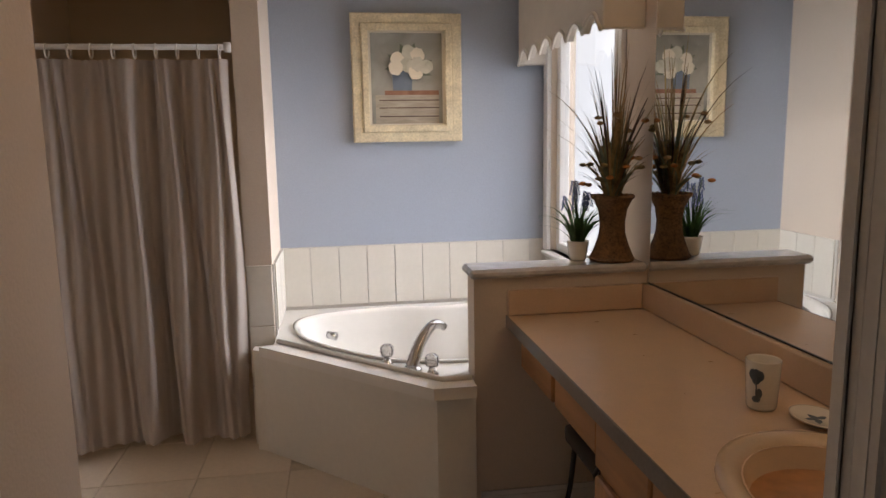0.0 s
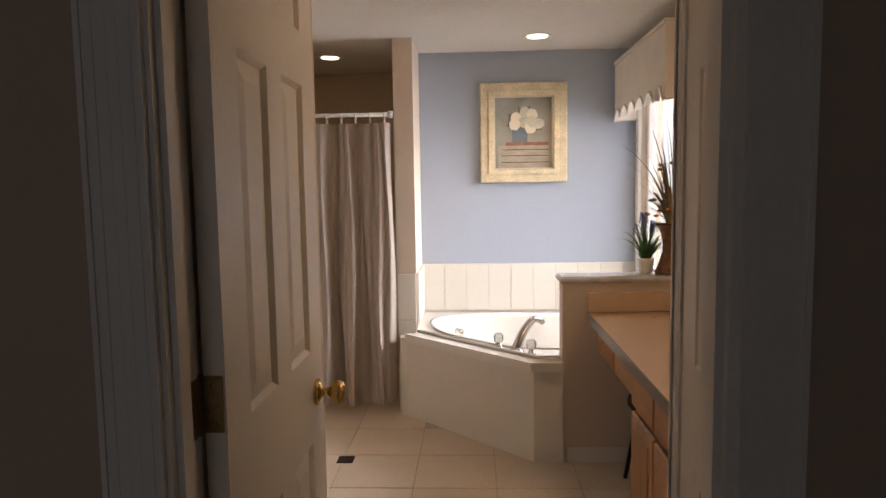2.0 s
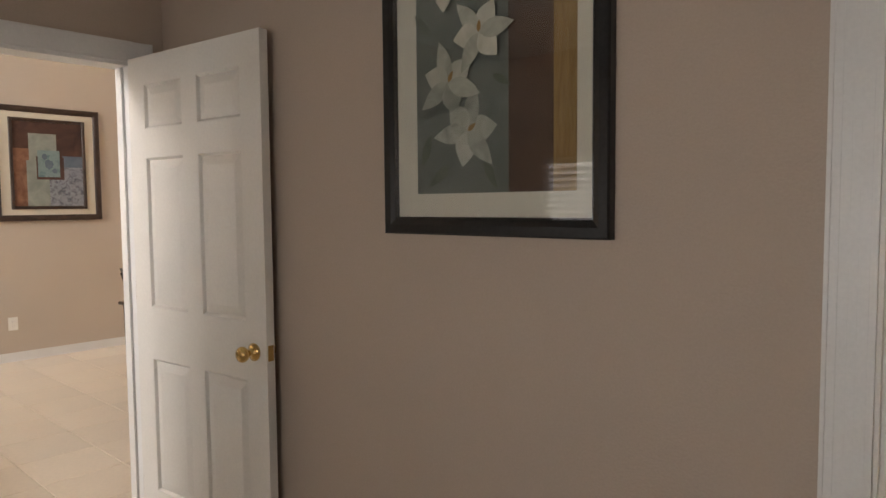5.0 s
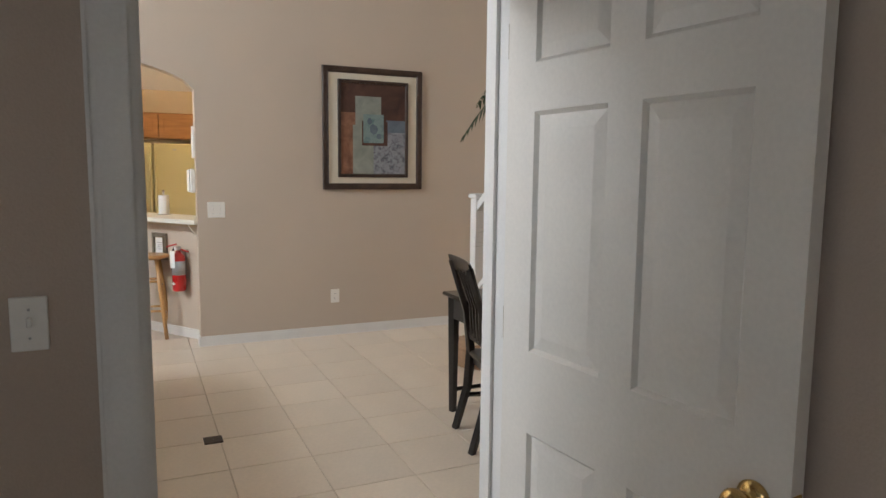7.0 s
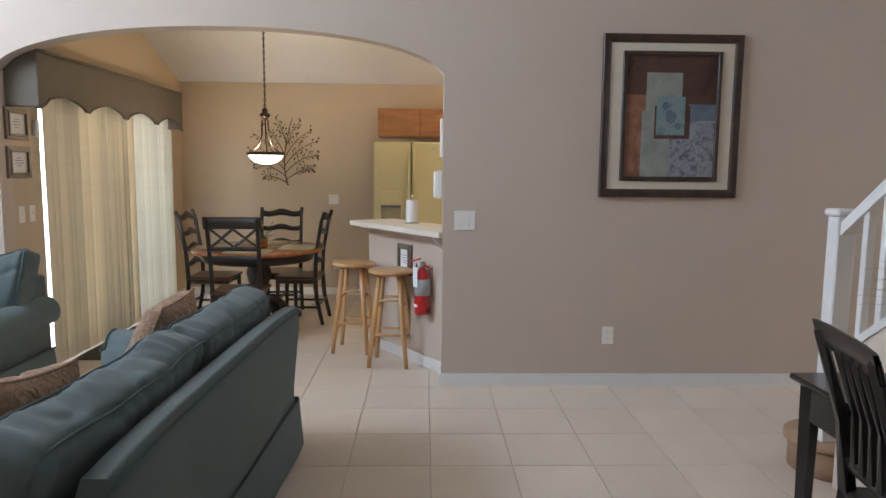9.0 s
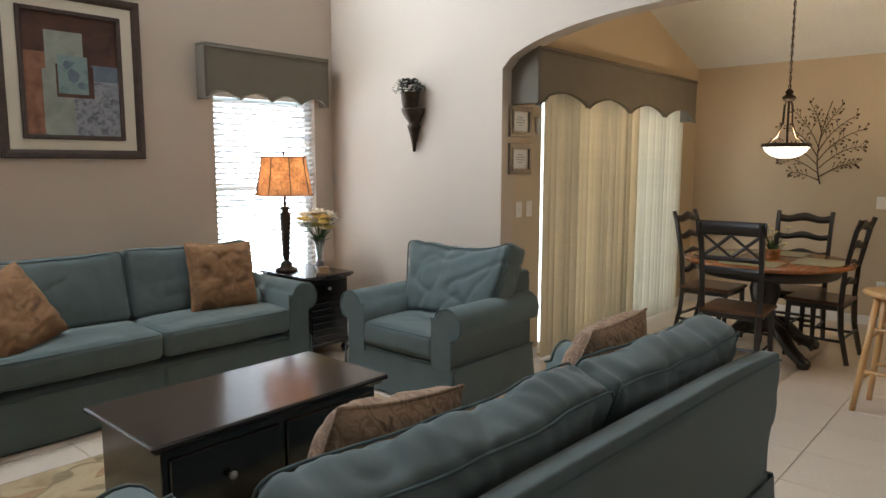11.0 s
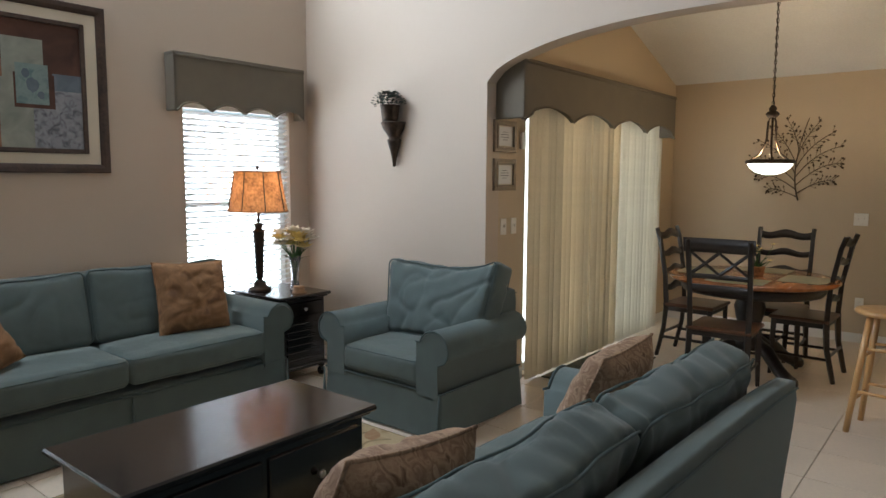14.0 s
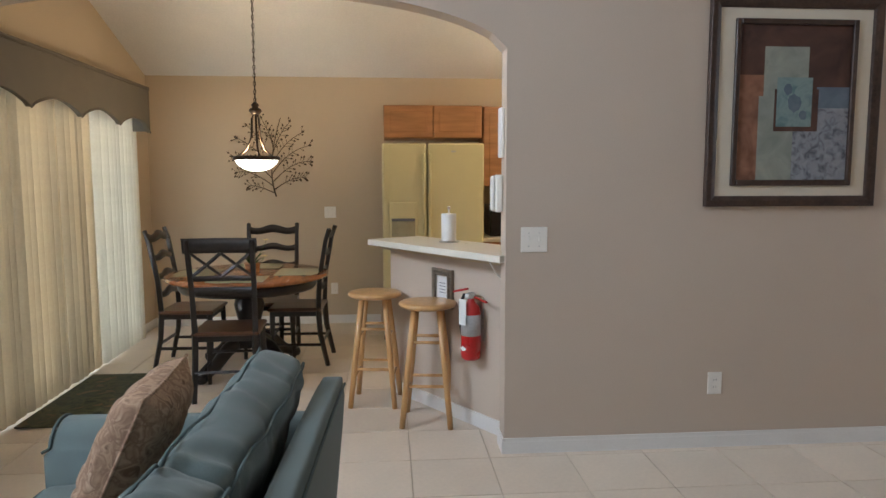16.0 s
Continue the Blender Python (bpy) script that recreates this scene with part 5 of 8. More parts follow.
# ---- blinds ----
def hblind(name, axis_x, cx, y, w, z0, z1, face, label, tilt=24, pitch=0.042):
    """Horizontal slat blind hanging in the x-z plane at y."""
    b = thing(name, label, "blind")
    part("head_rail", Mesh().span(cx - w / 2, cx + w / 2, y - 0.022, y + 0.022, z1 - 0.04, z1, 0.004), TRIM, b)
    part("bottom_rail", Mesh().span(cx - w / 2, cx + w / 2, y - 0.022, y + 0.022, z0, z0 + 0.018, 0.004), TRIM, b)
    me = Mesh().box((0, 0, 0), (w, 0.048, 0.0028))
    first = None
    n = int((z1 - z0 - 0.06) / pitch)
    for i in range(n):
        z = z0 + 0.035 + i * pitch
        m_ = Matrix.Translation((cx, y, z)) @ Matrix.Rotation(radians(tilt * face), 4, "X")
        if first is None:
            first = part("slat", me, BLIND, b)
            first.matrix_basis = m_
        else:
            o = first.copy()
            scene.collection.objects.link(o)
            o.matrix_basis = m_
    for s in (-0.32, 0.32):
        part("ladder_cord", Mesh().tube([(cx + s * w, y + 0.026 * face, z0), (cx + s * w, y + 0.026 * face, z1)], 0.0016, 5), TRIM, b)
    return b


hblind("window_blind", True, -3.44, -5.085, 0.88, 0.535, 2.03, 1, "white horizontal slat blind in the window, closed down")
hblind("window_blind", True, -6.36, -5.085, 0.92, 0.535, 2.03, 1, "white horizontal slat blind in the window, closed down")
hblind("window_blind", True, -1.85, -2.16 + 0.05, 0.88, 0.755, 1.75, 1, "white horizontal slat blind in the bedroom window")
for _x in (-3.44, -6.36):
    window_unit("window_3" if _x > -4 else "window_4", "x", _x, -5.155, 0.90 if _x > -4 else 0.94, 0.53, 2.05, 1, "white vinyl living room window behind blinds")
    tagged(Mesh().span(_x - 0.50, _x + 0.50, YS - 0.09, YS + 0.035, 0.505, 0.53, 0.006).ob("window_sill", TRIM), "white window sill under the blind", "trim", kind="structure")
valance("window_valance", 1.04, 0.37, 0.12, VALANCE, "olive padded scalloped valance over the living room window", Matrix.Translation((-3.45, YS, 2.335)), 4, 0.055)
valance("window_valance", 1.11, 0.37, 0.12, VALANCE, "olive padded scalloped valance over the living room window", Matrix.Translation((-6.33, YS, 2.335)), 4, 0.055)
valance("window_valance", 2.72, 0.36, 0.23, VALANCE, "wide olive scalloped valance over the sliding door", Matrix.Translation((-8.50, -3.21, 2.27)), 4, 0.085)


def vertical_blind():
    b = thing("vertical_blind", "cream vertical slat blind drawn across the sliding door", "blind")
    part("head_rail", Mesh().span(-9.95, -7.45, -3.17, -3.11, 2.03, 2.07), TRIM, b)
    rng = random.Random(3)

    def slat(w=0.088, h=2.013, curve=0.010):
        me = Mesh()
        n = 6
        vs = []
        for i in range(n + 1):
            u = -1 + 2 * i / n
            y = curve * (1 - u * u)
            vs += [(u * w / 2, y, 0), (u * w / 2, y, h), (u * w / 2, y - 0.0012, 0), (u * w / 2, y - 0.0012, h)]
        fs = []
        for i in range(n):
            a, c = 4 * i, 4 * i + 4
            fs += [(c, a, a + 1, c + 1), (a + 2, c + 2, c + 3, a + 3)]
        return me.add(vs, fs, True)
    protos = {}
    x, i = -7.50, 0
    while x > -9.93:
        # slats past here take the whiter copy, standing in for sun
        right = x < -9.0
        ang = -(rng.uniform(2, 12) if rng.random() < 0.45 else rng.uniform(30, 44)) if not right else -rng.uniform(16, 44)
        m_ = Matrix.Translation((x, -3.14, 0.012)) @ Matrix.Rotation(radians(ang), 4, "Z")
        if right not in protos:
            protos[right] = part("slat", slat(), VBLIND_LIT if right else VBLIND, b)
            protos[right].matrix_basis = m_
        else:
            o = protos[right].copy()
            scene.collection.objects.link(o)
            o.matrix_basis = m_
        x -= 0.076
        i += 1
    s = thing("door_4", "white framed sliding glass door behind the blind", "door", kind="structure")
    for xa, xb in ((-9.90, -9.84), (-8.74, -8.68), (-7.58, -7.52)):
        part("stile", Mesh().span(xa, xb, -3.31, -3.27, 0.02, 2.06, 0.004), TRIM, s)
    for za, zb in ((0.02, 0.08), (2.0, 2.06)):
        part("rail", Mesh().span(-9.84, -7.58, -3.31, -3.27, za, zb), TRIM, s)
    for xa, xb in ((-9.84, -8.74), (-8.68, -7.58)):
        p = part("pane", Mesh().span(xa, xb, -3.293, -3.287, 0.08, 2.0), GLASS, s)
        p.visible_shadow = False


vertical_blind()


# ---- seating ----
def rolled_arm(depth, h, w, front, roll=0.105):
    """A rolled sofa arm standing on z=0, running from y=-front to y=depth-front, its inner side at x=0 and growing to -x."""
    prof = []
    cx, cz = -w + roll * 0.72, h - roll
    prof.append((0.0, 0.0))
    prof.append((0.0, cz + roll * 0.3))
    for k in range(11):
        a = radians(15 + 20.5 * k)
        prof.append((cx + roll * math.cos(a), cz + roll * math.sin(a)))
    prof.append((-w + 0.045, cz - roll * 0.85))
    prof.append((-w + 0.045, 0.0))
    me = Mesh()
    n = len(prof)
    ys = [-front, -front + 0.012, depth - front]
    sc = [0.965, 1.0, 1.0]
    vs = []
    for y, s in zip(ys, sc):
        vs += [(-w / 2 + (x + w / 2) * s, y, z * (s if z > 0.1 else 1)) for x, z in prof]
    fs = []
    for j in range(2):
        for i in range(n):
            i2 = (i + 1) % n
            fs.append((j * n + i, j * n + i2, (j + 1) * n + i2, (j + 1) * n + i))
    me.add(vs, fs, True)
    me.add([vs[i] for i in range(n)], [tuple(range(n))[::-1]])
    me.add([vs[2 * n + i] for i in range(n)], [tuple(range(n))])
    return me, [(x, -front - 0.001, z) for x, z in prof[1:-1]]


def sofa(name, label, at, w, d, seats, back_h=0.86, arm_h=0.64, seat_h=0.47, arm_w=0.20, cush_h=0.97, group="", back_w=None, back_t=0.085, back_y=0.0, cush_t=0.20, cush_y=0.285, lean_deg=13, over=None,
         split=None, puff=0.032, crease=0.006, flare=0.0, sag=0.02, tilt=0.0):
    """A slip-covered sofa with rolled arms. It faces -y, its back at y=d/2, centred on x."""
    s = thing(name, label, "sofa" if seats > 1 else "armchair", group, at)
    f = d / 2
    iw = w - 2 * arm_w + 0.04
    # base with skirt
    sk = Mesh()
    sk.span(-w / 2 + 0.05, w / 2 - 0.05, -f + 0.045, f - 0.03, 0.02, 0.30, 0.012)
    part("base", sk, SOFA, s)

    def skirt(u, v):
        per = [(-w / 2 + 0.035, f - 0.015), (-w / 2 + 0.035, -f + 0.03), (w / 2 - 0.035, -f + 0.03), (w / 2 - 0.035, f - 0.015), (-w / 2 + 0.035, f - 0.015)]
        lens = [math.dist(per[i], per[i + 1]) for i in range(4)]
        L = sum(lens) * u
        i = 0
        while i < 3 and L > lens[i]:
            L -= lens[i]
            i += 1
        k = min(1, L / lens[i])
        x = per[i][0] + (per[i + 1][0] - per[i][0]) * k
        y = per[i][1] + (per[i + 1][1] - per[i][1]) * k
        cxx, cyy = x / (w / 2), y / f
        fl = 0.018 * (1 - v) + 0.004 * math.sin(u * 60) * (1 - v)
        return (x + cxx * fl, y + cyy * fl, 0.012 + 0.265 * v)
    part("skirt", Mesh().grid(skirt, 160, 4), SOFA, s)
    # kick pleats
    for px in ([-w / 2 + 0.03, w / 2 - 0.03] + ([0.0] if seats > 1 else [])):
        part("pleat", Mesh().tube([(px, -f + 0.012, 0.275), (px, -f + 0.004, 0.015)], [0.004, 0.014], 6), PIPE, s)
    pts = [(-w / 2 + 0.03, f - 0.02, 0.278), (-w / 2 + 0.03, -f + 0.025, 0.278), (w / 2 - 0.03, -f + 0.025, 0.278), (w / 2 - 0.03, f - 0.02, 0.278)]
    part("welt", Mesh().tube(pts, 0.006, 6), PIPE, s)
    # arms
    for sg in (-1, 1):
        me, outl = rolled_arm(d - 0.06, arm_h - 0.25, arm_w, f - 0.02)
        ox = -w / 2 + arm_w
        if sg > 0:
            me.v = [(-x, y, z) for x, y, z in me.v]
            me.f = [q[::-1] for q in me.f]
            outl = [(-x, y, z) for x, y, z in outl]
        me.v = [(x + (ox if sg < 0 else -ox), y, z + 0.25) for x, y, z in me.v]
        a = part("arm", me, SOFA, s)
        part("welt", Mesh().tube([(x + (ox if sg < 0 else -ox), y, z + 0.25) for x, y, z in outl], 0.006, 6), PIPE, a)
    # back frame, leaning a little
    bk = Mesh()
    bw = back_w or (w - 0.16)
    n = 16

    def backsh(u, v):
        a = 2 * math.pi * v
        y = back_t * math.cos(a)
        z = 0.5 * math.sin(a)
        y = math.copysign(min(back_t, abs(y) * 1.35), y)
        zz = max(-0.46, min(0.5, z * 1.15))
        top = back_h
        lean = 0.07 * (zz + 0.46)
        sx = bw / 2 * (2 * u - 1)
        crown = 0.025 * (1 - (2 * u - 1) ** 4) if zz > 0.2 else 0
        return (sx, f - 0.115 + y + lean - 0.03 + back_y, 0.12 + (zz + 0.46) / 0.96 * (top - 0.12) + crown - 0.025)
    bk.grid(lambda u, v: backsh(u, v), 24, 24)
    for u in (0, 1):
        ring = [backsh(u, k / 24) for k in range(24)]
        bk.add(ring, [tuple(range(24))[::-1] if u else tuple(range(24))])
    b = part("back_frame", bk, SOFA, s)
    top = [(bw / 2 * (2 * k / 20 - 1), f - 0.115 + back_t - 0.03 + back_y + 0.07 * 0.85, back_h - 0.05 + 0.02 * (1 - (2 * k / 20 - 1) ** 4)) for k in range(21)]
    part("welt", Mesh().tube(top, 0.0045, 6), PIPE, b)
    # seat cushions
    cw = iw / max(1, seats)
    for i in range(seats):
        cx = -iw / 2 + cw * (i + 0.5)
        c = cushion((cw - 0.006, d - 0.24, 0.165), (40, 30, 8), 0.022, 0.036, 10 + i, 0.0035)
        rsub(c, lambda p: p + Vector((cx, -0.105, seat_h - 0.085)))
        sc = part("seat_cushion", c, SOFA, s)
        for dz in (-0.066, 0.066):
            pm = loop_pipe(cw - 0.016, d - 0.25, dz, 0.0045, 0.045)
            rsub(pm, lambda p: p + Vector((cx, -0.105, seat_h - 0.085)))
            part("welt", pm, PIPE, sc)
    # loose back cushions, which may reach out over the arms
    hgt = cush_h - seat_h + 0.02
    bx0, bx1 = over or (-iw / 2, iw / 2)
    cuts = [bx0] + ([split if split is not None else (bx0 + bx1) / 2] if seats > 1 else []) + [bx1]
    for i in range(seats):
        bcw = cuts[i + 1] - cuts[i]
        cx = (cuts[i] + cuts[i + 1]) / 2
        c = cushion((bcw - 0.003, cush_t, hgt), (56, 12, 34), puff, 0.040, 20 + 3 * i + seats, crease)
        ln = Matrix.Translation((cx, f - cush_y, seat_h + hgt / 2 - 0.02)) @ Matrix.Rotation(radians(-lean_deg), 4, "X") @ Matrix.Rotation(radians(tilt), 4, "Y")

        def slump(p):
            """Top wider than the bottom, its middle sunk, the whole sagging towards the seat."""
            k = p[2] / hgt + 0.5
            u = 2 * p[0] / bcw
            x = p[0] * (1 - flare * (1 - k))
            z = p[2] - sag * k * (1 - u * u) * (1 + 0.5 * u)
            y = p[1] + 0.03 * sag / 0.045 * k * (1 - u * u) - 0.014 * k * noise.noise(Vector((u * 2.2, k * 2.0, i + 3.0 * seats)))
            return Vector((x, y, z))
        c.v = [tuple(ln @ slump(p)) for p in c.v]
        bc = part("back_cushion", c, SOFA, s)
        for dz in (-cush_t * 0.5 + 0.012, cush_t * 0.5 - 0.012):
            pm = loop_pipe(bcw - 0.014, hgt - 0.010, dz, 0.0045, 0.045, 14)
            pm.v = [tuple(ln @ slump((p[0], p[2] + 0.004 * noise.noise(Vector((p[0] * 9, p[1] * 9, dz))), p[1] + 0.004 * noise.noise(Vector((p[1] * 9, p[0] * 9, 3 + dz)))))) for p in pm.v]
            part("welt", pm, PIPE, bc)
    return s


def throw_pillow(label, at, material, size=0.46, seed=1, group="throw pillows"):
    """A square pillow lying in its x-z plane, thick along y."""
    p = thing("throw_pillow", label, "pillow", group, at)
    n = 36
    me = Mesh()
    for sg in (-1, 1):
        def fn(u, v):
            a, b = 2 * u - 1, 2 * v - 1
            pinch = 1 - 0.07 * (1 - a * a) * b * b - 0.07 * (1 - b * b) * a * a
            t_ = 0.098 * (max(0, (1 - a ** 4)) * max(0, (1 - b ** 4))) ** 0.45
            wr = 0.008 * noise.noise(Vector((a * 3 + seed, b * 3, sg))) - 0.012 * max(0, 1 - 2.4 * abs(noise.noise(Vector((a * 1.2 + 1.8 * b + seed, 2.6 * b - 1.4 * a, seed * 2.3 + sg))))) ** 3
            return (a * size / 2 * pinch, sg * (t_ + wr * (t_ > 0.01)), b * size / 2 * pinch)
        me.grid(fn if sg < 0 else (lambda u, v: fn(1 - u, v)), n, n)
    part("cover", me, material, p)
    edge = []
    for k in range(65):
        s_ = k / 16
        i = int(s_) % 4
        q = s_ - int(s_)
        a, b = [(-1 + 2 * q, -1), (1, -1 + 2 * q), (1 - 2 * q, 1), (-1, 1 - 2 * q)][i]
        pinch = 1 - 0.07 * (1 - a * a) * b * b - 0.07 * (1 - b * b) * a * a
        edge.append((a * size / 2 * pinch, 0, b * size / 2 * pinch))
    part("welt", Mesh().tube(edge, 0.006, 6, caps=False), material, p)
    return p


RZ = lambda a: Matrix.Rotation(radians(a), 4, "Z")
RX = lambda a: Matrix.Rotation(radians(a), 4, "X")
RY = lambda a: Matrix.Rotation(radians(a), 4, "Y")
T = lambda x, y, z=0: Matrix.Translation((x, y, z))

# long sofa under the picture, faces north
sofa("sofa", "teal slipcovered two-seat sofa with rolled arms under the large picture", T(-5.02, -4.60) @ RZ(180), 2.20, 0.86, 2, 0.90, 0.66, 0.50, 0.21, 0.93, crease=0.004)
throw_pillow("gold paisley throw pillow leaning on the sofa arm", T(-4.29, -4.45, 0.685) @ RZ(198) @ RX(-30) @ RY(-17), PILLOW, 0.47, 2)
throw_pillow("gold paisley throw pillow upright on the sofa", T(-5.62, -4.55, 0.715) @ RZ(176) @ RX(-17) @ RY(3), PILLOW, 0.48, 5)
# near sofa, its back to the entry side, faces south
sofa("sofa", "teal slipcovered sofa with rolled arms seen from behind", T(-4.885, -1.565) @ RZ(-2), 2.22, 1.0, 2, 0.82, 0.65, 0.47, 0.22, 0.920, back_w=1.96,
     back_t=0.048, back_y=0.05, cush_t=0.175, cush_y=0.262, lean_deg=20, over=(-0.92, 1.06), split=0.0, puff=0.030, crease=0.011, sag=0.012)
throw_pillow("brown and rose damask throw pillow against the sofa back", T(-5.57, -1.63, 0.675) @ RZ(3) @ RX(-25), PILLOW2, 0.48, 7)
throw_pillow("brown and rose damask throw pillow against the sofa back", T(-4.33, -1.595, 0.685) @ RX(-22) @ RY(-9), PILLOW2, 0.48, 9)
# armchair in the corner, faces east
sofa("armchair", "teal slipcovered armchair with rolled arms and a loose back cushion", T(-6.55, -3.36) @ RZ(90), 1.02, 0.88, 1, 0.80, 0.64, 0.46, 0.21, 0.96, over=(-0.42, 0.50), puff=0.045, crease=0.013, flare=0.16, sag=0.05, tilt=-3.5, lean_deg=17)


# ---- tables ----
def turned_foot(h=0.09, r=0.035):
    return Mesh().lathe([(r * 0.55, 0), (r * 0.75, h * 0.1), (r, h * 0.35), (r * 0.9, h * 0.55), (r * 0.55, h * 0.72), (r * 0.85, h * 0.85), (r * 0.85, h)], n=16)


def small_knob(parent, x, y, z, m_=None, material=NICKEL):
    b = Matrix.Translation((x, y, z)) @ RX(90)
    part("knob", Mesh().lathe([(0.006, 0), (0.006, 0.012), (0.014, 0.018), (0.016, 0.026), (0.010, 0.031), (0, 0.032)], n=14, m=b), material, parent, "small round metal knob")


def coffee_table():
    t = thing("coffee_table", "espresso wooden coffee table with two drawers on the rug", "coffee table", at=T(-4.735, -2.85, 0.012))
    w, d, h = 1.125, 0.60, 0.508
    part("tabletop", Mesh().box((0, 0, h - 0.013), (w, d, 0.026), 0.008), DARKW, t)
    part("moulding", Mesh().box((0, 0, h - 0.034), (w - 0.04, d - 0.04, 0.016), 0.006), DARKW, t)
    part("body", Mesh().box((0, 0, 0.285), (w - 0.10, d - 0.09, 0.37), 0.004), DARKW, t)
    part("base_moulding", Mesh().box((0, 0, 0.105), (w - 0.05, d - 0.05, 0.03), 0.01), DARKW, t)
    for sy, f in ((d / 2 - 0.045, 1), (-d / 2 + 0.045, -1)):
        for sx in (-0.25, 0.25):
            q = part("drawer_front", Mesh().box((sx, sy + f * 0.004, 0.29), (0.47, 0.018, 0.28), 0.005), DARKW, t)
            b = Matrix.Translation((sx, sy + f * 0.013, 0.30)) @ RX(-90 * f)
            part("knob", Mesh().lathe([(0.006, 0), (0.006, 0.012), (0.016, 0.018), (0.018, 0.026), (0.010, 0.032), (0, 0.033)], n=14, m=b), NICKEL, q, "pewter round knob")
    for sx in (-1, 1):
        for sy in (-1, 1):
            part("foot", rsub(turned_foot(0.092, 0.04), lambda p: p + Vector((sx * (w / 2 - 0.075), sy * (d / 2 - 0.075), 0))), DARKW, t)


coffee_table()


def end_table(x, y, label):
    t = thing("end_table", label, "end table", "end tables", T(x, y))
    w, d, h = 0.48, 0.60, 0.645
    part("tabletop", Mesh().box((0, 0, h - 0.012), (w, d, 0.024), 0.007), DARKW, t)
    part("moulding", Mesh().box((0, 0, h - 0.031), (w - 0.035, d - 0.035, 0.014), 0.005), DARKW, t)
    part("body", Mesh().box((0, 0, 0.355), (w - 0.08, d - 0.08, 0.51), 0.004), DARKW, t)
    part("drawer_front", Mesh().box((0, d / 2 - 0.036, 0.535), (w - 0.13, 0.016, 0.10), 0.004), DARKW, t)
    small = Matrix.Translation((0, d / 2 - 0.028, 0.535)) @ RX(-90)
    part("knob", Mesh().lathe([(0.006, 0), (0.006, 0.01), (0.013, 0.015), (0.013, 0.023), (0, 0.027)], n=14, m=small), NICKEL, t)
    for k in range(6):
        for sg in (-1, 1):
            part("louver", Mesh().box((sg * (w / 2 - 0.038), 0, 0.16 + k * 0.052), (0.012, d - 0.18, 0.036), 0.004), DARKW, t)
        part("louver", Mesh().box((0, d / 2 - 0.036, 0.15 + k * 0.052), (w - 0.16, 0.012, 0.036), 0.004), DARKW, t)
    part("base_moulding", Mesh().box((0, 0, 0.10), (w - 0.045, d - 0.045, 0.03), 0.008), DARKW, t)
    for sx in (-1, 1):
        for sy in (-1, 1):
            part("foot", rsub(turned_foot(0.087, 0.032), lambda p: p + Vector((sx * (w / 2 - 0.06), sy * (d / 2 - 0.06), 0))), DARKW, t)


end_table(-6.44, -4.69, "espresso end table with louvered sides beside the armchair")
end_table(-3.55, -4.69, "espresso end table with louvered sides beside the window")


def table_lamp(x, y):
    l = thing("table_lamp", "bronze column table lamp with a lit amber paneled shade", "table lamp", "table lamps", T(x, y, 0.646))
    part("base", Mesh().lathe([(0, 0), (0.085, 0), (0.085, 0.014), (0.070, 0.024), (0.045, 0.036), (0.050, 0.055), (0.034, 0.075), (0.02, 0.085)], n=28), BRONZE, l)
    part("column", Mesh().lathe([(0.02, 0.083), (0.026, 0.10), (0.030, 0.13), (0.036, 0.30), (0.043, 0.42), (0.046, 0.445), (0.038, 0.455), (0.026, 0.47), (0.030, 0.485), (0.04, 0.50), (0.036, 0.508), (0.012, 0.515), (0.008, 0.70), (0, 0.70)], n=12, smooth=False), BRONZE, l)
    n = 8
    sh = Mesh()
    vs = []
    rows = ((0.235, 0.60), (0.225, 0.66), (0.205, 0.76), (0.188, 0.86), (0.183, 0.895))
    for r, z in rows:
        for i in range(4 * n):
            a = 2 * math.pi * (i + 0.5) / (4 * n)
            c = math.cos(((a * n / (2 * math.pi)) % 1 - 0.5) * math.pi)
            rr = r * (0.96 + 0.04 * (1 - c)) * 0.93
            vs.append((rr * math.cos(a), rr * math.sin(a), z))
    N_ = 4 * n
    fs = [(i * N_ + q, i * N_ + (q + 1) % N_, (i + 1) * N_ + (q + 1) % N_, (i + 1) * N_ + q) for i in range(len(rows) - 1) for q in range(N_)]
    sh.add(vs, fs, True)
    shd = part("shade", sh, SHADE, l, "amber mottled fabric shade, lit from inside")
    for q in range(n):
        a = 2 * math.pi * (q + 0.5) / n
        part("seam", Mesh().tube([(r * 0.935 * math.cos(a), r * 0.935 * math.sin(a), z) for r, z in rows], 0.004, 5), BRONZE, shd)
    for r, z in (rows[0], rows[-1]):
        part("trim_band", Mesh().tube([(r * 0.935 * math.cos(2 * math.pi * q / 32), r * 0.935 * math.sin(2 * math.pi * q / 32), z) for q in range(33)], 0.005, 6, caps=False), SHADE, shd)
    part("finial", Mesh().lathe([(0.003, 0.70), (0.003, 0.90), (0.010, 0.912), (0.012, 0.925), (0.0, 0.945)], n=12), BRONZE, l)


table_lamp(-6.33, -4.80)
table_lamp(-3.655, -4.80)


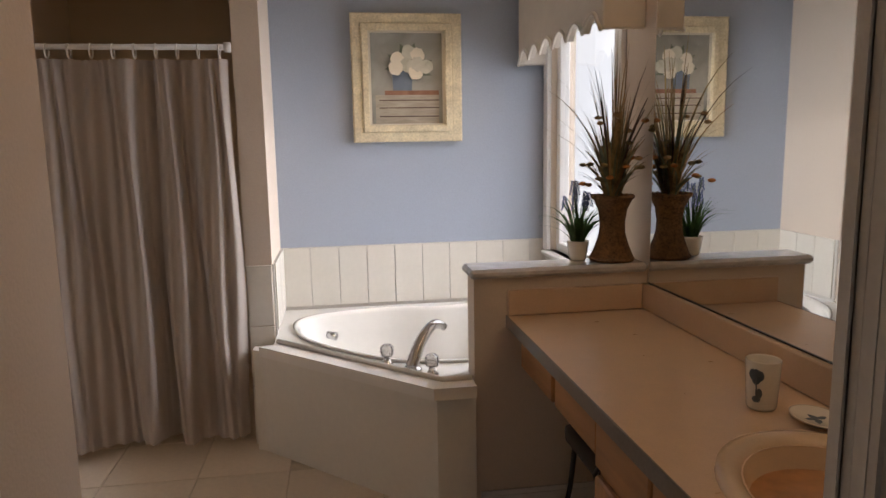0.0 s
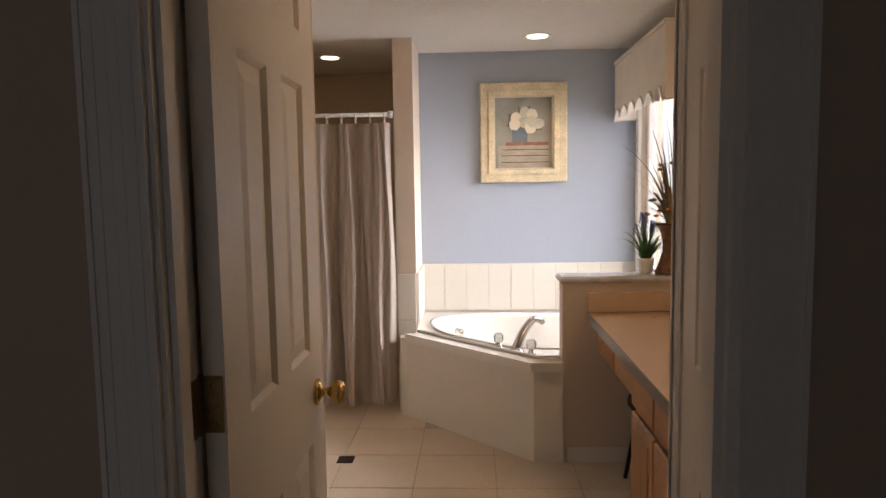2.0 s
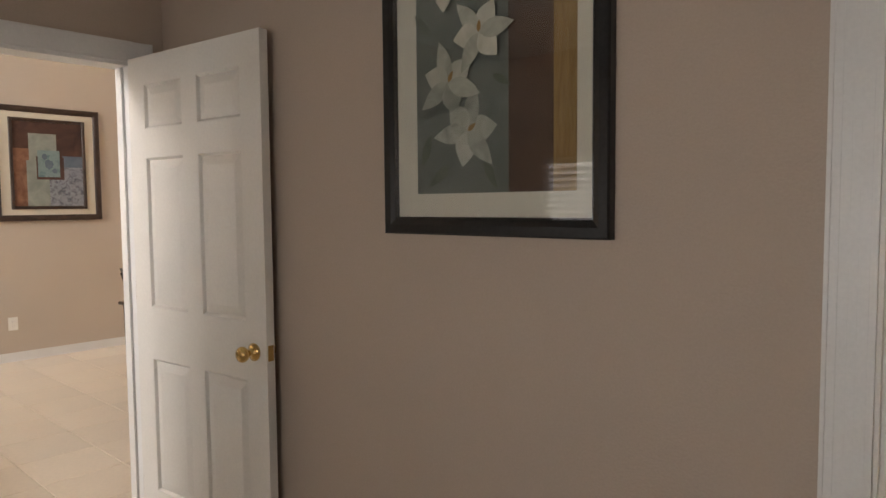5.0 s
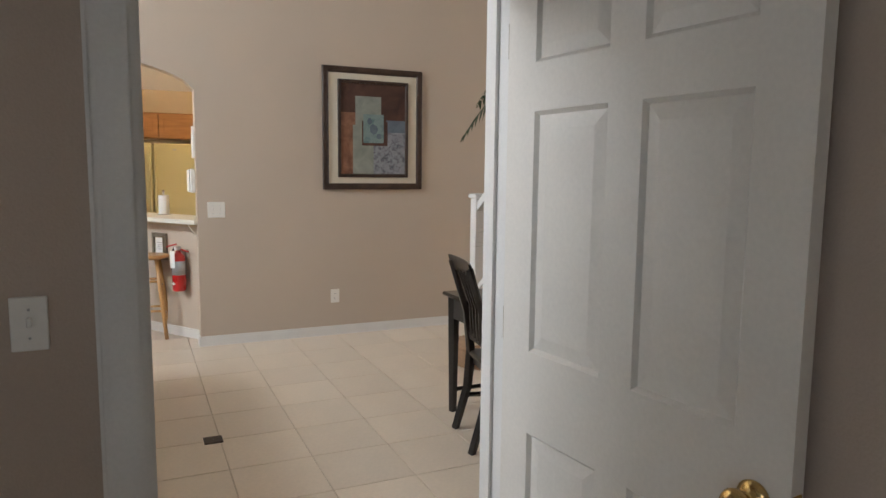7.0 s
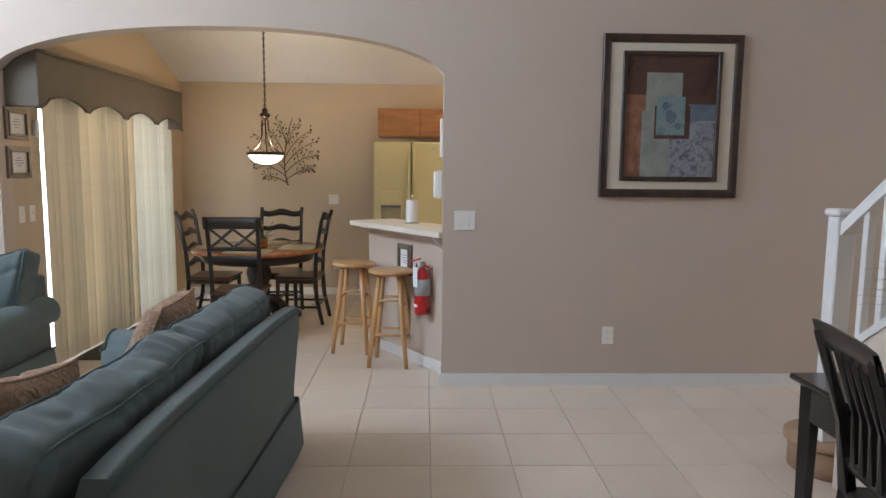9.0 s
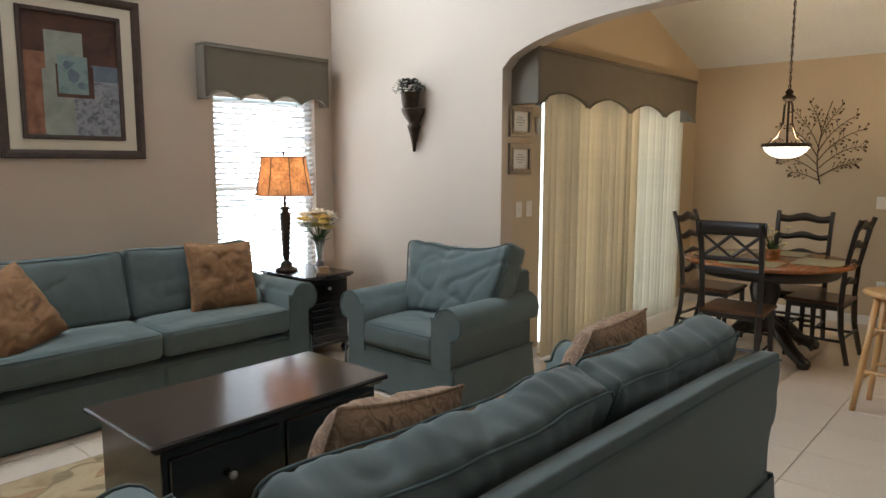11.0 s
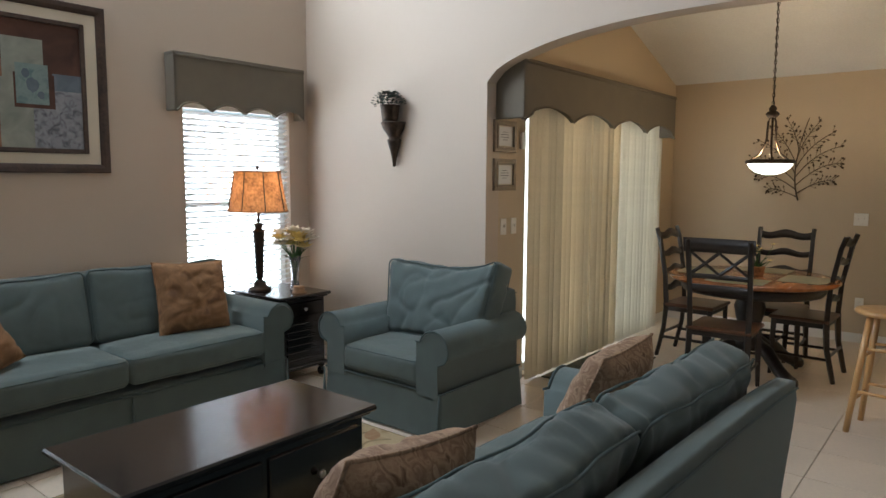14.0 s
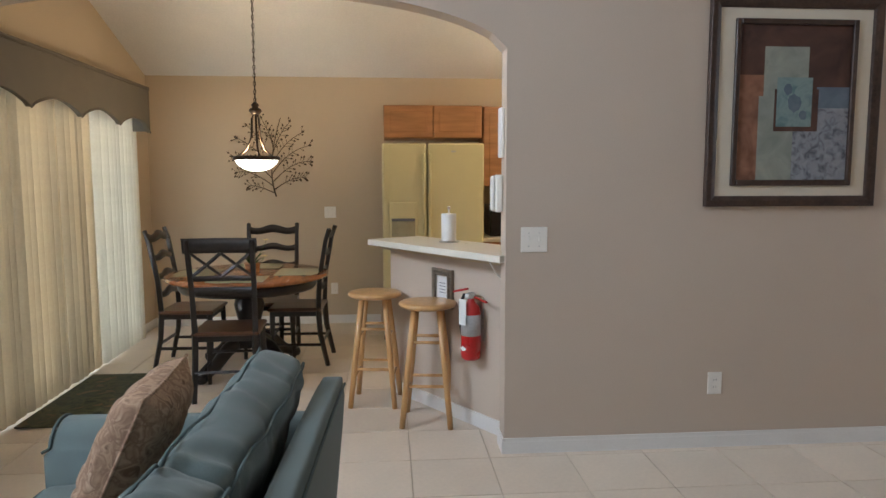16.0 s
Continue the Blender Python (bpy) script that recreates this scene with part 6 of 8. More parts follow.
def bouquet(x, y, label, h, heads, spread, seed, mats, vase_mat, z=0.646):
    b = thing("flower_vase", label, "vase", at=T(x, y, z))
    part("vase", Mesh().lathe([(0, 0), (0.038, 0), (0.036, 0.02), (0.028, h * 0.3), (0.034, h * 0.75), (0.048, h), (0.045, h), (0.030, h * 0.75), (0.024, h * 0.3), (0.030, 0.02), (0, 0.015)], n=24), vase_mat, b)
    rng = random.Random(seed)
    for i in range(heads):
        a = rng.uniform(0, 6.28)
        r = spread * math.sqrt(rng.random())
        p = Vector((r * math.cos(a), r * math.sin(a), h + 0.05 + 0.11 * rng.random() + 0.05 * (1 - r / spread)))
        st = part("stem", Mesh().tube([(0, 0, 0.03), (p.x * 0.3, p.y * 0.3, h), p], 0.0025, 5), LEAF, b)
        me = Mesh()
        for ring, (nn, ln, up) in enumerate(((7, 0.088, 0.35), (6, 0.068, 0.9), (4, 0.042, 1.6))):
            for k in range(nn):
                aa = 2 * math.pi * k / nn + ring
                d_ = Vector((math.cos(aa), math.sin(aa), up)).normalized()
                sd = Vector((-math.sin(aa), math.cos(aa), 0))
                w_ = ln * 0.42
                me.add([p, p + d_ * ln * 0.5 - sd * w_, p + d_ * ln * 0.55 + Vector((0, 0, -0.006)), p + d_ * ln * 0.5 + sd * w_, p + d_ * ln],
                       [(0, 1, 2), (0, 2, 3), (1, 4, 2), (2, 4, 3)], True)
        part("blossom", me, mats[i % len(mats)], st)
    tuft(seed + 1, 14, (0, 0, h * 0.8), spread * 1.1, 0.08, 0.18, [LEAF], b, "foliage", 0.012, 0.4)


bouquet(-6.52, -4.62, "white and yellow silk flowers in a glass vase", 0.26, 26, 0.135, 31, [PETALW, PETALW, PETALY], CRYST)
bouquet(-3.44, -4.78, "short vase of cream silk roses with leaves", 0.115, 16, 0.11, 33, [PETALW, PETALW], NICKEL)
for _x, _y, _r, _h in ((-6.46, -4.50, 0.042, 0.05), (-3.655, -4.56, 0.05, 0.075)):
    cj = thing("coaster_stack", "stack of round brown coasters in a holder", "coasters", "coaster stacks", T(_x, _y, 0.646))
    for k in range(int(_h / 0.0145)):
        part("coaster", Mesh().lathe([(0, 0), (_r, 0), (_r + 0.001, 0.006), (_r, 0.012), (0, 0.012)], (0, 0, 0.008 + k * 0.0135), 28), CANDLE, cj)
    part("holder", Mesh().lathe([(0, 0), (_r + 0.012, 0), (_r + 0.012, 0.007), (0, 0.007)], n=28), CANDLE, cj)

# picture over the sofa and picture on the arch wall: same abstract print
def abstract_layers(w, h, flip=False):
    k = w / 0.55
    s = lambda x0, x1, z0, z1: rect(x0 * k, x1 * k, z0 * k, z1 * k)
    lay = [("inner_frame", s(-0.275, 0.275, -0.355, 0.355), FRAME_D), ("paint_ground", s(-0.25, 0.25, -0.33, 0.33), ART_UMB),
           ("paint_block", s(-0.25, -0.14, -0.33, 0.12), ART_RUST), ("paint_block", s(-0.25, -0.12, 0.12, 0.30), ART_UMB),
           ("paint_block", s(-0.14, 0.06, 0.02, 0.24), ART_CELA), ("paint_block", s(-0.16, 0.0, -0.33, 0.03), ART_CELA),
           ("paint_block", s(0.0, 0.25, -0.33, 0.0), ART_BLUE), ("paint_block", s(0.10, 0.25, -0.02, 0.07), ART_SLATE),
           ("paint_block", s(-0.09, 0.11, -0.12, 0.06), ART_UMB), ("paint_block", s(-0.08, 0.08, -0.10, 0.11), ART_TEAL), ("paint_leaf", blob(0.0, 0.0, 0.035 * k, 4, 1.2), ART_SLATE),
           ("paint_leaf", blob(-0.03 * k, 0.06 * k, 0.022 * k, 5, 1.2), ART_SLATE), ("paint_leaf", blob(0.04 * k, -0.05 * k, 0.02 * k, 6, 1.2), ART_SLATE)]
    return lay


def inner_frame(p, w, h, t=0.028):
    """A raised dark fillet round the painted area."""
    for x0, x1, z0, z1 in ((-w / 2, -w / 2 + t, -h / 2, h / 2), (w / 2 - t, w / 2, -h / 2, h / 2), (-w / 2 + t, w / 2 - t, h / 2 - t, h / 2), (-w / 2 + t, w / 2 - t, -h / 2, -h / 2 + t)):
        part("inner_fillet", Mesh().span(x0, x1, -0.026, -0.0108, z0, z1, 0.004), FRAME_D, p)


pr1 = framed("abstract_print", 0.945, 1.085, "dark brown framed abstract print with a wide cream mat", 0.055, FRAME_D, T(XW, 1.283, 1.872) @ RZ(90), abstract_layers(0.67, 0.8), 0.03, step=False)
pr2 = framed("abstract_print", 0.88, 1.04, "brown framed abstract print with cream mat above the sofa", 0.055, FRAME_D, T(-4.915, YS, 2.04) @ RZ(180), abstract_layers(0.62, 0.74), 0.03, step=False)

inner_frame(pr1, 0.67, 0.865)
inner_frame(pr2, 0.62, 0.80)

# wall sconce with ivy
def sconce():
    s = thing("wall_sconce", "dark carved wall sconce holding green ivy", "wall sconce", at=T(XW, -4.03, 0))
    half = [(0, 1.58), (0.012, 1.585), (0.018, 1.64), (0.032, 1.70), (0.05, 1.76), (0.055, 1.78), (0.04, 1.79), (0.05, 1.81), (0.085, 1.86), (0.10, 1.90), (0.098, 1.91), (0, 1.91)]
    me = Mesh().lathe([(r, z) for r, z in half], (0.03, 0, 0), 18)
    me.v = [(max(0.001, x), y, z) for x, y, z in me.v]
    part("bracket", me, BRONZE, s)
    part("pot", Mesh().lathe([(0, 1.91), (0.055, 1.91), (0.06, 1.93), (0.072, 2.02), (0.076, 2.03), (0.0, 2.025)], (0.075, 0, 0), 18), BRONZE, s)
    rng = random.Random(12)
    me = Mesh()
    for i in range(300):
        a, b = rng.uniform(0, 6.28), rng.uniform(-0.3, 1.4)
        r = rng.uniform(0.04, 0.125)
        p = Vector((0.08 + 0.8 * r * math.cos(a) * math.cos(b), r * math.sin(a) * math.cos(b), 2.05 + 0.075 * math.sin(b)))
        p.x = max(0.012, p.x)
        d_ = Vector((math.cos(a), math.sin(a), rng.uniform(-0.4, 0.6))).normalized()
        sd = d_.cross(Vector((0, 0, 1))).normalized()
        l_ = rng.uniform(0.02, 0.036)
        me.add([p, p + d_ * l_ * 0.5 - sd * l_ * 0.45, p + d_ * l_ * 0.6 + Vector((0, 0, 0.005)), p + d_ * l_ * 0.5 + sd * l_ * 0.45, p + d_ * l_], [(0, 1, 2), (0, 2, 3), (1, 4, 2), (2, 4, 3)], True)
    o = part("ivy", me, LEAFIVY, s, "dense small green leaves")
    o["kind"] = "stuff"


sconce()


# ---- television and stand ----
def tv_stand():
    t = thing("tv_stand", "low espresso television stand against the wall", "tv stand")
    part("top", Mesh().span(-3.39, -2.72, -3.60, -2.08, 0.685, 0.72, 0.006), DARKW, t)
    part("body", Mesh().span(-3.38, -2.74, -3.55, -2.09, 0.08, 0.685, 0.004), DARKW, t)
    part("plinth", Mesh().span(-3.36, -2.76, -3.53, -2.11, 0.0, 0.08), DARKW, t)
    for k in range(3):
        y0 = -3.53 + k * 0.475
        d_ = part("door", Mesh().span(-3.398, -3.38, y0, y0 + 0.455, 0.11, 0.665, 0.004), DARKW, t)
        part("knob", Mesh().lathe([(0.006, 0), (0.006, 0.01), (0.013, 0.015), (0.013, 0.023), (0, 0.027)], n=12, m=T(-3.398, y0 + 0.40, 0.40) @ RY(-90)), NICKEL, d_)
    v = thing("television", "black flat television on an oval glass foot, switched off", "television", at=T(-3.13, -2.83, 0.72) @ RZ(1.5))
    part("cabinet", Mesh().span(-0.02, 0.05, -0.48, 0.48, 0.06, 0.70, 0.012), BLACKP, v)
    part("back_bulge", Mesh().span(0.05, 0.085, -0.36, 0.36, 0.12, 0.50, 0.015), BLACKP, v)
    part("screen", Mesh().span(-0.0225, -0.0205, -0.45, 0.45, 0.10, 0.67), SCREEN, v, "dark glossy screen")
    part("neck", Mesh().span(-0.01, 0.04, -0.08, 0.08, 0.012, 0.07, 0.006), BLACKP, v)
    part("foot", Mesh().lathe([(0, 0), (0.15, 0), (0.15, 0.006), (0.14, 0.012), (0, 0.014)], (0.0, 0.0, 0), 40, sx=0.85, sy=1.35), CHROME, v, "silver oval foot")
    b = thing("media_box", "dark media box standing on the television stand", "media box", at=T(-2.97, -2.27, 0.721))
    part("case", Mesh().box((0, 0, 0.045), (0.26, 0.30, 0.09), 0.006), BLACKP, b)
    part("front_panel", Mesh().box((-0.1325, 0, 0.05), (0.004, 0.27, 0.05)), SCREEN, b)
    for x, y, r_, nm in ((-3.29, -2.98, 14, "black"), (-3.30, -2.78, 4, "grey")):
        rm = thing("remote_control", nm + " remote control with pale keys lying on the stand", "remote control", "remotes", T(x, y, 0.721) @ RZ(r_))
        part("body", Mesh().box((0, 0, 0.010), (0.052, 0.155 if nm == "black" else 0.115, 0.02), 0.006), REMOTE if nm == "grey" else BLACKP, rm)
        for i in range(3):
            for j in range(6 if nm == "black" else 4):
                part("key", Mesh().box((-0.015 + 0.015 * i, -0.055 + 0.021 * j if nm == "black" else -0.035 + 0.021 * j, 0.0205), (0.009, 0.010, 0.002)), KEYCAP, rm)
    c = thing("power_cable", "black cables trailing behind the television", "cable")
    part("cord", Mesh().tube([(-3.00, -2.75, 0.80), (-2.88, -2.70, 0.74), (-2.80, -2.62, 0.73), (-2.76, -2.5, 0.728)], 0.004, 6), CABLE, c)
    part("cord", Mesh().tube([(-3.00, -2.85, 0.85), (-2.86, -2.80, 0.76), (-2.80, -2.9, 0.73), (-2.75, -3.0, 0.728)], 0.004, 6), CABLE, c)


tv_stand()


# ---- rugs ----
def area_rug():
    r = thing("area_rug", "cream rug with olive vines and rust leaves under the table", "rug")
    x0, x1, y0, y1 = -6.06, -3.55, -3.84, -1.80
    part("woven_field", Mesh().span(x0, x1, y0, y1, 0.0, 0.011, 0.004), RUGM, r)
    part("border", Mesh().tube([(x0, y0, 0.006), (x1, y0, 0.006), (x1, y1, 0.006), (x0, y1, 0.006), (x0, y0, 0.006)], 0.006, 6), RUGV, r)
    rng = random.Random(6)
    z = 0.0116
    for k in range(7):
        yb = y0 + 0.15 + k * 0.30
        vs, fs = [], []
        n = 60
        for i in range(n + 1):
            x = x0 + 0.08 + (x1 - x0 - 0.16) * i / n
            y = yb + 0.10 * math.sin(i * 0.42 + k * 1.7)
            vs += [(x, y - 0.011, z), (x, y + 0.011, z)]
        for i in range(n):
            fs.append((2 * i, 2 * i + 2, 2 * i + 3, 2 * i + 1))
        part("vine", Mesh().add(vs, fs), RUGV, r)
        for q in range(20):
            x = x0 + 0.2 + (x1 - x0 - 0.4) * q / 19 + rng.uniform(-0.04, 0.04)
            y = yb + 0.10 * math.sin((x - x0 - 0.08) / (x1 - x0 - 0.16) * n * 0.42 + k * 1.7)
            ang = rng.uniform(0, 360)
            pl = petal(x, y, ang, rng.uniform(0.13, 0.20), rng.uniform(0.03, 0.05))
            pl = [(min(x1 - 0.02, max(x0 + 0.02, a)), min(y1 - 0.02, max(y0 + 0.02, b))) for a, b in pl]
            part("leaf_motif", Mesh().add([(a, b, z + 0.0004 + 0.0004 * (q % 4) + 0.0016 * (k % 2)) for a, b in pl], [tuple(range(len(pl)))]), RUGT if q % 3 == 0 else RUGV, r)


area_rug()
dm = thing("door_mat", "dark green patterned mat in front of the sliding door", "door mat")
part("woven_field", Mesh().span(-8.72, -7.62, -3.10, -2.64, 0.0, 0.012, 0.004), MATM, dm)

# ---- dining ----
def dining_table():
    t = thing("dining_table", "round cherry-topped dining table on a black pedestal", "dining table", at=T(-8.815, -1.944))
    part("tabletop", Mesh().lathe([(0, 0.722), (0.585, 0.722), (0.608, 0.732), (0.612, 0.748), (0.600, 0.758), (0, 0.760)], n=64), TABLEW, t, "reddish wood top")
    part("apron", Mesh().lathe([(0.50, 0.64), (0.515, 0.66), (0.52, 0.722), (0.44, 0.722), (0.44, 0.64)], n=48), BLACKW, t)
    part("pedestal", Mesh().lathe([(0.16, 0.20), (0.16, 0.25), (0.10, 0.29), (0.075, 0.36), (0.10, 0.44), (0.115, 0.52), (0.09, 0.60), (0.16, 0.66), (0.20, 0.70), (0.20, 0.722)], n=28), BLACKW, t)
    for k in range(4):
        a = radians(45 + 90 * k + 8)
        c, s_ = math.cos(a), math.sin(a)
        pts = [(0.10 * c, 0.10 * s_, 0.24), (0.22 * c, 0.22 * s_, 0.20), (0.34 * c, 0.34 * s_, 0.10), (0.44 * c, 0.44 * s_, 0.055), (0.49 * c, 0.49 * s_, 0.050)]
        lg = part("leg", Mesh().tube(pts, [0.055, 0.052, 0.046, 0.042, 0.036], 12), BLACKW, t)
        part("bun_foot", Mesh().lathe([(0.02, 0), (0.042, 0.008), (0.052, 0.035), (0.046, 0.062), (0.0, 0.075)], (0.47 * c, 0.47 * s_, 0), 16), BLACKW, lg)


dining_table()


def tapered(pts, s0, s1):
    """A square-section bar through points."""
    return Mesh().tube(pts, [s0 + (s1 - s0) * i / (len(pts) - 1) for i in range(len(pts))], 4, smooth=False)


def chair_base(c, seat_mat):
    w, d = 0.44, 0.42
    st = Mesh().box((0, 0, 0.452), (w, d, 0.03), 0.010)
    part("seat", st, seat_mat, c, "dark reddish stained seat")
    part("seat_frame", Mesh().box((0, 0, 0.418), (w - 0.05, d - 0.05, 0.04), 0.004), BLACKW, c)
    for sx in (-1, 1):
        part("front_leg", tapered([(sx * 0.185, -0.175, 0.44), (sx * 0.19, -0.18, 0.2), (sx * 0.195, -0.185, 0.0)], 0.028, 0.018), BLACKW, c)
        part("back_leg", tapered([(sx * 0.195, 0.185, 0.46), (sx * 0.198, 0.20, 0.25), (sx * 0.20, 0.255, 0.0)], 0.027, 0.020), BLACKW, c)
        part("stretcher", tapered([(sx * 0.19, -0.18, 0.17), (sx * 0.198, 0.215, 0.17)], 0.012, 0.012), BLACKW, c)
        part("back_post", tapered([(sx * 0.195, 0.185, 0.44), (sx * 0.200, 0.20, 0.70), (sx * 0.205, 0.255, 1.00), (sx * 0.207, 0.285, 1.09)], 0.026, 0.018), BLACKW, c)
    part("stretcher", tapered([(-0.19, -0.18, 0.24), (0.19, -0.18, 0.24)], 0.012, 0.012), BLACKW, c)
    part("stretcher", tapered([(-0.198, 0.22, 0.20), (0.198, 0.22, 0.20)], 0.012, 0.012), BLACKW, c)


def slat_shape(w, h, wave, z, y, lean):
    me = Mesh()
    n = 18
    vs = []
    for i in range(n + 1):
        u = -1 + 2 * i / n
        x = u * w / 2
        up = wave * math.cos(u * math.pi * 1.5) * 0.5
        yy = y - 0.018 * (1 - u * u)
        for zz in (z - h / 2 + up * 0.6, z + h / 2 + up):
            vs += [(x, yy - 0.008 + lean * (zz - z), zz), (x, yy + 0.008 + lean * (zz - z), zz)]
    fs = []
    for i in range(n):
        a, b = 4 * i, 4 * i + 4
        fs += [(a, b, b + 2, a + 2), (b + 1, a + 1, a + 3, b + 3), (a + 2, b + 2, b + 3, a + 3), (a, a + 1, b + 1, b)]
    return me.add(vs, fs, True)


def ladder_chair(at):
    c = thing("dining_chair", "black ladder-back dining chair with a dark stained seat", "chair", "chairs round the table", at)
    chair_base(c, SEATW)
    for z, y in ((0.60, 0.197), (0.74, 0.212), (0.885, 0.237), (1.035, 0.267)):
        part("ladder_slat", slat_shape(0.40, 0.05 if z < 1 else 0.062, 0.03, z, y, 0.2), BLACKW, c)
    return c


def cross_chair(at):
    c = thing("dining_chair", "black cross-back dining chair with a dark stained seat", "chair", "chairs round the table", at)
    chair_base(c, SEATW)
    part("top_rail", slat_shape(0.47, 0.10, 0.0, 1.05, 0.272, 0.25), BLACKW, c)
    part("lower_rail", slat_shape(0.40, 0.05, 0.0, 0.745, 0.215, 0.2), BLACKW, c)
    part("mid_rail", slat_shape(0.40, 0.035, 0.0, 0.83, 0.228, 0.2), BLACKW, c)
    for k in range(2):
        x0, x1 = -0.19 + 0.19 * k, 0.19 * k
        for a, b in ((x0, x1), (x1, x0)):
            part("cross_bar", tapered([(a, 0.225, 0.845), ((a + b) / 2, 0.232, 0.92), (b, 0.252, 1.0)], 0.012, 0.012), BLACKW, c)
    return c


cross_chair(T(-8.25, -1.96) @ RZ(-90 + 2))
c1 = ladder_chair(T(-9.30, -1.86) @ RZ(93))
copy_thing(c1, T(-9.02, -2.42) @ RZ(178))
copy_thing(c1, T(-9.06, -1.60) @ RZ(-2))


def table_dressing():
    for a in (0, 90, 180, 270):
        pm = thing("placemat", "sage woven placemat on the dining table", "placemat", "placemats", T(-8.815, -1.944, 0.7605) @ RZ(a))
        part("weave", Mesh().add([(x, y, z) for z in (0.0, 0.003) for x, y in ((0.22, -0.20), (0.50, -0.20), (0.54, -0.12), (0.54, 0.12), (0.50, 0.20), (0.22, 0.20))],
                                 [(5, 4, 3, 2, 1, 0), (6, 7, 8, 9, 10, 11)] + [(i, (i + 1) % 6, (i + 1) % 6 + 6, i + 6) for i in range(6)]), PLACEM, pm)
    b = thing("centerpiece", "small basket of yellow silk flowers on the dining table", "flower basket", at=T(-8.86, -1.92, 0.761))
    part("basket", Mesh().lathe([(0, 0), (0.05, 0), (0.06, 0.06), (0.062, 0.07), (0.05, 0.07), (0, 0.06)], n=20), WICKER2, b)
    rng = random.Random(15)
    for i in range(9):
        a, r = rng.uniform(0, 6.28), rng.uniform(0.02, 0.13)
        p = Vector((r * math.cos(a), r * math.sin(a), 0.12 + 0.14 * rng.random()))
        st = part("stem", Mesh().tube([(0, 0, 0.05), p * 0.7, p], 0.002, 5), LEAF, b)
        me = Mesh()
        for k in range(6):
            aa = 2 * math.pi * k / 6
            me.add([p, p + Vector((0.02 * math.cos(aa - 0.4), 0.02 * math.sin(aa - 0.4), 0.008)), p + Vector((0.034 * math.cos(aa), 0.034 * math.sin(aa), 0.014)), p + Vector((0.02 * math.cos(aa + 0.4), 0.02 * math.sin(aa + 0.4), 0.008))], [(0, 1, 2, 3)])
        part("blossom", me, PETALY, st)
    tuft(17, 16, (0, 0, 0.05), 0.12, 0.08, 0.16, [LEAF], b, "foliage", 0.008, 0.4)


table_dressing()


def pendant():
    p = thing("pendant_lamp", "bronze pendant lamp with a lit alabaster bowl over the table", "pendant lamp", at=T(-8.79, -1.85, 0))
    top = _zc(-8.79)
    part("bowl", Mesh().lathe([(0.0, 1.535), (0.05, 1.537), (0.10, 1.555), (0.14, 1.585), (0.158, 1.615), (0.160, 1.622)], n=40), ALAB, p, "glowing alabaster glass bowl")
    part("rim", Mesh().lathe([(0.158, 1.618), (0.172, 1.622), (0.176, 1.636), (0.165, 1.648), (0.150, 1.648), (0.150, 1.62)], n=40), BRONZE, p)
    for k in range(3):
        a = 2 * math.pi * k / 3 + 0.3
        c, s_ = math.cos(a), math.sin(a)
        part("arm", Mesh().tube([(0.16 * c, 0.16 * s_, 1.64), (0.075 * c, 0.075 * s_, 1.70), (0.035 * c, 0.035 * s_, 1.80), (0.03 * c, 0.03 * s_, 1.93), (0.012 * c, 0.012 * s_, 1.97)], 0.008, 8), BRONZE, p)
    part("hub", Mesh().lathe([(0, 1.955), (0.03, 1.96), (0.05, 1.985), (0.04, 2.0), (0.022, 2.01), (0.03, 2.03), (0.012, 2.05), (0, 2.055)], n=20), BRONZE, p)
    n = 0
    z = 2.05
    while z < top - 0.06:
        pts = [(0.009 * math.cos(q) if n % 2 else 0.0, 0.0 if n % 2 else 0.009 * math.cos(q), z + 0.016 + 0.02 * math.sin(q)) for q in [2 * math.pi * k / 10 for k in range(11)]]
        part("chain_link", Mesh().tube(pts, 0.0028, 5, caps=False), BRONZE, p)
        z += 0.030
        n += 1
    part("cord", Mesh().tube([(0.004, 0.004, 2.04), (0.004, -0.004, top - 0.03)], 0.003, 5), BRONZE, p)
    part("canopy", Mesh().lathe([(0.0, top - 0.06), (0.03, top - 0.055), (0.065, top - 0.02), (0.065, top + 0.02)], n=24), BRONZE, p)


pendant()


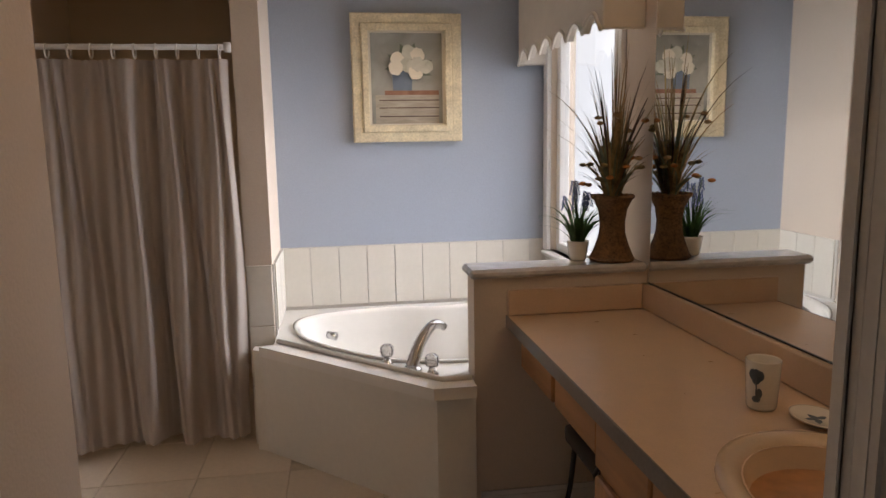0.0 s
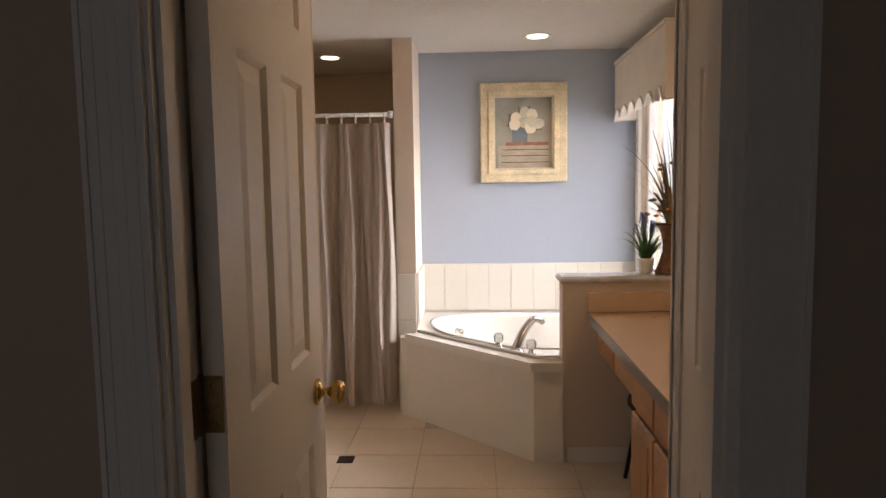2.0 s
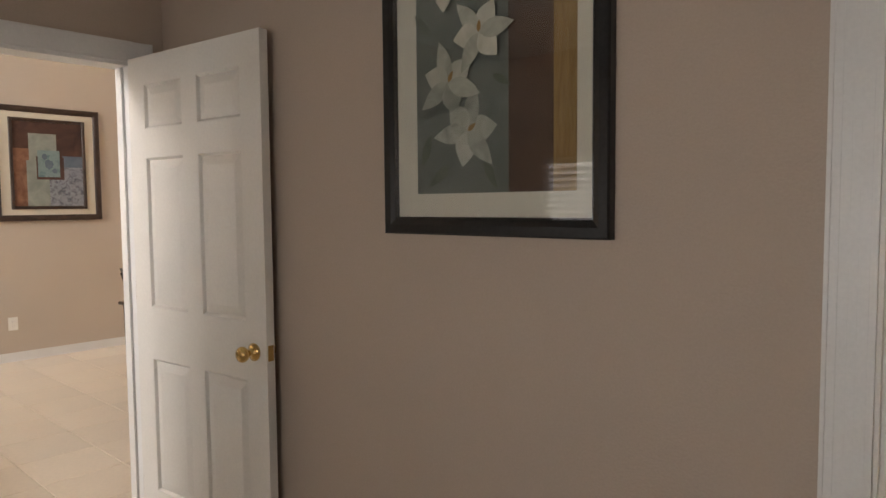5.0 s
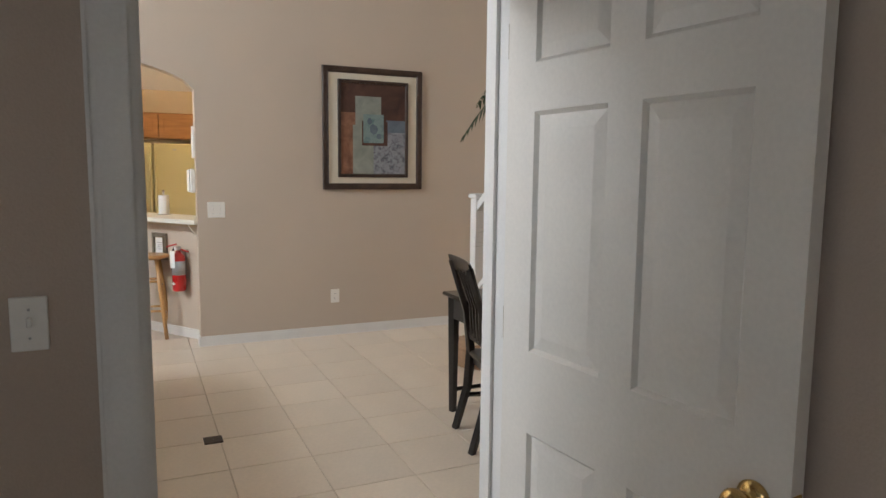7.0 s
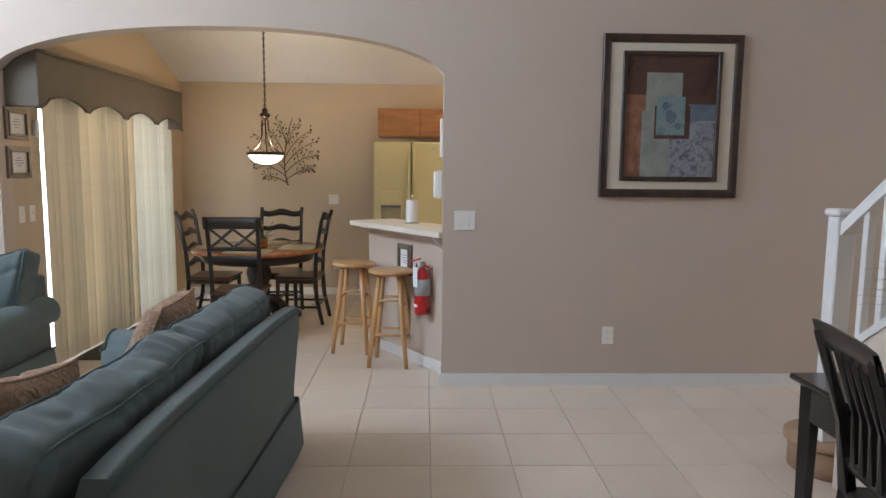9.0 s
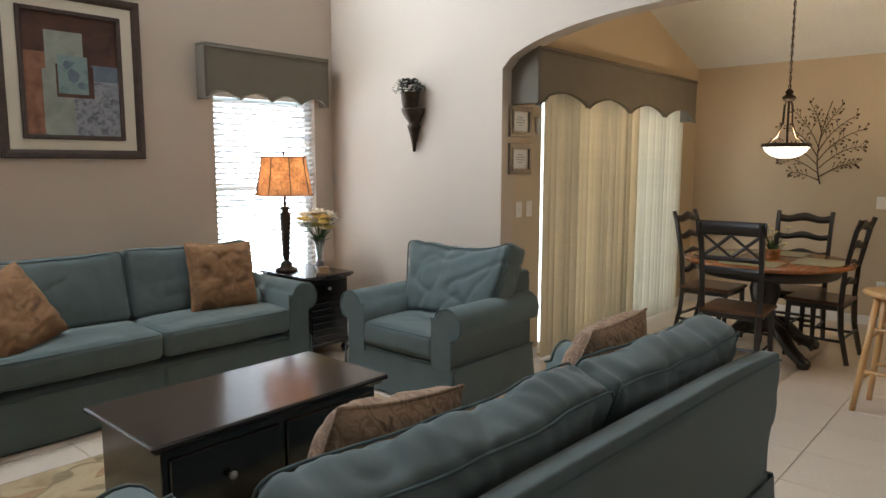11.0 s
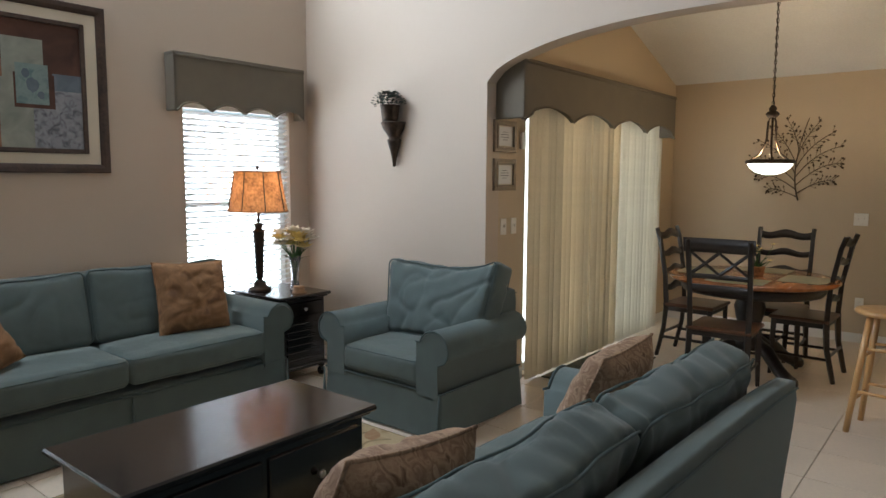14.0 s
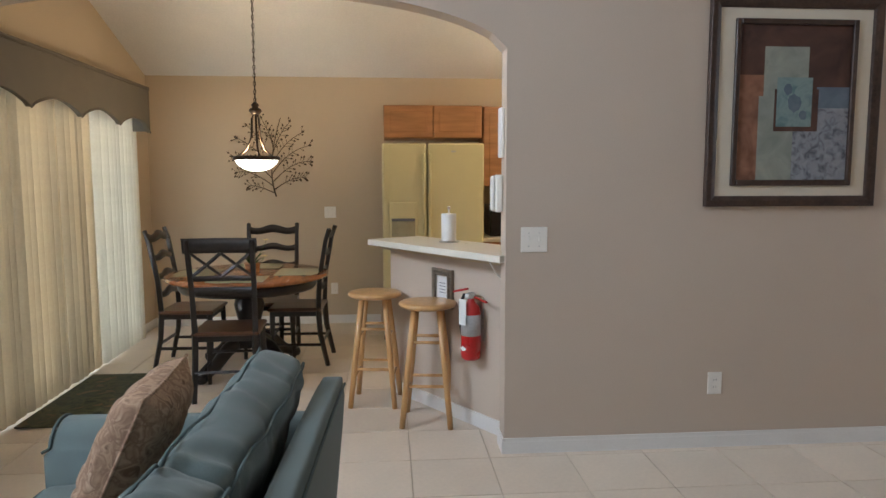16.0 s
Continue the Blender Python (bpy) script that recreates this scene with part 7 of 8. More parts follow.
def wall_branch():
    b = thing("wall_branch_art", "dark metal branch wall sculpture with small leaves", "wall art", at=T(-10.462, -1.98, 1.30))
    rng = random.Random(19)

    def leaf(p, a, l_):
        d_ = Vector((0, math.cos(a), math.sin(a)))
        sd = Vector((0, -math.sin(a), math.cos(a)))
        q = p + d_ * l_
        vs = [p, p + d_ * l_ * 0.45 - sd * l_ * 0.32, q, p + d_ * l_ * 0.45 + sd * l_ * 0.32, p + d_ * l_ * 0.45 + Vector((0.006, 0, 0))]
        return vs, [(0, 1, 4), (1, 2, 4), (2, 3, 4), (3, 0, 4), (3, 2, 1, 0)]
    def bez(p0, p1, p2, n):
        return [(1 - k / n) ** 2 * p0 + 2 * k / n * (1 - k / n) * p1 + (k / n) ** 2 * p2 for k in range(n + 1)]

    def at_yz(y, z):
        return Vector((0.008, y, z))
    trunk = bez(at_yz(0.0, 0.0), at_yz(-0.10, 0.30), at_yz(0.06, 0.78), 18)
    part("branch", Mesh().tube(trunk, [0.0075 - 0.004 * i / 18 for i in range(19)], 6), LEAFART, b)
    # limbs leave the trunk low and high and curl out to a round outline
    centre = at_yz(-0.035, 0.40)
    for start, deg, bend in ((1, 232, -0.10), (3, 205, -0.12), (5, 180, -0.10), (7, 152, -0.08), (9, 128, -0.05), (12, 104, -0.03),
                             (10, 62, 0.05), (8, 38, 0.08), (6, 16, 0.10), (4, -8, 0.12), (2, -34, 0.10)):
        d_ = Vector((0, math.cos(radians(deg)), math.sin(radians(deg))))
        end = centre + d_ * 0.375
        p0 = trunk[start]
        side = Vector((0, -d_.z, d_.y))
        pts = bez(p0, (p0 + end) / 2 + side * bend, end, 10)
        br = part("branch", Mesh().tube(pts, [0.0052 - 0.0024 * i / 10 for i in range(11)], 5), LEAFART, b)
        lv = Mesh()
        for k in range(3, 11):
            for sg in (-1, 1):
                if rng.random() < 0.72:
                    t0 = (pts[k] - pts[k - 1]).normalized()
                    aa = math.atan2(t0.z, t0.y) + sg * rng.uniform(0.5, 1.1)
                    tw = pts[k] + Vector((0.003, math.cos(aa) * 1, math.sin(aa))) * rng.uniform(0.02, 0.055)
                    lv.tube([pts[k], tw], 0.0022, 4)
                    vs, fs = leaf(tw, aa, rng.uniform(0.024, 0.036))
                    lv.add(vs, fs)
        vs, fs = leaf(pts[-1], radians(deg), 0.04)
        lv.add(vs, fs)
        part("foliage", lv, LEAFART, br)


wall_branch()


def cert(z, x, w=0.27, h=0.22):
    c = framed("certificate_frame", w, h, "small pewter-framed certificate on the wall", 0.035, FRAME_P, T(x, -3.212, z) @ RZ(180), [("paper", rect(-w / 2 + 0.05, w / 2 - 0.05, -h / 2 + 0.045, h / 2 - 0.045), PAPERW)], 0.022)
    for k, ww in enumerate((0.06, 0.10, 0.10, 0.05)):
        part("text_line", Mesh().add([(a, -0.0118, b) for a, b in rect(-ww / 2, ww / 2, 0.03 - k * 0.018 - 0.002, 0.03 - k * 0.018 + 0.002)], [(0, 1, 2, 3)]), INK, c)
    c["group"] = "certificates"


cert(1.79, -7.235)
cert(1.525, -7.235)


def switch_plate(at, gangs, label, kind="toggle"):
    s = thing("switch_plate" if kind != "outlet" else "wall_outlet", label, "light switch" if kind != "outlet" else "outlet", at=at)
    w = 0.07 + 0.046 * (gangs - 1)
    part("plate", Mesh().box((0, -0.003, 0), (w, 0.006, 0.115), 0.0025), IVORY, s)
    for g in range(gangs):
        x = (g - (gangs - 1) / 2) * 0.046
        if kind == "outlet":
            part("receptacle", Mesh().box((x, -0.0065, 0.0), (0.033, 0.003, 0.067), 0.001), IVORY, s)
            for z in (-0.019, 0.019):
                for dx in (-0.006, 0.006):
                    part("slot", Mesh().box((x + dx, -0.0082, z), (0.002, 0.001, 0.008)), INK, s)
        else:
            part("toggle", Mesh().box((x, -0.010, 0.004), (0.009, 0.012, 0.022), 0.002, m=None), IVORY, s)
            for z in (-0.03, 0.03):
                part("screw", Mesh().lathe([(0.003, 0), (0.002, 0.001), (0, 0.0012)], n=8, m=T(x, -0.006, z) @ RX(90)), NICKEL, s)
    return s


switch_plate(T(XW, -0.10, 1.16) @ RZ(90) @ Matrix.Diagonal((1.22, 1, 1.15, 1)), 2, "white double light switch plate on the beige wall")
switch_plate(T(XW, 0.915, 0.36) @ RZ(90) @ Matrix.Diagonal((1.15, 1, 1.08, 1)), 1, "white wall outlet low on the beige wall", "outlet")
switch_plate(T(-10.47, -1.45, 1.14) @ RZ(90), 2, "white double light switch plate on the dining wall")
switch_plate(T(-10.47, -1.42, 0.36) @ RZ(90), 1, "white outlet low on the dining wall", "outlet")
switch_plate(T(-7.24, -3.21, 1.16) @ RZ(180), 1, "white light switch beside the sliding door")
switch_plate(T(-7.37, -3.21, 1.16) @ RZ(180), 1, "white light switch beside the sliding door")
switch_plate(T(-2.66, -0.93, 1.175) @ RZ(90), 1, "white light switch beside the bedroom doorway")
al = thing("alarm_sensor", "small white door alarm sensor near the sliding door", "sensor", at=T(-7.46, -3.21, 1.77) @ RZ(180))
part("case", Mesh().box((0, -0.014, 0), (0.05, 0.028, 0.12), 0.006), IVORY, al)

# ---- bar and kitchen ----
BA, BB = Vector((-7.19, -0.17, 0)), Vector((-8.19, -0.85, 0))
BD = (BB - BA).normalized()
BN = Vector((BD.y, -BD.x, 0))
if BN.dot(Vector((-4, -1.5, 0)) - BA) < 0:
    BN = -BN


def bar_poly(a0, a1, n0, n1):
    return [tuple((BA + BD * a + BN * n)[:2]) for a, n in ((a0, n0), (a1, n0), (a1, n1), (a0, n1))]


LB = (BB - BA).length
hw = Mesh().prism(bar_poly(0.0, LB, -0.14, 0.0), 0, 1.02)
tagged(hw.ob("wall_bar", WALL), "beige half wall under the breakfast bar", "wall", kind="structure")
bbd = Mesh().prism(bar_poly(0.02, LB, 0.0, 0.014), 0, 0.085)
tagged(bbd.ob("baseboard", TRIM), "white baseboard along the bar wall", "baseboard", kind="structure")
bt = thing("breakfast_bar", "white laminate breakfast bar top on the half wall", "counter")
pl = bar_poly(-0.06, LB + 0.02, -0.26, 0.17)
part("top", Mesh().prism(pl, 1.035, 1.072), BARTOP, bt)
part("support", Mesh().prism(bar_poly(0.02, LB - 0.02, -0.18, 0.09), 1.005, 1.035), WALL_TAN, bt, "tan strip under the bar edge")


def bar_stool(at, label):
    s = thing("bar_stool", label, "bar stool", "bar stools", at)
    part("seat", Mesh().lathe([(0, 0.708), (0.150, 0.708), (0.170, 0.716), (0.176, 0.728), (0.170, 0.740), (0.14, 0.744), (0, 0.742)], n=36), PINE, s, "round natural wood seat")
    for k in range(4):
        a = radians(45 + 90 * k)
        c, s_ = math.cos(a), math.sin(a)
        part("leg", Mesh().tube([(0.105 * c, 0.105 * s_, 0.71), (0.155 * c, 0.155 * s_, 0.36), (0.205 * c, 0.205 * s_, 0.0)], [0.019, 0.020, 0.017], 10), PINE, s)
        a2 = radians(135 + 90 * k)
        c2, s2 = math.cos(a2), math.sin(a2)
        for z, r in ((0.20 + 0.05 * (k % 2), 0.172 - 0.007 * (k % 2)), (0.46 + 0.05 * (k % 2), 0.136 - 0.007 * (k % 2))):
            part("rung", Mesh().tube([(r * c, r * s_, z), (r * c2, r * s2, z)], 0.010, 8), PINE, s)
    return s


bar_stool(T(-7.95, -0.955) @ RZ(-8), "natural wood round-seat bar stool at the breakfast bar")
bar_stool(T(-7.56, -0.63) @ RZ(-8), "natural wood round-seat bar stool at the breakfast bar")

# framed notice leaning on the bar wall above the stools
MB = Matrix(((-BD.x, -BN.x, 0, 0), (-BD.y, -BN.y, 0, 0), (0, 0, 1, 0), (0, 0, 0, 1)))


def on_bar(a, z, off=0.0):
    p = BA + BD * a + BN * off
    return Matrix.Translation((p.x, p.y, z)) @ MB


nf = framed("notice_frame", 0.20, 0.24, "small pewter-framed notice on the bar wall", 0.035, FRAME_P, on_bar(0.62, 0.80, 0.002), [("paper", rect(-0.055, 0.055, -0.075, 0.075), PAPERW)], 0.022)
for k in range(4):
    part("text_line", Mesh().add([(a, -0.0118, b) for a, b in rect(-0.03, 0.03, 0.03 - k * 0.02, 0.034 - k * 0.02)], [(0, 1, 2, 3)]), INK, nf)


def extinguisher():
    e = thing("fire_extinguisher", "red fire extinguisher with a white label hanging on the bar wall", "fire extinguisher", at=on_bar(0.28, 0.43, 0.075))
    part("cylinder", Mesh().lathe([(0, 0), (0.045, 0), (0.056, 0.012), (0.058, 0.03), (0.058, 0.27), (0.05, 0.31), (0.028, 0.335), (0.02, 0.345), (0.02, 0.36), (0, 0.36)], n=28), RED, e)
    part("label", Mesh().lathe([(0.0586, 0.145), (0.0586, 0.268)], n=28), KEYCAP, e, "grey printed label")
    part("tag", Mesh().box((0.0, -0.064, 0.285), (0.06, 0.002, 0.15)), PAPERW, e, "white inspection tag")
    part("emblem", Mesh().add([(-0.03, -0.0595, 0.07), (0, -0.0595, 0.055), (0.03, -0.0595, 0.07), (0, -0.0595, 0.085)], [(0, 1, 2, 3)]), PAPERW, e)
    part("valve", Mesh().box((0, 0, 0.375), (0.035, 0.04, 0.04), 0.006), NICKEL, e)
    part("lever", Mesh().box((0.02, -0.01, 0.405), (0.13, 0.02, 0.012), 0.004, m=RY(-14)), RED, e)
    part("handle", Mesh().box((0.03, -0.01, 0.375), (0.11, 0.018, 0.010), 0.004, m=RY(10)), RED, e)
    part("gauge", Mesh().lathe([(0, 0), (0.016, 0), (0.016, 0.012), (0, 0.013)], n=18, m=T(0, -0.02, 0.375) @ RX(90)), PAPERW, e)
    part("hose", Mesh().tube([(-0.02, 0, 0.375), (-0.06, 0, 0.37), (-0.085, -0.01, 0.32), (-0.08, -0.01, 0.22), (-0.066, -0.01, 0.14)], 0.011, 10), RUBBER, e)
    part("bracket", Mesh().span(-0.03, 0.03, 0.058, 0.075, 0.10, 0.36), NICKEL, e)


extinguisher()
cd = thing("phone_cable", "thin white cord hanging from the bar end", "cable")
_p = [BA + BD * q + BN * n for q, n in ((0.03, 0.16), (0.05, 0.10), (0.06, 0.02), (0.08, 0.008), (0.07, 0.008))]
part("cord", Mesh().tube([(_p[0].x, _p[0].y, 1.03), (_p[1].x, _p[1].y, 0.97), (_p[2].x, _p[2].y, 0.90), (_p[3].x, _p[3].y, 0.78), (_p[4].x, _p[4].y, 0.62)], 0.004, 6), IVORY, cd)
pt = thing("paper_towel", "roll of white paper towels on a holder on the bar", "paper towel", at=Matrix.Translation(BA + BD * 0.72 - BN * 0.12 + Vector((0, 0, 1.073))) @ Matrix.Diagonal((0.85, 0.85, 0.78, 1)))
part("base", Mesh().lathe([(0, 0), (0.075, 0), (0.075, 0.010), (0, 0.014)], n=28), NICKEL, pt)
part("roll", Mesh().lathe([(0.02, 0.014), (0.055, 0.014), (0.056, 0.02), (0.056, 0.228), (0.055, 0.234), (0.02, 0.234)], n=28), PAPERW, pt)
part("finial", Mesh().lathe([(0.006, 0.23), (0.006, 0.265), (0.014, 0.275), (0.012, 0.29), (0, 0.298)], n=14), CHROME, pt)


def fridge():
    f = thing("refrigerator", "bisque side-by-side refrigerator with a door dispenser", "refrigerator", at=T(-9.585, -0.46))
    part("cabinet", Mesh().span(-0.70, -0.07, -0.455, 0.455, 0.02, 1.765, 0.008), FRIDGE, f)
    part("freezer_door", Mesh().span(-0.065, 0.0, -0.455, -0.06, 0.10, 1.79, 0.014), FRIDGE, f)
    part("fridge_door", Mesh().span(-0.065, 0.0, -0.05, 0.455, 0.10, 1.79, 0.014), FRIDGE, f)
    part("kick_grille", Mesh().span(-0.06, -0.02, -0.45, 0.45, 0.02, 0.09), BLACKP, f)
    part("handle", Mesh().span(0.0, 0.035, -0.095, -0.065, 0.45, 1.70, 0.01), FRIDGE, f)
    part("handle", Mesh().span(0.0, 0.035, -0.045, -0.015, 0.45, 1.70, 0.01), FRIDGE, f)
    d_ = part("dispenser", Mesh().span(-0.002, 0.012, -0.395, -0.145, 0.94, 1.27, 0.01), FRIDGE, f)
    # no hollow here: a darker plate paints the shade of the recess
    part("recess", Mesh().span(0.010, 0.014, -0.375, -0.165, 0.96, 1.10), PLACEM, d_, "dispenser recess as a flat plate, its shade put into the colour")
    part("spout_bar", Mesh().span(0.010, 0.030, -0.375, -0.165, 1.10, 1.125, 0.004), INK, d_, "dark grey dispenser spout bar")
    part("emblem", Mesh().span(0.0, 0.003, 0.16, 0.20, 1.71, 1.725), NICKEL, f)


fridge()


def upper_cabinet(y0, y1, z0, z1, doors, x=-10.47, depth=0.40):
    c = thing("upper_cabinet", "oak upper kitchen cabinet with raised-panel doors", "cabinet", "kitchen cabinets")
    part("body", Mesh().span(x, x + depth, y0, y1, z0, z1, 0.003), OAKH, c)
    w = (y1 - y0) / doors
    for k in range(doors):
        a, b = y0 + k * w + 0.006, y0 + (k + 1) * w - 0.006
        d_ = part("door", Mesh().span(x + depth, x + depth + 0.02, a, b, z0 + 0.006, z1 - 0.006, 0.005), OAKH, c)
        part("raised_panel", Mesh().span(x + depth + 0.018, x + depth + 0.026, a + 0.055, b - 0.055, z0 + 0.06, z1 - 0.06, 0.006), OAKH, d_)


upper_cabinet(-0.90, 0.04, 1.86, 2.17, 2)
upper_cabinet(0.06, 0.70, 1.40, 2.17, 1, depth=0.33)
bc = thing("base_cabinet", "oak base kitchen cabinet beside the refrigerator", "cabinet", "kitchen cabinets")
part("body", Mesh().span(-10.47, -9.87, 0.02, 0.62, 0.0, 0.88, 0.004), OAK, bc)
part("counter", Mesh().span(-10.47, -9.84, 0.02, 0.62, 0.88, 0.92, 0.006), BARTOP, bc)
mw = thing("microwave_oven", "black microwave oven under the upper cabinet", "microwave", at=T(-10.20, 0.36, 0.921))
part("case", Mesh().box((0, 0, 0.15), (0.42, 0.50, 0.30), 0.008), BLACKP, mw)
part("door", Mesh().box((0.215, -0.06, 0.15), (0.015, 0.36, 0.27), 0.004), SCREEN, mw)
part("control_panel", Mesh().box((0.214, 0.19, 0.15), (0.012, 0.11, 0.27), 0.003), NICKEL, mw)
tp = thing("wall_phone", "white wall telephone on the arch jamb inside the kitchen", "telephone", at=T(XW - 0.11, -0.25, 1.40))
part("case", Mesh().box((0, -0.022, 0), (0.07, 0.04, 0.20), 0.008), IVORY, tp)
part("handset", Mesh().box((0, -0.052, 0), (0.045, 0.025, 0.19), 0.010), IVORY, tp)
wb = thing("wall_board", "slim white framed board on the arch jamb", "board", at=T(XW - 0.10, -0.25, 1.72))
part("frame", Mesh().box((0, -0.011, 0), (0.09, 0.02, 0.26), 0.004), IVORY, wb)

# ---- desk, stairs and plants beyond the doorway ----
def writing_desk():
    d = thing("writing_desk", "black wooden writing desk with a drawer by the stairs", "desk")
    x0, x1, y0, y1 = -4.84, -3.70, 1.00, 1.56
    part("top", Mesh().span(x0, x1, y0, y1, 0.735, 0.76, 0.008), DARKW, d)
    part("apron", Mesh().span(x0 + 0.07, x1 - 0.07, y0 + 0.04, y1 - 0.04, 0.60, 0.735), BLACKW, d)
    q = part("drawer_front", Mesh().span(-4.62, -4.02, y0 + 0.022, y0 + 0.04, 0.615, 0.72, 0.004), BLACKW, d)
    part("knob", Mesh().lathe([(0.006, 0), (0.006, 0.012), (0.015, 0.018), (0.016, 0.026), (0, 0.031)], n=14, m=T(-4.32, y0 + 0.022, 0.667) @ RX(90)), NICKEL, q)
    for x in (x0 + 0.06, x1 - 0.06):
        for y in (y0 + 0.055, y1 - 0.055):
            part("leg", tapered([(x, y, 0.735), (x, y, 0.0)], 0.036, 0.024), BLACKW, d)
        part("stretcher", tapered([(x, y0 + 0.05, 0.14), (x, y1 - 0.05, 0.14)], 0.015, 0.015), BLACKW, d)
    part("stretcher", tapered([(x0 + 0.06, 1.40, 0.14), (x1 - 0.06, 1.40, 0.14)], 0.015, 0.015), BLACKW, d)


writing_desk()


def desk_chair():
    c = thing("desk_chair", "black slat-back wooden chair pulled up to the desk", "chair", at=T(-4.27, 1.17) @ RZ(168))
    part("seat", Mesh().box((0, -0.02, 0.452), (0.44, 0.43, 0.035), 0.012), BLACKW, c)
    part("seat_frame", Mesh().box((0, -0.02, 0.415), (0.39, 0.38, 0.04)), BLACKW, c)
    for sx in (-1, 1):
        part("front_leg", tapered([(sx * 0.185, -0.20, 0.44), (sx * 0.19, -0.205, 0.0)], 0.028, 0.020), BLACKW, c)
        part("back_leg", tapered([(sx * 0.19, 0.18, 0.46), (sx * 0.19, 0.20, 0.25), (sx * 0.19, 0.27, 0.0)], 0.030, 0.022), BLACKW, c)
        part("back_post", tapered([(sx * 0.19, 0.18, 0.44), (sx * 0.20, 0.21, 0.70), (sx * 0.205, 0.30, 1.0)], 0.028, 0.02), BLACKW, c)
        part("stretcher", tapered([(sx * 0.19, -0.20, 0.2), (sx * 0.19, 0.215, 0.2)], 0.013, 0.013), BLACKW, c)
    part("top_rail", slat_shape(0.46, 0.085, 0.0, 0.985, 0.295, 0.3), BLACKW, c)
    part("lower_rail", slat_shape(0.40, 0.045, 0.0, 0.56, 0.195, 0.2), BLACKW, c)
    for k in range(5):
        x = -0.13 + 0.065 * k
        part("back_slat", Mesh().tube([(x, 0.19, 0.57), (x, 0.20, 0.75), (x, 0.27, 0.96)], [0.014, 0.016, 0.014], 4, smooth=False), BLACKW, c)


desk_chair()


def stairs():
    s = thing("staircase", "staircase with white balusters rising beside the desk", "staircase", at=T(-0.16, 0, 0), kind="structure")
    y0, y1 = 1.60, 2.55
    run, rise = 0.255, 0.187
    x = -5.42
    # rounded bottom step
    me = Mesh()
    me.lathe([(0.0, 0.0), (0.20, 0.0), (0.20, 0.145), (0.0, 0.145)], (-5.52, 1.72, 0), 28)
    me.span(-5.72, -5.40, 1.72, y1, 0, 0.145)
    part("bottom_step", me, STEP, s, "tan carpeted rounded bottom step")
    tr = Mesh().lathe([(0.0, 0.145), (0.225, 0.145), (0.225, 0.175), (0, 0.175)], (-5.52, 1.72, 0), 28)
    tr.span(-5.745, -5.40, 1.72, y1, 0.145, 0.175)
    part("tread", tr, STEP, s, "tan tread")
    for k in range(1, 12):
        xa = -5.55 + run * k
        if xa + run > -2.50:
            break
        part("riser", Mesh().span(xa, xa + 0.02, y0 + 0.05, y1, 0.0, rise * (k + 1) - 0.03), TRIM, s)
        part("tread", Mesh().span(xa - 0.02, xa + run, y0 + 0.05, y1, rise * (k + 1) - 0.03, rise * (k + 1), 0.01), STEP, s)
    # closed stringer wall beneath the rail
    sl = rise / run
    zb = lambda xx: 0.62 + sl * (xx + 5.34)
    me = Mesh()
    me.add([(-5.30, y0, 0), (-2.51, y0, 0), (-2.51, y0, zb(-2.51)), (-5.30, y0, zb(-5.30)),
            (-5.30, y0 + 0.09, 0), (-2.51, y0 + 0.09, 0), (-2.51, y0 + 0.09, zb(-2.51)), (-5.30, y0 + 0.09, zb(-5.30))],
           [(0, 1, 2, 3), (5, 4, 7, 6), (3, 2, 6, 7), (0, 3, 7, 4), (1, 5, 6, 2), (0, 4, 5, 1)])
    part("stringer_wall", me, WALL_CREAM, s, "cream wall under the stair rail")
    ang = math.atan(sl)

    def sloped(xa, xb, dz, h, w):
        m_ = Mesh()
        yc = y0 + 0.045
        vs = []
        for xx in (xa, xb):
            for yy in (yc - w / 2, yc + w / 2):
                for hh in (0, h):
                    vs.append((xx, yy, zb(xx) + dz + hh))
        return m_.add(vs, [(0, 1, 3, 2), (4, 6, 7, 5), (0, 4, 5, 1), (2, 3, 7, 6), (1, 5, 7, 3), (0, 2, 6, 4)])
    part("shoe_rail", sloped(-5.34, -2.51, 0.0, 0.045, 0.11), TRIM, s)
    part("hand_rail", sloped(-5.42, -2.51, 0.64, 0.065, 0.065), TRIM, s, "white painted hand rail")
    nw = part("newel_post", Mesh().span(-5.50, -5.41, y0, y0 + 0.09, 0.175, 1.30, 0.006), TRIM, s, "white square newel post")
    part("newel_cap", Mesh().span(-5.515, -5.395, y0 - 0.015, y0 + 0.105, 1.30, 1.335, 0.01), TRIM, nw)
    xx = -5.25
    while xx < -2.6:
        part("baluster", Mesh().span(xx - 0.019, xx + 0.019, y0 + 0.026, y0 + 0.064, zb(xx) + 0.03, zb(xx) + 0.66, 0.003), TRIM, s)
        xx += 0.128


stairs()


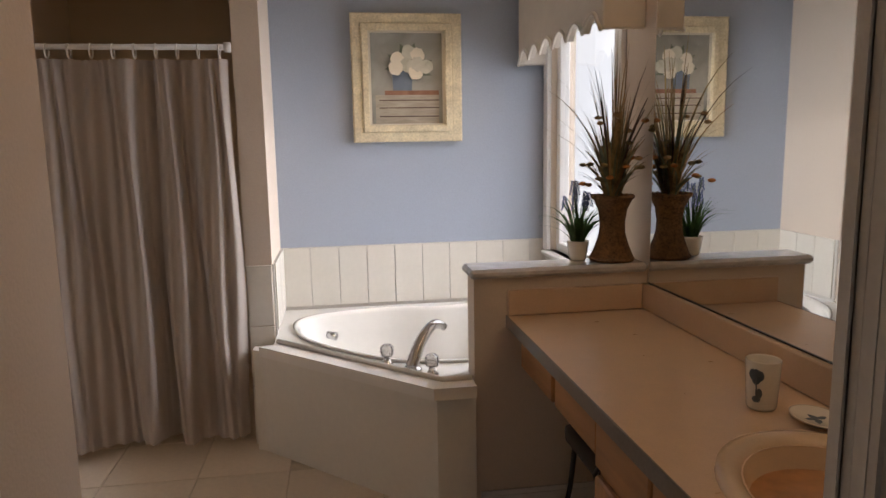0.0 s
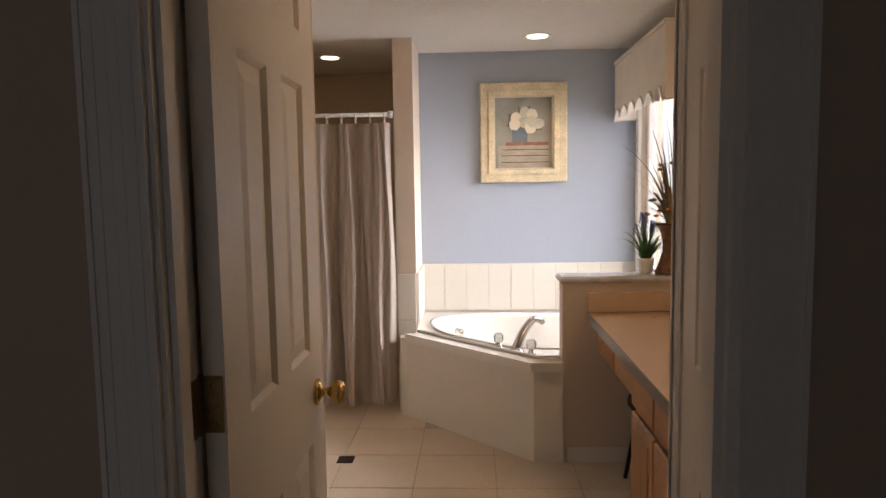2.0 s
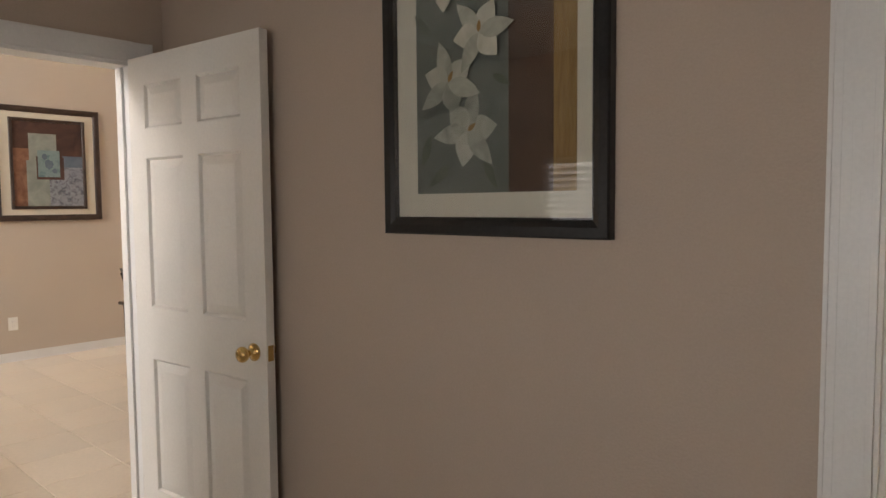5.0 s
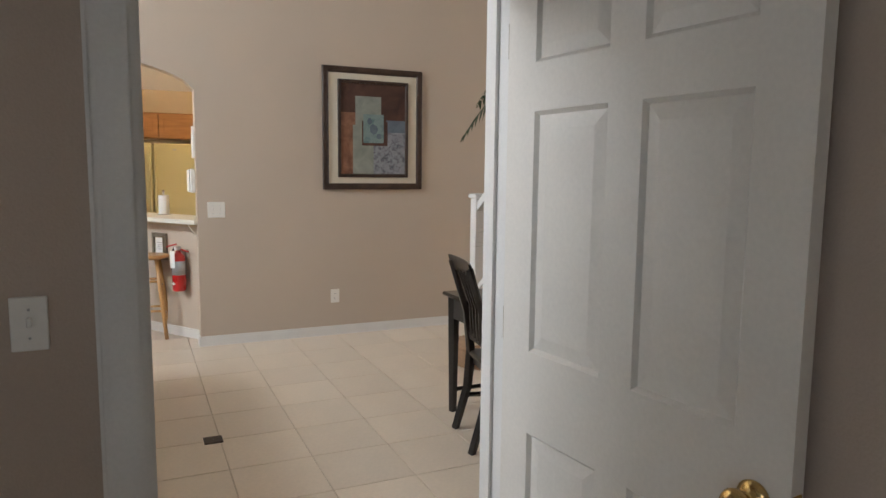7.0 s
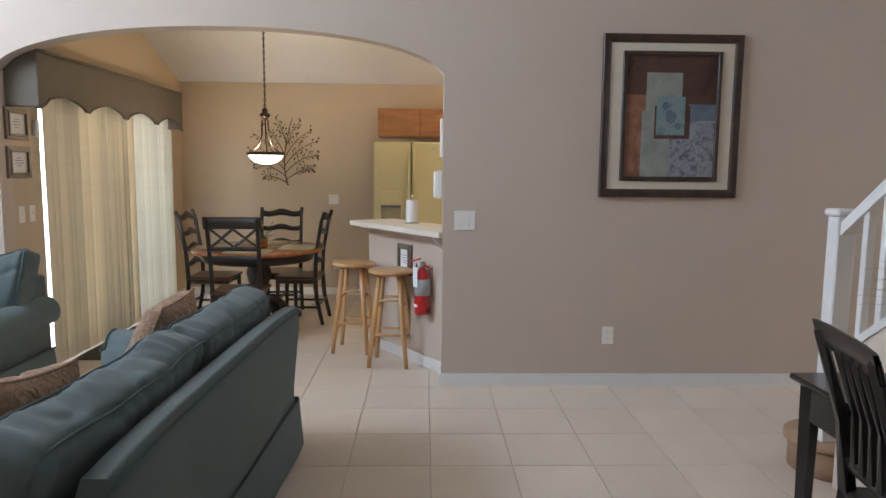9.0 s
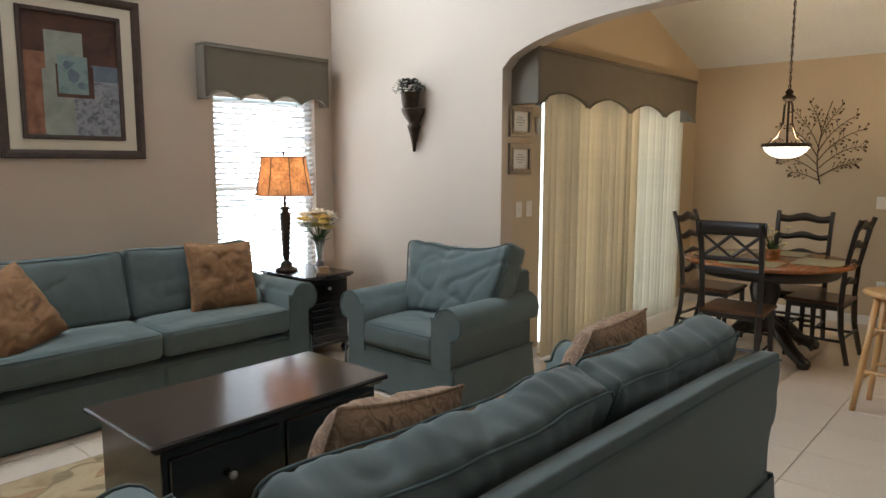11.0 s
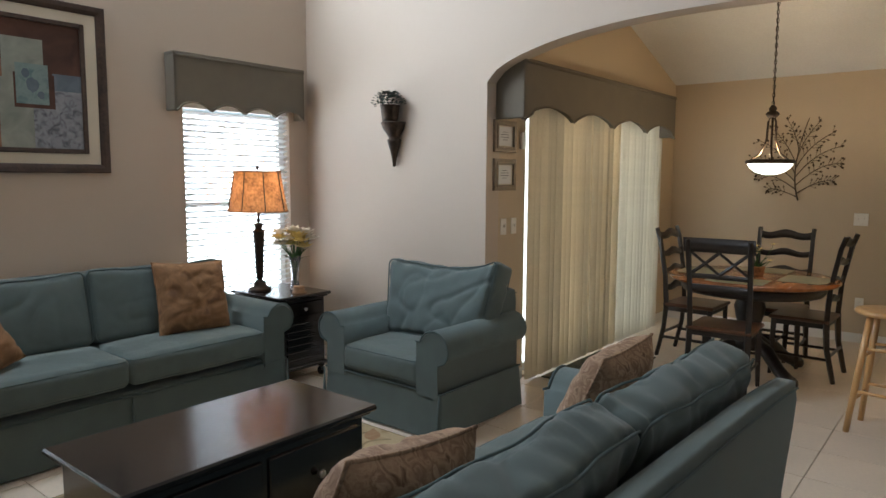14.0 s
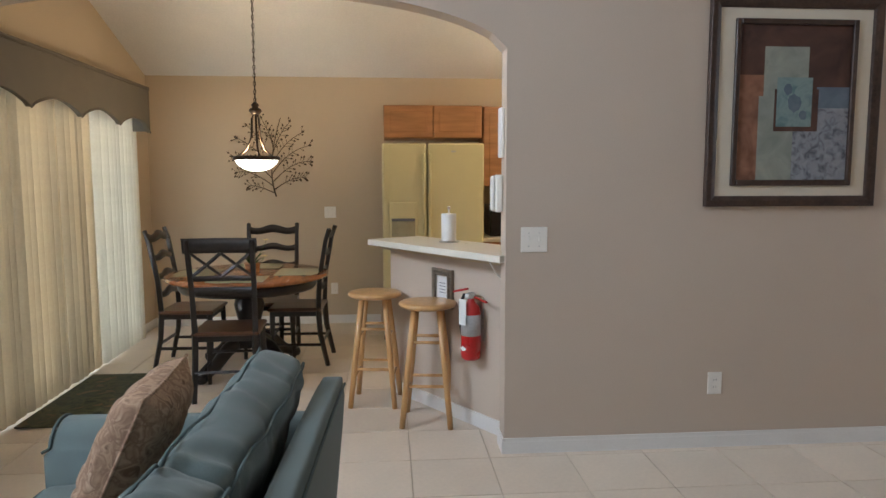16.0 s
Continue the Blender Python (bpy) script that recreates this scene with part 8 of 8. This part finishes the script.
def basket_plant():
    p = thing("basket_plant", "dusty green grass plant in an orange woven basket on the desk", "potted plant", at=T(-4.64, 1.40, 0.761))
    me = Mesh()
    n, rows = 36, 18
    vs = []
    for i in range(rows + 1):
        z = 0.19 * i / rows
        for k in range(n):
            a = 2 * math.pi * k / n
            r = 0.066 + 0.024 * z / 0.19 + 0.0022 * (1 if (i + k) % 2 else -1)
            vs.append((r * math.cos(a), r * math.sin(a), z))
    me.add(vs, [(i * n + k, i * n + (k + 1) % n, (i + 1) * n + (k + 1) % n, (i + 1) * n + k) for i in range(rows) for k in range(n)] + [tuple(range(n))[::-1]], True)
    part("basket", me, WICKER3, p)
    part("braided_rim", Mesh().tube([(0.09 * math.cos(q), 0.09 * math.sin(q), 0.19 + 0.002 * math.sin(q * 24)) for q in [2 * math.pi * k / 60 for k in range(61)]], 0.006, 6, caps=False), WICKER3, p)
    part("soil", Mesh().lathe([(0, 0.17), (0.085, 0.17)], n=16), WICKER, p)
    tuft(41, 190, (0, 0, 0.16), 0.25, 0.14, 0.44, [LEAFG, LEAFG, LEAFP, LEAFD], p, "grass", 0.005, 0.5)
    tuft(43, 50, (0, 0, 0.16), 0.17, 0.30, 0.52, [LEAFG, REEDT], p, "seed_stem", 0.004, 0.2)
    rng = random.Random(5)
    for i in range(10):
        q, r, z = rng.uniform(0, 6.28), rng.uniform(0.04, 0.14), rng.uniform(0.36, 0.56)
        part("seed_head", Mesh().lathe([(0, -0.012), (0.009, -0.006), (0.011, 0.002), (0.006, 0.01), (0, 0.013)], (r * math.cos(q), r * math.sin(q), z), 8), [PETALY, REEDT][i % 2], p)



basket_plant()


def desk_lamp():
    l = thing("desk_lamp", "desk lamp with a red base and a brushed dome shade", "desk lamp", at=T(-4.33, 1.42, 0.761))
    part("base", Mesh().box((0, 0, 0.012), (0.14, 0.13, 0.024), 0.006), RED, l, "square red base")
    part("stem", Mesh().tube([(0.02, 0.02, 0.024), (0.02, 0.02, 0.36)], 0.008, 10), RED, l)
    part("joint", Mesh().lathe([(0, 0.0), (0.018, 0.006), (0.018, 0.024), (0, 0.03)], (0.02, 0.02, 0.03), 14), CHROME, l)
    part("joint", Mesh().lathe([(0, 0.0), (0.016, 0.006), (0.016, 0.02), (0, 0.026)], (0.02, 0.02, 0.35), 14), CHROME, l)
    part("arm", Mesh().tube([(0.02, 0.02, 0.37), (0.0, -0.03, 0.44), (-0.06, -0.10, 0.47)], 0.007, 8), NICKEL, l)
    me = Mesh().lathe([(0.0, 0.10), (0.02, 0.10), (0.05, 0.085), (0.075, 0.05), (0.085, 0.0), (0.082, 0.0), (0.07, 0.05), (0.04, 0.08), (0, 0.09)], n=28, m=T(-0.075, -0.115, 0.40) @ RX(12))
    part("shade", me, NICKEL, l, "brushed metal dome shade")


desk_lamp()


def palm(at, label, fronds, seed, ln):
    p = thing("palm_tree", label, "palm tree", at=at)
    part("pot", Mesh().lathe([(0, 0), (0.13, 0), (0.17, 0.30), (0.18, 0.32), (0.16, 0.32), (0.15, 0.28), (0, 0.28)], n=24), WICKER2, p)
    top = 2.16
    part("trunk", Mesh().tube([(0, 0, 0.28), (0.02, 0, 0.9), (-0.01, 0.02, 1.5), (0, 0, top)], [0.035, 0.03, 0.026, 0.022], 10), REEDT, p)
    rng = random.Random(seed)
    for f in range(fronds):
        a = 2 * math.pi * f / fronds + rng.uniform(-0.2, 0.2)
        up = rng.uniform(0.2, 0.9)
        pts = []
        for k in range(11):
            s_ = k / 10
            r = ln * s_
            pts.append(Vector((r * math.cos(a), r * math.sin(a), top + ln * (up * s_ - 0.95 * s_ * s_))))
        fr = part("frond", Mesh().tube(pts, [0.006 - 0.004 * k / 10 for k in range(11)], 5), LEAFP, p)
        me = Mesh()
        for k in range(34):
            s_ = 0.12 + 0.88 * k / 34
            i = min(9, int(s_ * 10))
            q = pts[i].lerp(pts[i + 1], s_ * 10 - i)
            d_ = (pts[i + 1] - pts[i]).normalized()
            sd = d_.cross(Vector((0, 0, 1))).normalized()
            for sg in (-1, 1):
                l_ = 0.22 * math.sin(math.pi * (0.15 + 0.8 * s_)) * rng.uniform(0.85, 1.1)
                tip = q + (d_ * 0.55 + sd * sg * 0.8 + Vector((0, 0, -0.35))).normalized() * l_
                w_ = d_ * 0.013
                mid = (q + tip) / 2 + Vector((0, 0, 0.012))
                me.add([q - w_ * 0.4, mid - w_, tip, mid + w_, q + w_ * 0.4], [(0, 1, 3, 4), (1, 2, 3)])
        part("foliage", me, LEAFP, fr)
    return p


palm(T(-3.40, 1.30), "tall potted palm with long drooping fronds beside the desk", 16, 51, 0.80)


def chandelier():
    """Hanging lamp in the room beyond the far arch, with glass cups at the ends of its arms."""
    cx, cy, cz = -8.6, 4.05, 1.75
    c = thing("chandelier", "dark metal hanging lamp with three lit white glass shades", "chandelier", at=T(cx, cy, cz))
    part("rod", Mesh().tube([(0, 0, -0.02), (0, 0, 3.115 - cz)], 0.008, 8), BRONZE, c)
    part("hub", Mesh().lathe([(0, -0.06), (0.012, -0.05), (0.03, -0.01), (0.022, 0.03), (0.01, 0.06), (0, 0.06)], n=16), BRONZE, c)
    for k in range(3):
        a = radians(26 + 120 * k)
        u = Vector((math.cos(a), math.sin(a), 0))
        arm = part("arm", Mesh().tube([Vector((0, 0, 0)), u * 0.08 + Vector((0, 0, -0.05)), u * 0.17 + Vector((0, 0, -0.05)), u * 0.20 + Vector((0, 0, 0.0))], 0.007, 8), BRONZE, c)
        part("shade", Mesh().lathe([(0, 0.0), (0.035, 0.005), (0.055, 0.05), (0.062, 0.11), (0.058, 0.11), (0.05, 0.05), (0.03, 0.012), (0, 0.01)], (u.x * 0.20, u.y * 0.20, 0), 20), BULB, arm, "lit white glass shade")


chandelier()

# ---- tiles (last) ----
def tile_floor(floor, x0, x1, y0, y1, ox, oy, size, near, blocked=lambda x, y: False):
    """Square tiles with recessed joints; those nearest the walk are pieces of their own, the rest one mesh."""
    g = 0.005
    s = size - g
    me = Mesh().box((0, 0, -0.0035), (s, s, 0.007), 0.0015)
    proto = None
    rest = Mesh()
    count = 0
    i0, i1 = math.floor((x0 - ox) / size), math.ceil((x1 - ox) / size)
    j0, j1 = math.floor((y0 - oy) / size), math.ceil((y1 - oy) / size)
    for i in range(i0, i1):
        for j in range(j0, j1):
            xa, xb = max(x0, ox + i * size), min(x1, ox + (i + 1) * size)
            ya, yb = max(y0, oy + j * size), min(y1, oy + (j + 1) * size)
            if xb - xa < 0.02 or yb - ya < 0.02:
                continue
            cx, cy = (xa + xb) / 2, (ya + yb) / 2
            if blocked(cx, cy):
                continue
            full = xb - xa > size - 1e-4 and yb - ya > size - 1e-4
            if full and near(cx, cy) and count < 290:
                count += 1
                if proto is None:
                    proto = me.ob("tile", TILE_F, floor)
                    o = proto
                else:
                    o = proto.copy()
                    scene.collection.objects.link(o)
                o.location = (cx, cy, 0)
            else:
                rest.box((cx, cy, -0.0035), (xb - xa - g, yb - ya - g, 0.007), 0.0015)
    if rest.v:
        r = rest.ob("tile_field", TILE_F, floor)
        r["kind"] = "stuff"


fl = bpy.data.objects["floor_living"]
fb = bpy.data.objects["floor_bath"]
tile_floor(fl, -10.46, -2.72, -5.05, 6.9, -4.87, -0.337, 0.42, lambda x, y: y < 1.9)
tile_floor(fb, -1.10, 1.60, 0.40, 4.9, -0.215, 0.55, 0.395, lambda x, y: True, lambda x, y: (x > 0.2 and y > 3.4) or (x > 0.95 and y > 2.9))


def wall_tiles(parent, place, cells, w, h):
    proto = None
    me = Mesh().box((0, 0, 0), (w - 0.003, 0.008, h - 0.003), 0.0015)
    for c in cells:
        if proto is None:
            proto = me.ob("tile", TILE_W, parent)
            o = proto
        else:
            o = proto.copy()
            scene.collection.objects.link(o)
        o.matrix_basis = place(*c)


wn = bpy.data.objects["wall_bath_north"]
tagged(Mesh().span(0.12, 1.60, 4.118, 4.13, 0.40, 0.878).ob("tile_backing_1", GROUT_W), "light grout behind the tub tiles", "wall", kind="structure")
_w, _h = 0.1525, 0.325
wall_tiles(wn, lambda i, j: T(0.123 + _w / 2 + i * _w, 4.114, 0.553 + _h / 2), [(i, 0) for i in range(9)], _w, _h)
ww = bpy.data.objects["wall_tub_wing"]
tagged(Mesh().span(0.12, 0.128, 3.635, 4.118, 0.40, 0.875).ob("tile_backing_2", GROUT_W), "light grout behind the tub side tiles", "wall", kind="structure")
wall_tiles(ww, lambda i, j: T(0.132, 3.65 + _w / 2 + i * _w, 0.553 + _h / 2) @ RZ(90), [(i, 0) for i in range(3)], _w, _h)
for k in range(3):
    tl = Mesh().box((0.06, 3.625, 0.145 + 0.292 * k), (0.116, 0.008, 0.288), 0.0015).ob("tile", TILE_W, ww)
we = bpy.data.objects["wall_bath_east"]
tagged(Mesh().span(1.592, 1.60, 2.96, 4.118, 0.40, 0.79).ob("tile_backing_3", GROUT_W), "light grout behind the window tiles", "wall", kind="structure")
wall_tiles(we, lambda i, j: T(1.588, 2.965 + _w / 2 + i * _w, 0.553 + 0.118) @ RZ(90), [(i, 0) for i in range(7)], _w, 0.236)
